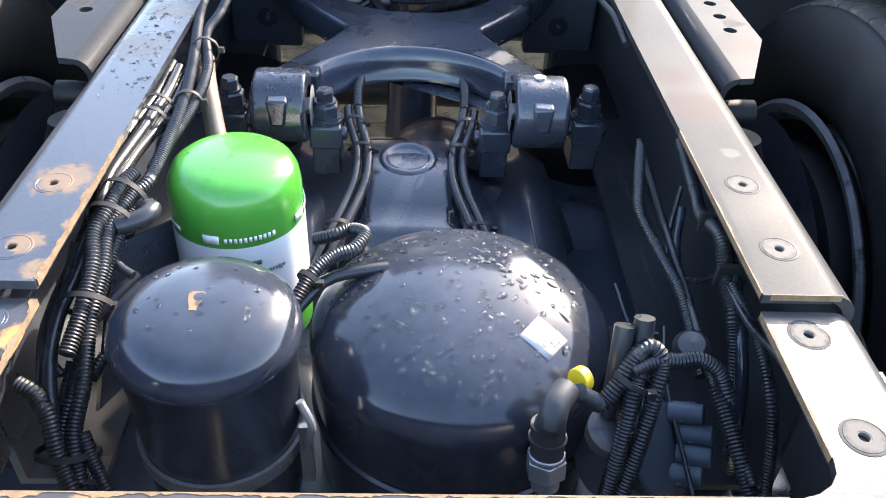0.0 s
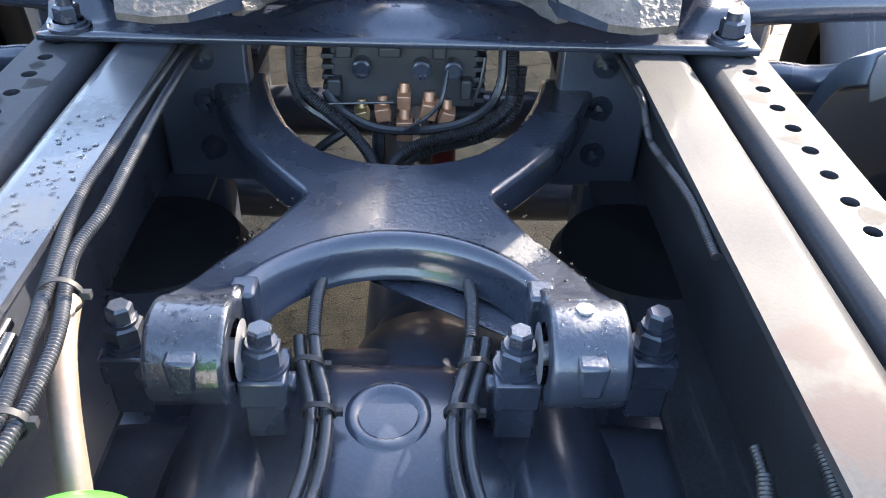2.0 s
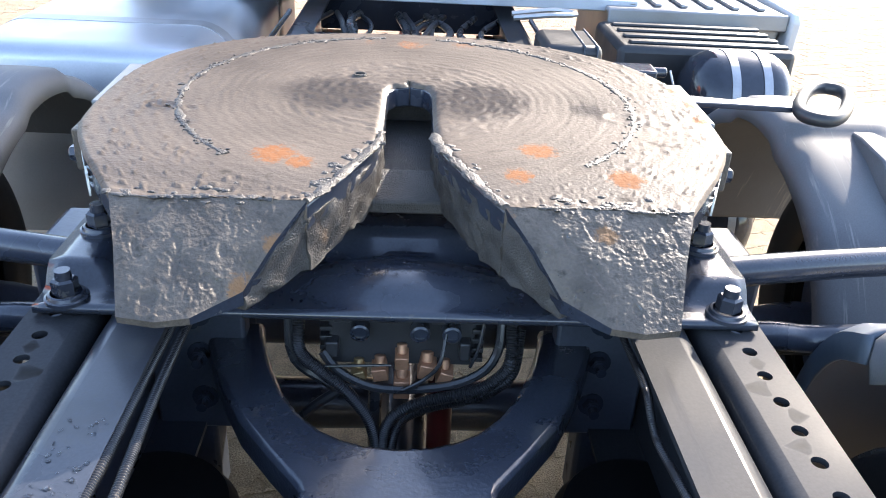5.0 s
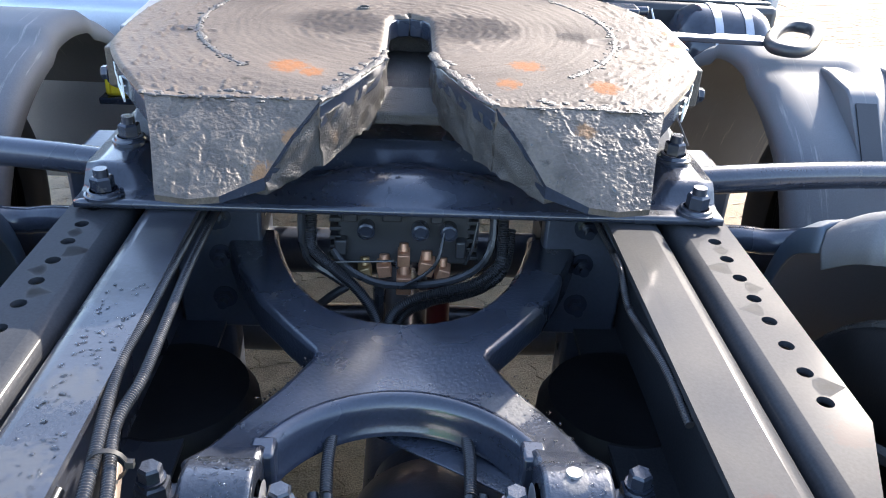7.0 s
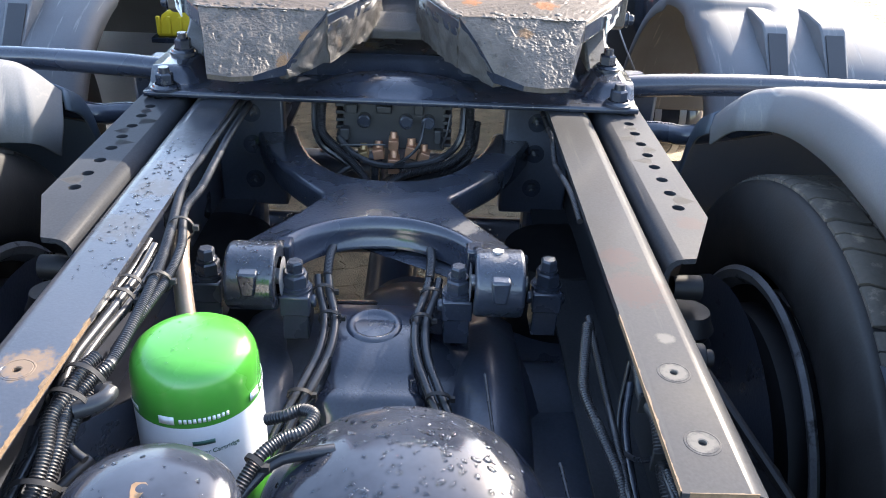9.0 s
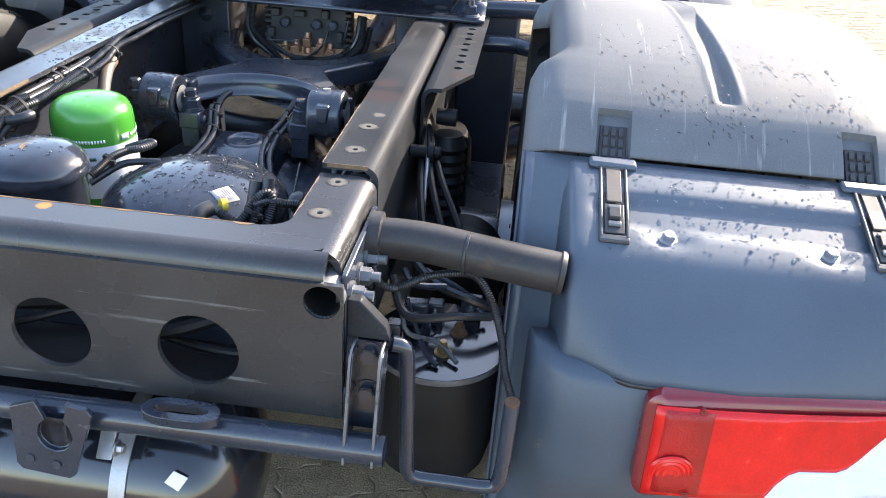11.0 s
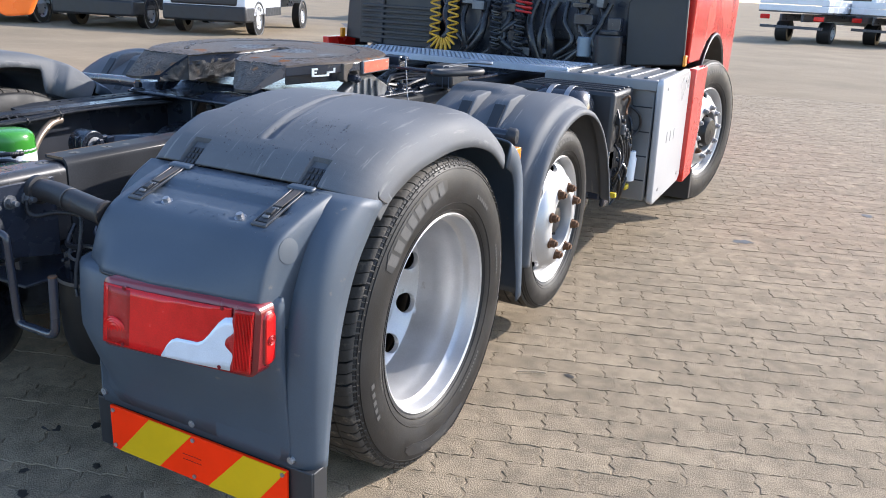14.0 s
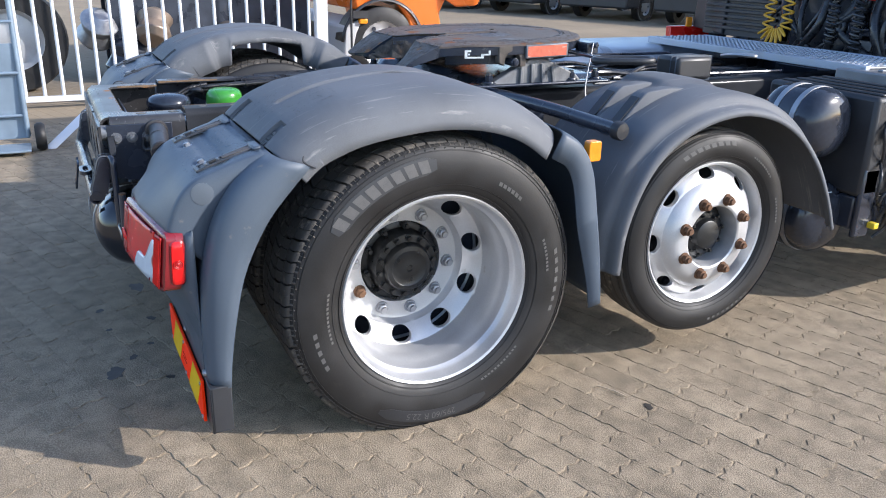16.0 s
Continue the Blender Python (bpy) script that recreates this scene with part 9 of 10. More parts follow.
def side_equipment():
    s = -1 if MIRROR[0] else 1
    tk = thing("side_air_tank", (0.98, 2.86, 0.70), "glossy black air tank with steel straps behind the lift-axle mudguard", "air tank", "side air tanks")
    for y, z, r, x1 in ((2.865, 0.788, 0.142, 1.088), (2.925, 0.392, 0.152, 1.09)):
        bmx = bmesh.new()
        lathe(bmx, [(0.0, -0.302), (r * 0.3, -0.30), (r * 0.62, -0.292), (r * 0.86, -0.272), (r * 0.97, -0.245), (r, -0.22), (r, -0.08), (r * 0.97, -0.055), (r * 0.86, -0.028), (r * 0.62, -0.008), (r * 0.3, 0.0), (0.0, 0.002)], (x1, y, z), (1, 0, 0), 44)
        sh = part("tank_shell", bmx, TANK, tk, angle=60)
        for off in (-0.10, -0.19):
            bmx = bmesh.new()
            lathe(bmx, [(r, -0.012), (r + 0.003, -0.012), (r + 0.003, 0.012), (r, 0.012)], (x1 + off, y, z), (1, 0, 0), 44)
            part("strap", bmx, STEEL, sh, "bare steel strap")
        bmx = bmesh.new()
        box(bmx, x1 - 0.03, x1 - 0.02, y - 0.01, y + 0.014, z + r * 0.62, z + r * 0.78)
        part("sticker", bmx, WHITELABEL, sh)
    bb = thing("battery_box", (0.95, 3.15, 0.45), "black ribbed plastic battery cover with latches", "battery box", "battery boxes")
    bmx = bmesh.new()
    box(bmx, 0.62, 1.165, 2.985, 3.345, 0.50, 0.905)
    cov = part("cover", bmx, PLASTIC_DARK, bb, "", 0.02)
    bmx = bmesh.new()
    for k in range(4):
        box(bmx, 0.66, 1.15, 3.02 + k * 0.08, 3.05 + k * 0.08, 0.903, 0.913)
    part("cover_ribs", bmx, PLASTIC_DARK, cov, "", 0.008)
    bmx = bmesh.new()
    tube(bmx, [(1.168, 3.12, 0.86), (1.19, 3.13, 0.88), (1.192, 3.16, 0.86), (1.18, 3.17, 0.82), (1.19, 3.13, 0.79)], 0.006, 8)
    part("clip", bmx, RUSTBOLT, cov)
    bmx = bmesh.new()
    box(bmx, 0.98, 1.14, 2.99, 3.33, 0.36, 0.5)
    box(bmx, 1.14, 1.165, 2.99, 3.08, 0.33, 0.62)
    part("carrier", bmx, PAINT, bb, "", 0.01)
    for k in range(5):
        bmx = bmesh.new()
        a = 3.10 + k * 0.04
        tube(bmx, [(1.17, a, 0.70), (1.195, a + 0.02, 0.62), (1.19, a + 0.04, 0.50), (1.16, a + 0.02, 0.36)], 0.007, 8, 0.03)
        part("cable", bmx, HOSE, bb)
    rb = random.Random(88)
    for k in range(9):
        y0, z0 = 3.02 + rb.random() * 0.30, 0.50 + rb.random() * 0.32
        bmx = bmesh.new()
        tube(bmx, [(1.160, y0, z0), (1.185 + rb.random() * 0.03, y0 + rb.uniform(-0.05, 0.05), z0 - 0.05), (1.18 + rb.random() * 0.03, y0 + rb.uniform(-0.08, 0.08), z0 - 0.13), (1.160, y0 + rb.uniform(-0.05, 0.05), z0 - 0.19)], rb.uniform(0.005, 0.010), 8, 0.02, 0.001)
        part("cable_loop", bmx, CONDUIT if k % 2 else HOSE, bb)
    for k in range(6):
        y0, z0 = 3.05 + 0.045 * k, 0.74 - 0.05 * (k % 3) - 0.10 * (k > 2)
        bmx = bmesh.new()
        box(bmx, 1.160, 1.192 + 0.008 * (k % 2), y0, y0 + 0.034, z0, z0 + 0.05)
        cyl(bmx, (1.19, y0 + 0.017, z0 + 0.025), (1.208, y0 + 0.017, z0 + 0.025), 0.011, 12)
        part("connector", bmx, WORN if k in (1, 4) else PLASTIC_DARK, bb, "", 0.004)
    bmx = bmesh.new()
    lathe(bmx, [(0.0, 0.0), (0.032, 0.0), (0.034, 0.12), (0.028, 0.13), (0.028, 0.16), (0.0, 0.16)], (1.195, 3.30, 0.42), (0, 0, 1), 20)
    part("fuel_filter", bmx, WHITELABEL, bb, "pale filter cartridge", 0.003)
    bmx = bmesh.new()
    box(bmx, 1.165, 1.20, 3.06, 3.09, 0.37, 0.395)
    part("yellow_tap", bmx, YELLOW, bb, "yellow plastic tap", 0.004)
    bmx = bmesh.new()
    box(bmx, 1.165, 1.20, 3.27, 3.33, 0.37, 0.40)
    part("yellow_bowl", bmx, YELLOW, bb, "yellow filter bowl", 0.008)
    st = thing("step_box", (0.95, 3.75, 0.28), "ribbed silver step top with white side skirt panel", "step box", "step boxes")
    bmx = bmesh.new()
    box(bmx, 0.66, 1.27, 3.36, 4.09, 0.925, 0.945)
    box(bmx, 0.66, 1.28, 3.345, 3.36, 0.89, 0.945)
    tp = part("tread_top", bmx, SILVER, st, "", 0.006)
    for k in range(6):
        bmx = bmesh.new()
        box(bmx, 0.74 + k * 0.09, 0.765 + k * 0.09, 3.40, 4.05, 0.945, 0.956)
        part("tread_rib", bmx, SILVER, tp, "", 0.004)
    bmx = bmesh.new()
    box(bmx, 0.70, 1.27, 3.38, 4.07, 0.30, 0.925)
    body_ = part("box_body", bmx, SILVER, st, "", 0.01)
    bmx = bmesh.new()
    for k in range(4):
        box(bmx, 1.10, 1.26, 3.372, 3.382, 0.80 - k * 0.13, 0.806 - k * 0.13)
    part("louvre_slots", bmx, PAINT, body_, kind="stuff")
    bmx = bmesh.new()
    pts = [(3.345, 0.955), (3.95, 0.972), (4.01, 0.955), (4.075, 0.335), (4.03, 0.30), (3.44, 0.275), (3.395, 0.295), (3.32, 0.93)]
    prism(bmx, [(1.315, y, z) for y, z in pts], (-0.035, 0, 0))
    pan = part("side_skirt_panel", bmx, WHITEPANEL, st, "white painted side skirt", 0.010)
    for y, z in ((3.44, 0.90), (3.90, 0.91), (3.50, 0.35), (3.97, 0.36)):
        bmx = bmesh.new()
        lathe(bmx, [(0.009, 0.0), (0.009, 0.003), (0.0, 0.0045)], (1.315, y, z), (1, 0, 0), 16)
        part("screw", bmx, STEEL, pan)
    bmx = bmesh.new()
    for k in range(3):
        box(bmx, 1.315, 1.3175, 3.56 + k * 0.085, 3.615 + k * 0.085, 0.60, 0.66)
    part("emblem_mark", bmx, WHITEPANEL, pan, "plain raised badge marks", 0.003)
    return st


side_equipment()

fuel = thing("fuel_tank", (-0.86, 3.4, 0.36), "large pale aluminium fuel tank with steel straps", "fuel tank")
TANKALU = mat("brushed_tank_aluminium", (0.44, 0.46, 0.49), 0.38, 0.75, 0.10, 6, 260, 0.05, (0.42, 0.42, 0.41), 0.15, 9)
bm = bmesh.new()
rc = [(-1.20 + 0.12, 0.38), (-0.50 - 0.10, 0.38), (-0.50, 0.48), (-0.50, 0.78)]
rc += [(-0.62 + 0.12 * math.cos(a), 0.80 + 0.12 * math.sin(a)) for a in [radians(12 * i) for i in range(8)]]
rc += [(-1.08 + 0.12 * math.cos(a), 0.80 + 0.12 * math.sin(a)) for a in [radians(90 + 12 * i) for i in range(8)]] + [(-1.20, 0.50)]
mid_x, mid_z = -0.85, 0.65
rows = []
for y, k in ((2.66, 0.0), (2.66, 0.86), (2.672, 0.95), (2.70, 0.99), (2.74, 1.0), (4.16, 1.0), (4.2, 0.96), (4.2, 0.0)):
    rows.append([Vector((mid_x + (x - mid_x) * k, y, mid_z + (z - mid_z) * k)) for x, z in rc])
loft(bm, rows, True)
shell = part("tank_shell", bm, TANKALU, fuel, angle=50)
for y in (2.95, 3.75):
    bm = bmesh.new()
    loft(bm, [[Vector((mid_x + (x - mid_x) * (1.006 + e), yy, mid_z + (z - mid_z) * (1.006 + e))) for x, z in rc] for yy, e in ((y, -0.008), (y, 0), (y + 0.06, 0), (y + 0.06, -0.008))], True)
    part("strap", bm, STEEL, shell)


# ---- parked vehicles across the yard ----
def far_wheel(parent, p, axis, r=0.34, w=0.22):
    bm = bmesh.new()
    a = Vector(axis).normalized()
    lathe(bm, [(r * 0.6, -w), (r, -w), (r, -0.02), (r * 0.93, 0.0), (r * 0.62, 0.0)], p, a, 28)
    t = part("tyre", bm, RUBBER, parent)
    bm = bmesh.new()
    lathe(bm, [(r * 0.64, 0.002), (r * 0.60, -0.02), (r * 0.40, -0.05), (r * 0.36, -0.02), (r * 0.18, -0.01), (0.0, -0.01)], p, a, 28)
    part("rim", bm, ALU, t)
    bm = bmesh.new()
    for k in range(6):
        q = Vector(p) + Matrix.Rotation(k * 1.0472, 3, a) @ (frame_of(a)[0] * r * 0.48)
        cyl(bm, q - a * 0.05, q - a * 0.02, r * 0.06, 8)
    part("rim_holes", bm, SHADE, t, kind="stuff")


def van(at, yaw, paint, label, length=5.6, box_rear=False):
    """A delivery van whose front looks to -y before it is turned; at is the ground under its front left wheel."""
    v = thing("delivery_van", (0, 0, 0), label, "van", "parked vans")
    bm = bmesh.new()
    prof = [(-0.86, 0.42), (-0.90, 0.70), (-0.84, 1.02), (-0.55, 1.20), (-0.25, 1.30), (0.42, 2.05), (0.75, 2.32), (1.3, 2.42), (length - 0.9, 2.42), (length - 0.86, 0.50)]
    if box_rear:
        prof = prof[:7] + [(1.3, 2.42), (1.75, 2.38), (1.75, 0.50)]
    n = len(prof)
    rows = []
    for x, k in ((-1.0, 0.93), (-0.97, 0.985), (-0.85, 1.0), (0, 1.0), (0.85, 1.0), (0.97, 0.985), (1.0, 0.93)):
        rows.append([Vector((x - 1.0, y if k == 1.0 else 0.4 + (y - 0.4) * (0.4 + 0.6 * k), 0.42 + (z - 0.42) * (1 - (1 - k) * 0.5))) for y, z in prof])
    loft(bm, rows, True, True)
    body = part("body", bm, paint, v, "", 0.03)
    bm = bmesh.new()
    box(bm, -2.0, 0.01, -0.93, -0.30, 0.30, 0.66)
    box(bm, -1.80, -0.20, -0.925, -0.80, 0.66, 0.90)
    part("bumper", bm, PLASTIC_DARK, v, "dark plastic bumper and grille", 0.05)
    for x in (-1.86, -0.14):
        bm = bmesh.new()
        box(bm, x - 0.12, x + 0.12, -0.905, -0.75, 0.86, 1.04)
        part("headlamp", bm, LAMPCLEAR, v, "clear headlamp", 0.03)
    bm = bmesh.new()
    prism(bm, [(-1.85, -0.24, 1.345), (-0.15, -0.24, 1.345), (-0.22, 0.38, 2.04), (-1.78, 0.38, 2.04)], (0, -0.012, 0.012))
    part("windscreen", bm, WINDOW, v, "dark windscreen")
    for x in (0.004, -2.004):
        bm = bmesh.new()
        prism(bm, [(x, -0.05, 1.35), (x, 1.05, 1.33), (x, 1.05, 2.0), (x, 0.55, 2.0)], (0.008 if x > -1 else -0.008, 0, 0))
        part("side_window", bm, WINDOW, v)
    bm = bmesh.new()
    box(bm, 0.0, 0.012, 0.5, 2.9 if not box_rear else 1.7, 0.42, 0.62)
    part("sill_cladding", bm, PLASTIC_DARK, v, "", 0.004)
    if box_rear:
        bm = bmesh.new()
        box(bm, -2.06, 0.06, 1.85, length - 0.9, 0.92, 1.35)
        part("dropside_body", bm, WHITEPAINT, v, "", 0.02)
        bm = bmesh.new()
        box(bm, -1.5, -0.5, 1.7, length - 0.9, 0.55, 0.75)
        part("chassis", bm, SHADE, v, "", 0.02)
    for y in (0.0, 3.75):
        for x, ax in ((0.0, 1), (-2.0, -1)):
            far_wheel(v, (x, y, 0.34), (ax, 0, 0))
    for y in (0.0, 3.75):
        bm = bmesh.new()
        lathe(bm, [(0.42, 0.0), (0.36, 0.0)], (0.006, y, 0.36), (1, 0, 0), 24)
        part("arch_trim", bm, PLASTIC_DARK, v, solid=0.02)
    v.matrix_basis = pose(at[0], at[1], 0, 0, 0, yaw)
    return v


van((-11.0, 14.9), 21, WHITEPAINT, "white chassis-cab van with dark bumper parked on the yard", 6.4, True)
van((-13.5, 13.9), 21, GREYPAINT, "dark grey delivery van parked on the yard")
van((-16.0, 12.8), 21, WHITEPAINT, "white delivery van with dark bumper parked on the yard")
van((-18.6, 11.7), 21, GREYPAINT, "dark grey delivery van parked on the yard")
van((-21.2, 10.6), 21, WHITEPAINT, "white delivery van with dark bumper parked on the yard")
van((-8.6, 25.5), 21, WHITEPAINT, "white chassis-cab van parked farther off", 6.4, True)
van((-12.2, 26.5), 21, GREYPAINT, "dark van parked farther off", 6.4, True)


def flatbed(at, yaw, blue):
    """A dropside truck seen from behind, its tail at -y."""
    f = thing("dropside_truck", (0, 0, 0), "white dropside truck with red tail lamps parked across the yard", "truck", "parked dropside trucks")
    bm = bmesh.new()
    box(bm, -1.2, 1.2, 0.0, 6.2, 1.05, 1.12)
    part("deck", bm, GREYPAINT, f, "", 0.01)
    for x0, x1, y0, y1 in ((-1.2, 1.2, -0.03, 0.02), (-1.22, -1.17, 0.0, 6.2), (1.17, 1.22, 0.0, 6.2)):
        for k in range(2):
            bm = bmesh.new()
            box(bm, x0, x1, y0, y1, 1.10 + 0.23 * k, 1.31 + 0.23 * k)
            part("dropside", bm, TROLLEY if blue else WHITEPAINT, f, "pale dropside board", 0.01)
    bm = bmesh.new()
    box(bm, -1.05, 1.05, 6.3, 8.2, 0.6, 2.6)
    part("cab", bm, WHITEPAINT, f, "", 0.15)
    bm = bmesh.new()
    box(bm, -0.9, 0.9, 6.26, 6.30, 1.6, 2.3)
    part("rear_window", bm, WINDOW, f, "", 0.02)
    bm = bmesh.new()
    box(bm, -0.42, -0.34, 0.0, 6.3, 0.75, 1.0)
    box(bm, 0.34, 0.42, 0.0, 6.3, 0.75, 1.0)
    box(bm, -1.1, 1.1, 0.02, 0.12, 0.50, 0.60)
    part("chassis", bm, SHADE, f, "", 0.01)
    for x in (-0.95, 0.95):
        bm = bmesh.new()
        box(bm, x - 0.17, x + 0.17, -0.03, 0.05, 0.80, 0.96)
        part("tail_lamp", bm, LAMPRED, f, "red tail lamp", 0.02)
        far_wheel(f, (x + 0.05 * math.copysign(1, x), 1.7, 0.38), (math.copysign(1, x), 0, 0), 0.38, 0.45)
        far_wheel(f, (x + 0.05 * math.copysign(1, x), 6.9, 0.38), (math.copysign(1, x), 0, 0), 0.38, 0.25)
    f.matrix_basis = pose(at[0], at[1], 0, 0, 0, yaw)
    return f


for k, (x, y) in enumerate(((-0.6, 31.5), (2.4, 33.2), (5.2, 34.5), (8.2, 35.0), (11.2, 36.5), (14.4, 37.6))):
    flatbed((x, y), -14, k % 3 == 2)
road = part("tarmac_patch", prism(bmesh.new(), [(-9.5, 17.0, 0.0), (-2.5, 20.5, 0.0), (-5.0, 27.0, 0.0), (-13.5, 22.0, 0.0)], (0, 0, 0.004)), TARMAC, None)
tagged(road, "dark patch of tarmac in the paved yard", "tarmac", "", "structure")

# ---- orange truck, fence and trolley on the far side ----
og = thing("orange_truck", (-5.7, 3.9, 0), "orange lorry cab with black wheel arch and open door", "truck")
OX = -5.7
bm = bmesh.new()
prof = [(3.36, 0.80), (3.44, 0.84), (3.52, 0.90), (3.64, 0.935), (3.76, 0.92), (3.88, 0.85), (3.98, 0.72), (4.03, 0.56), (4.06, 0.40), (4.36, 0.38), (4.46, 0.44), (4.44, 0.58), (4.40, 0.76), (4.50, 0.95), (4.62, 1.02), (4.6, 2.6), (3.25, 2.6), (3.28, 1.2)]
prism(bm, [(OX, y, z) for y, z in prof], (-2.2, 0, 0))
part("cab_body", bm, ORANGE, og, "", 0.03)
bm = bmesh.new()
prism(bm, [(OX + 0.01, 3.85, 1.10), (OX + 0.01, 4.30, 1.06), (OX + 0.01, 4.36, 1.60), (OX + 0.01, 3.85, 1.60)], (0.01, 0, 0))
part("door_window", bm, WINDOW, og)
bm = bmesh.new()
box(bm, OX - 0.005, OX + 0.012, 4.02, 4.16, 0.93, 1.02)
part("door_handle", bm, GREYPAINT, og, "", 0.01)
bm = bmesh.new()
prism(bm, [(OX + 0.03, 4.48, 0.92), (OX + 0.10, 4.60, 0.84), (OX + 0.2, 4.80, 0.86), (OX + 0.25, 4.92, 1.12), (OX + 0.25, 4.92, 2.2), (OX + 0.03, 4.48, 2.2)], (0.02, -0.06, 0))
part("open_door", bm, ORANGE, og, "orange door standing open", 0.02)
bm = bmesh.new()
box(bm, OX - 0.3, OX + 0.03, 4.06, 4.42, 0.50, 0.56)
box(bm, OX - 0.3, OX - 0.05, 4.06, 4.40, 0.56, 0.72)
part("step", bm, PLASTIC_DARK, og, "dark cab step", 0.01)
bm = bmesh.new()
box(bm, OX - 0.4, OX + 0.01, 4.06, 4.50, 0.10, 0.38)
part("step_box", bm, PLASTIC, og, "grey step box", 0.03)
bm = bmesh.new()
prism(bm, [(OX + 0.01, 3.30, 0.66), (OX + 0.01, 3.44, 0.72), (OX + 0.01, 3.36, 0.55), (OX + 0.01, 3.30, 0.30), (OX + 0.01, 3.20, 0.28), (OX + 0.01, 3.22, 0.62)], (-2.2, 0, 0))
part("bumper", bm, WHITEPANEL, og, "pale bumper corner", 0.02)
far_wheel(og, (OX + 0.0, 3.68, 0.42), (1, 0, 0), 0.42, 0.3)
bm = bmesh.new()
rows = [[Vector((OX + x, 3.68 - r * math.cos(radians(a)), 0.42 + r * math.sin(radians(a)))) for x, r in ((0.015, 0.515), (0.02, 0.49), (-0.3, 0.48))] for a in range(5, 176, 10)]
loft(bm, rows)
part("wheel_arch", bm, PLASTIC_DARK, og, "", solid=0.01)
bm = bmesh.new()
box(bm, OX - 0.02, OX + 0.05, 3.38, 3.48, 0.655, 0.715)
part("indicator", bm, AMBER, og, "amber indicator", 0.015)
bm = bmesh.new()
box(bm, OX - 0.02, OX + 0.06, 3.30, 3.48, 0.72, 0.80)
tube(bm, [(OX + 0.08, 3.27, 0.40), (OX + 0.08, 3.27, 1.0), (OX + 0.08, 3.30, 2.0)], 0.014, 8, 0.1)
part("mirror_stay", bm, PLASTIC_DARK, og)

fence = thing("picket_fence", (-5.0, 1.0, 0.0), "white painted steel fence of upright bars with stout posts", "fence")
for y in (-3.0, -1.1, 0.86, 2.72):
    bm = bmesh.new()
    box(bm, -5.06, -4.96, y - 0.06, y + 0.06, 0.0, 2.1)
    part("post", bm, FENCEWHITE, fence, "", 0.006)
for z in (0.06, 1.9):
    bm = bmesh.new()
    box(bm, -5.03, -4.99, -3.0, 2.72, z, z + 0.05)
    part("rail", bm, FENCEWHITE, fence, "", 0.004)
for k in range(36):
    y = -2.9 + 0.157 * k
    bm = bmesh.new()
    cyl(bm, (-5.01, y, 0.08), (-5.01, y, 1.93), 0.016, 10)
    part("bar", bm, FENCEWHITE, fence)

stack = thing("wheel_rack", (-6.2, 0.1, 0), "spare truck wheels standing behind the fence", "wheels")
for y in (-0.15, -1.6):
    bm = bmesh.new()
    lathe(bm, [(0.30, -0.28), (0.50, -0.28), (0.52, -0.2), (0.52, -0.08), (0.50, 0.0), (0.30, 0.0)], (-6.0, y, 0.52), (1, 0, 0), 36)
    tt = part("tyre", bm, RUBBER, stack)
    bm = bmesh.new()
    lathe(bm, [(0.31, 0.0), (0.29, -0.04), (0.25, -0.16), (0.12, -0.14), (0.0, -0.14)], (-6.0, y, 0.52), (1, 0, 0), 36)
    part("rim", bm, ALU, tt)
hut = thing("timber_stack", (-7.0, 1.6, 0), "pale timber and old engine parts stacked behind the fence", "stack")
rnd = random.Random(5)
for k in range(6):
    bm = bmesh.new()
    box(bm, -7.4, -6.6, 0.7, 3.2, 0.9 + 0.12 * k, 1.0 + 0.12 * k)
    part("beam", bm, WOOD, hut, "", 0.01)
for k in range(9):
    bm = bmesh.new()
    x, y, r = rnd.uniform(-7.2, -6.4), 0.7 + 0.28 * k, rnd.uniform(0.12, 0.24)
    lathe(bm, [(0.0, -r), (r * 0.7, -r), (r, -r * 0.6), (r * 0.8, 0.0), (r, r * 0.5), (r * 0.4, r), (0.0, r)], (x, y, r + rnd.uniform(0.0, 0.45)), (rnd.uniform(-1, 1), 0.3, 1), 18)
    part("drum_part", bm, (STEEL, SHADE, STRUT)[k % 3], hut, "", 0.01)
for x in (-7.35, -6.65):
    bm = bmesh.new()
    box(bm, x - 0.05, x + 0.05, 0.8, 3.1, 0.0, 0.9)
    part("support", bm, SHADE, hut)

tro = thing("hand_trolley", (-3.25, -0.1, 0), "blue-grey hand trolley with a small rubber wheel", "trolley")
bm = bmesh.new()
for y in (-0.34, -0.06):
    tube(bm, [(-3.25, y, 0.10), (-3.27, y, 0.6), (-3.30, y, 1.25)], 0.018, 10, 0.1)
for z in (0.25, 0.55, 0.9, 1.2):
    cyl(bm, (-3.26, -0.34, z), (-3.26, -0.06, z), 0.012, 10)
part("tube_frame", bm, TROLLEY, tro)
bm = bmesh.new()
box(bm, -3.30, -3.28, -0.36, -0.05, 0.08, 0.75)
box(bm, -3.28, -3.02, -0.36, -0.05, 0.03, 0.045)
part("back_sheet", bm, TROLLEY, tro, "", 0.004)
for y in (0.02, -0.42):
    bm = bmesh.new()
    lathe(bm, [(0.04, -0.035), (0.085, -0.035), (0.10, -0.015), (0.10, 0.015), (0.085, 0.035), (0.04, 0.035)], (-3.22, y, 0.10), (0, 1, 0), 28)
    tw = part("tyre", bm, RUBBER, tro)
    bm = bmesh.new()
    cyl(bm, (-3.22, y - 0.02, 0.10), (-3.22, y + 0.02, 0.10), 0.042, 18)
    part("rim", bm, FENCEWHITE, tw)
plank = thing("white_plank", (-3.4, 0.25, 0), "white painted bar leaning against the fence", "plank")
bm = bmesh.new()
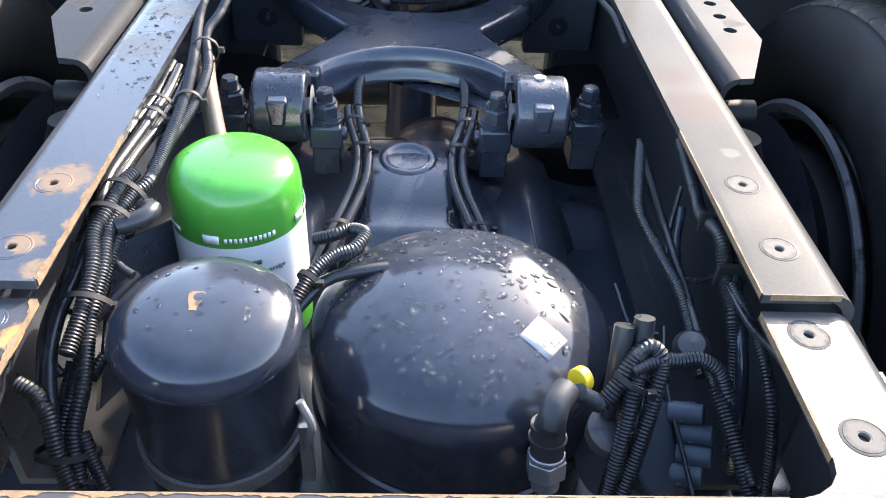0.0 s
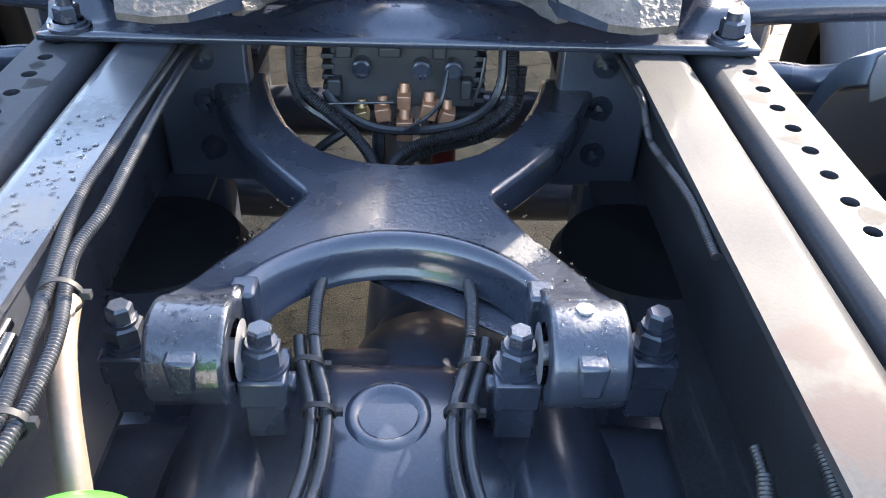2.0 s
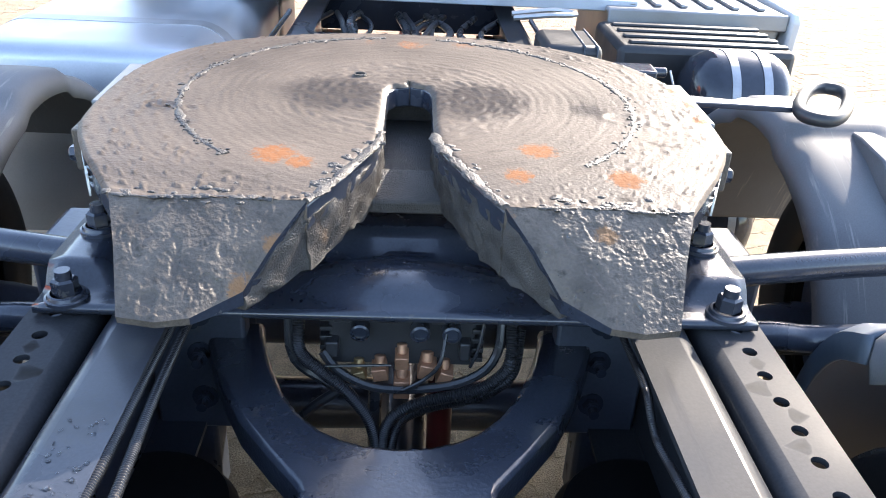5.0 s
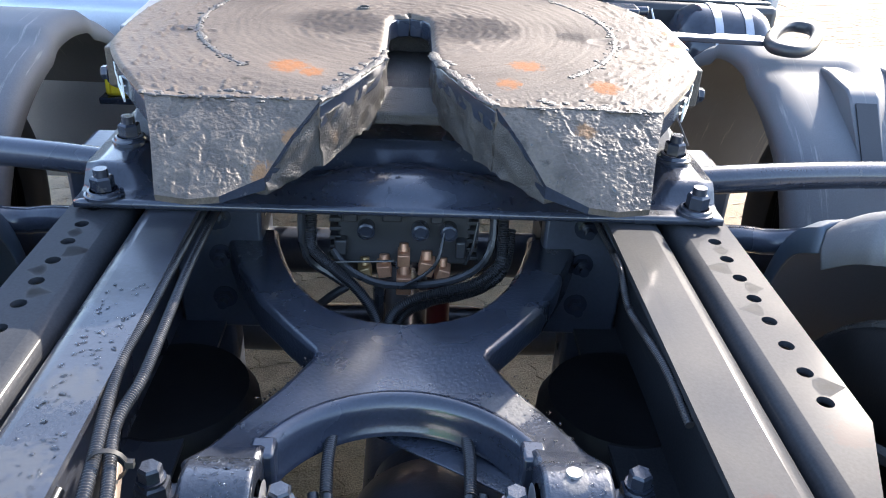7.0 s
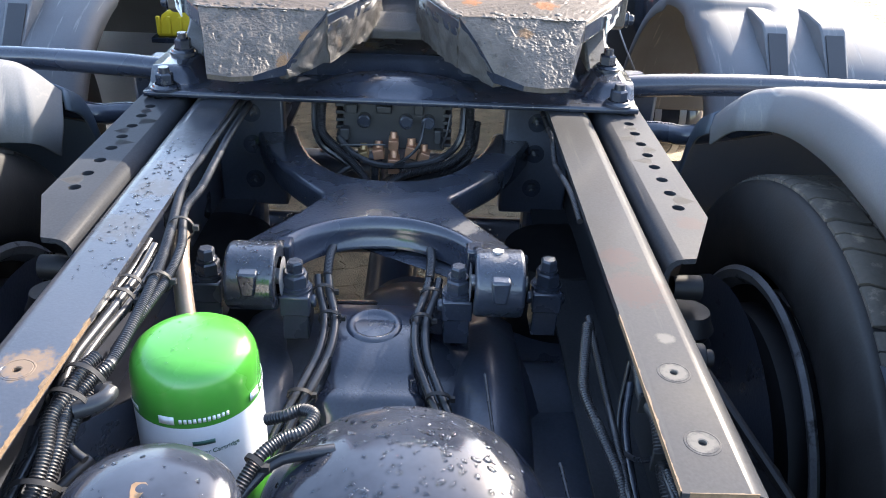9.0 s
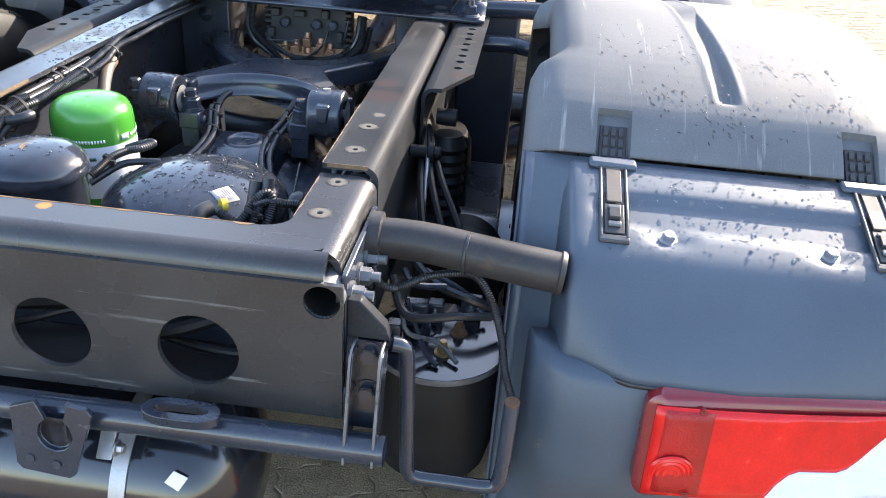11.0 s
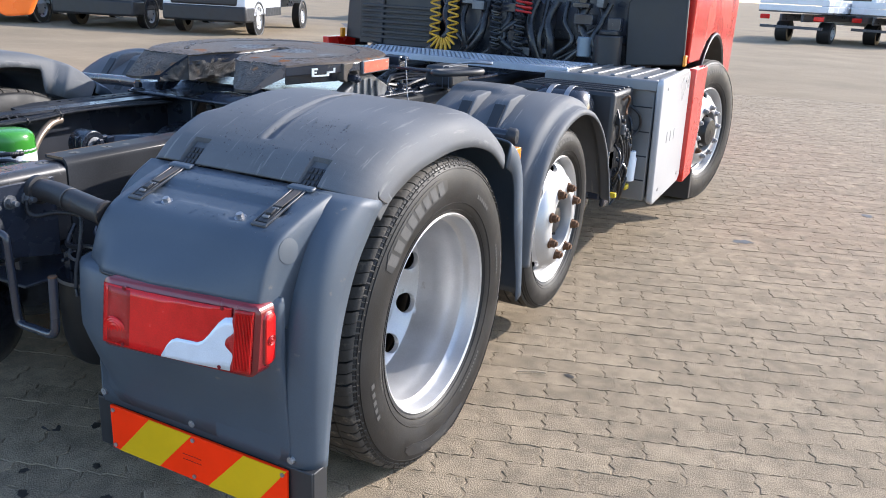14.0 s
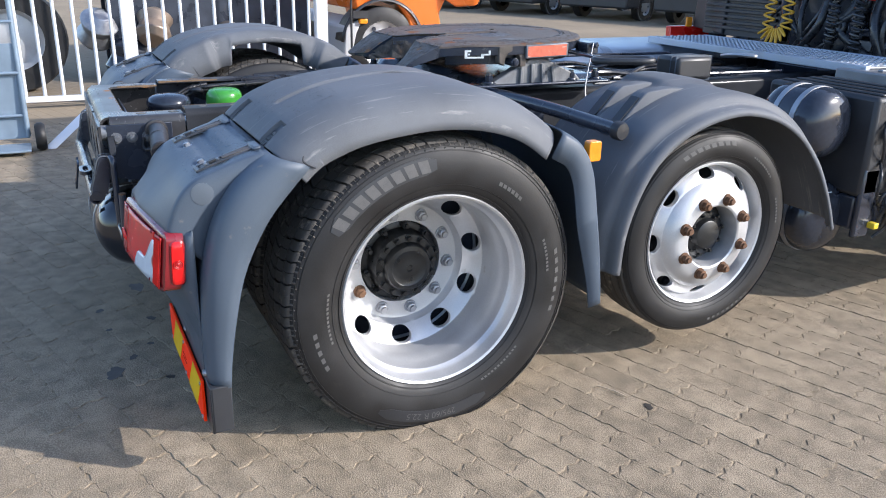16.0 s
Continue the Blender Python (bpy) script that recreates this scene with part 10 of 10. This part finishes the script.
prism(bm, [(-3.22, 0.05, 0.0), (-3.22, 0.11, 0.0), (-3.75, 0.86, 0.55), (-3.75, 0.80, 0.56)], (-0.04, 0, 0.02))
part("bar", bm, FENCEWHITE, plank, "", 0.004)
tri = thing("red_white_sign", (-3.0, 0.9, 0.0), "tilted red and white warning lamp board on a stand", "warning sign")
bm = bmesh.new()
cyl(bm, (-3.05, 0.62, 0.0), (-3.05, 0.62, 0.40), 0.015, 10)
part("stand", bm, FENCEWHITE, tri)
bm = bmesh.new()
box(bm, -3.06, -3.04, 0.50, 0.62, 0.38, 0.50, Euler((0.5, 0, 0)).to_matrix())
part("red_board", bm, LAMPRED, tri, "red board", 0.006)
bm = bmesh.new()
box(bm, -3.065, -3.035, 0.58, 0.64, 0.36, 0.56, Euler((0.5, 0, 0)).to_matrix())
part("white_board", bm, FENCEWHITE, tri, "white board", 0.006)

# ---- stains and litter on the paving ----
rnd = random.Random(9)
for k, (x, y, r) in enumerate(((0.42, 0.26, 0.020), (0.52, 0.19, 0.045), (0.20, 0.52, 0.030), (0.33, 0.33, 0.015), (0.10, 0.36, 0.022), (0.48, 0.45, 0.016), (0.62, 0.36, 0.018), (-0.25, 0.35, 0.05), (-0.05, 0.18, 0.02), (0.30, 0.60, 0.02), (1.75, 4.0, 0.06), (1.45, 1.75, 0.02), (2.4, 5.2, 0.05), (3.2, 7.6, 0.12), (0.15, 0.20, 0.014))):
    bm = bmesh.new()
    pts = []
    ph = rnd.uniform(0, 6)
    for i in range(22):
        a = 2 * math.pi * i / 22
        q = r * (0.72 + 0.16 * math.sin(2 * a + ph) + 0.10 * math.sin(5 * a + 2 * ph) + 0.06 * math.sin(9 * a + ph))
        pts.append((x + q * math.cos(a) * 1.2, y + q * math.sin(a), 0.0012))
    prism(bm, pts, (0, 0, 0.0006))
    tagged(part("oil_stain", bm, STAIN, None), "dark wet oil spot on the paving", "stain", "oil spots", "stuff")
tw = thing("twig", (1.35, 1.72, 0), "thin pale twig lying on the paving", "twig")
bm = bmesh.new()
tube(bm, [(1.27, 1.67, 0.004), (1.32, 1.70, 0.006), (1.37, 1.72, 0.004)], 0.0022, 6)
part("stick", bm, WOOD, tw)

# ---- paving blocks ----
PL, PW = 0.2125, 0.1075


def block(seed):
    """Outline of a block about its own centre: nearly straight long sides with small teeth, zigzag ends."""
    long_side = [(-0.5, 0), (-0.32, 0.0042), (-0.24, -0.0042), (-0.05, 0.0040), (0.03, -0.0042), (0.24, 0.0042), (0.32, -0.0040)]
    end_side = [(0.5, 0), (0.22, 0.0085), (-0.04, -0.0075), (-0.28, 0.0080)]
    pts = [(t * PL, PW / 2 + d) for t, d in long_side]
    pts += [(PL / 2 + d, t * PW) for t, d in end_side]
    pts += [(-t * PL, -PW / 2 + d) for t, d in long_side]
    pts += [(-PL / 2 + d, -t * PW) for t, d in end_side]
    rnd = random.Random(seed)
    return [(x + rnd.uniform(-0.0022, 0.0022), y + rnd.uniform(-0.0016, 0.0016)) for x, y in pts]


def block_mesh(seed, tilt, gap=1.0):
    o = block(seed)
    rnd = random.Random(seed + 500)

    def inset(f):
        return [(x - math.copysign(min(f * 1.5, abs(x)), x), y - math.copysign(min(f * 0.75, abs(y)), y)) for x, y in o]
    ring = [(inset(0.0006 * gap), -0.0032 * gap), (inset(0.0017 * gap), -0.0006), (inset(0.0040 * gap), 0.0)]
    a, b, c = rnd.uniform(-1, 1) * 0.0014, rnd.uniform(-1, 1) * 0.0012, rnd.uniform(-1, 1) * 0.0012
    v = []
    for pts, z in ring:
        v += [(x, y, z + tilt * (a + 2 * x / PL * b + 2 * y / PW * c)) for x, y in pts]
    n = len(o)
    f = [tuple(range(2 * n, 3 * n))] + [(k + i, k + (i + 1) % n, k + n + (i + 1) % n, k + n + i) for k in (0, n) for i in range(n)]
    return v, f


cells = []
ny, nx = int((GY1 - GY0) / PW), int((GX1 - GX0) / PL)
for j in range(ny):
    cy = GY0 + (j + 0.5) * PW
    for i in range(nx - 1):
        cx = GX0 + (i + 0.5 + 0.5 * (j % 2)) * PL
        cells.append((cx, cy))
shared = []
for ph in range(8):
    v, f = block_mesh(ph, 0.9, 1.38)
    me = bpy.data.meshes.new("paving_block")
    me.from_pydata(v, [], f)
    me.materials.append(PAVER)
    me.update()
    if me.polygons[0].normal.z < 0:
        me.flip_normals()
    shared.append(me)
verts, faces = [], []
kinds = [block_mesh(20 + i, 0.8, 0.98) for i in range(24)]
rnd = random.Random(77)
for cx, cy in cells:
    if 0.9 < cx < 3.5 and -0.8 < cy < 1.6:
        ob = new("paving_block", shared[rnd.randrange(8)])
        ob.parent = GROUND
        ob.location = (cx, cy, 0)
    else:
        v, f = kinds[rnd.randrange(24)]
        k = len(verts)
        verts += [(x + cx, y + cy, z) for x, y, z in v]
        faces += [tuple(i + k for i in q) for q in f]
me = bpy.data.meshes.new("paving_field")
me.from_pydata(verts, [], faces)
me.materials.append(PAVERFAR)
me.update()
if me.polygons[0].normal.z < 0:
    me.flip_normals()
ob = new("paving_field", me)
ob.parent = GROUND
tagged(ob, "interlocking zigzag concrete paving blocks", "", "", "stuff")
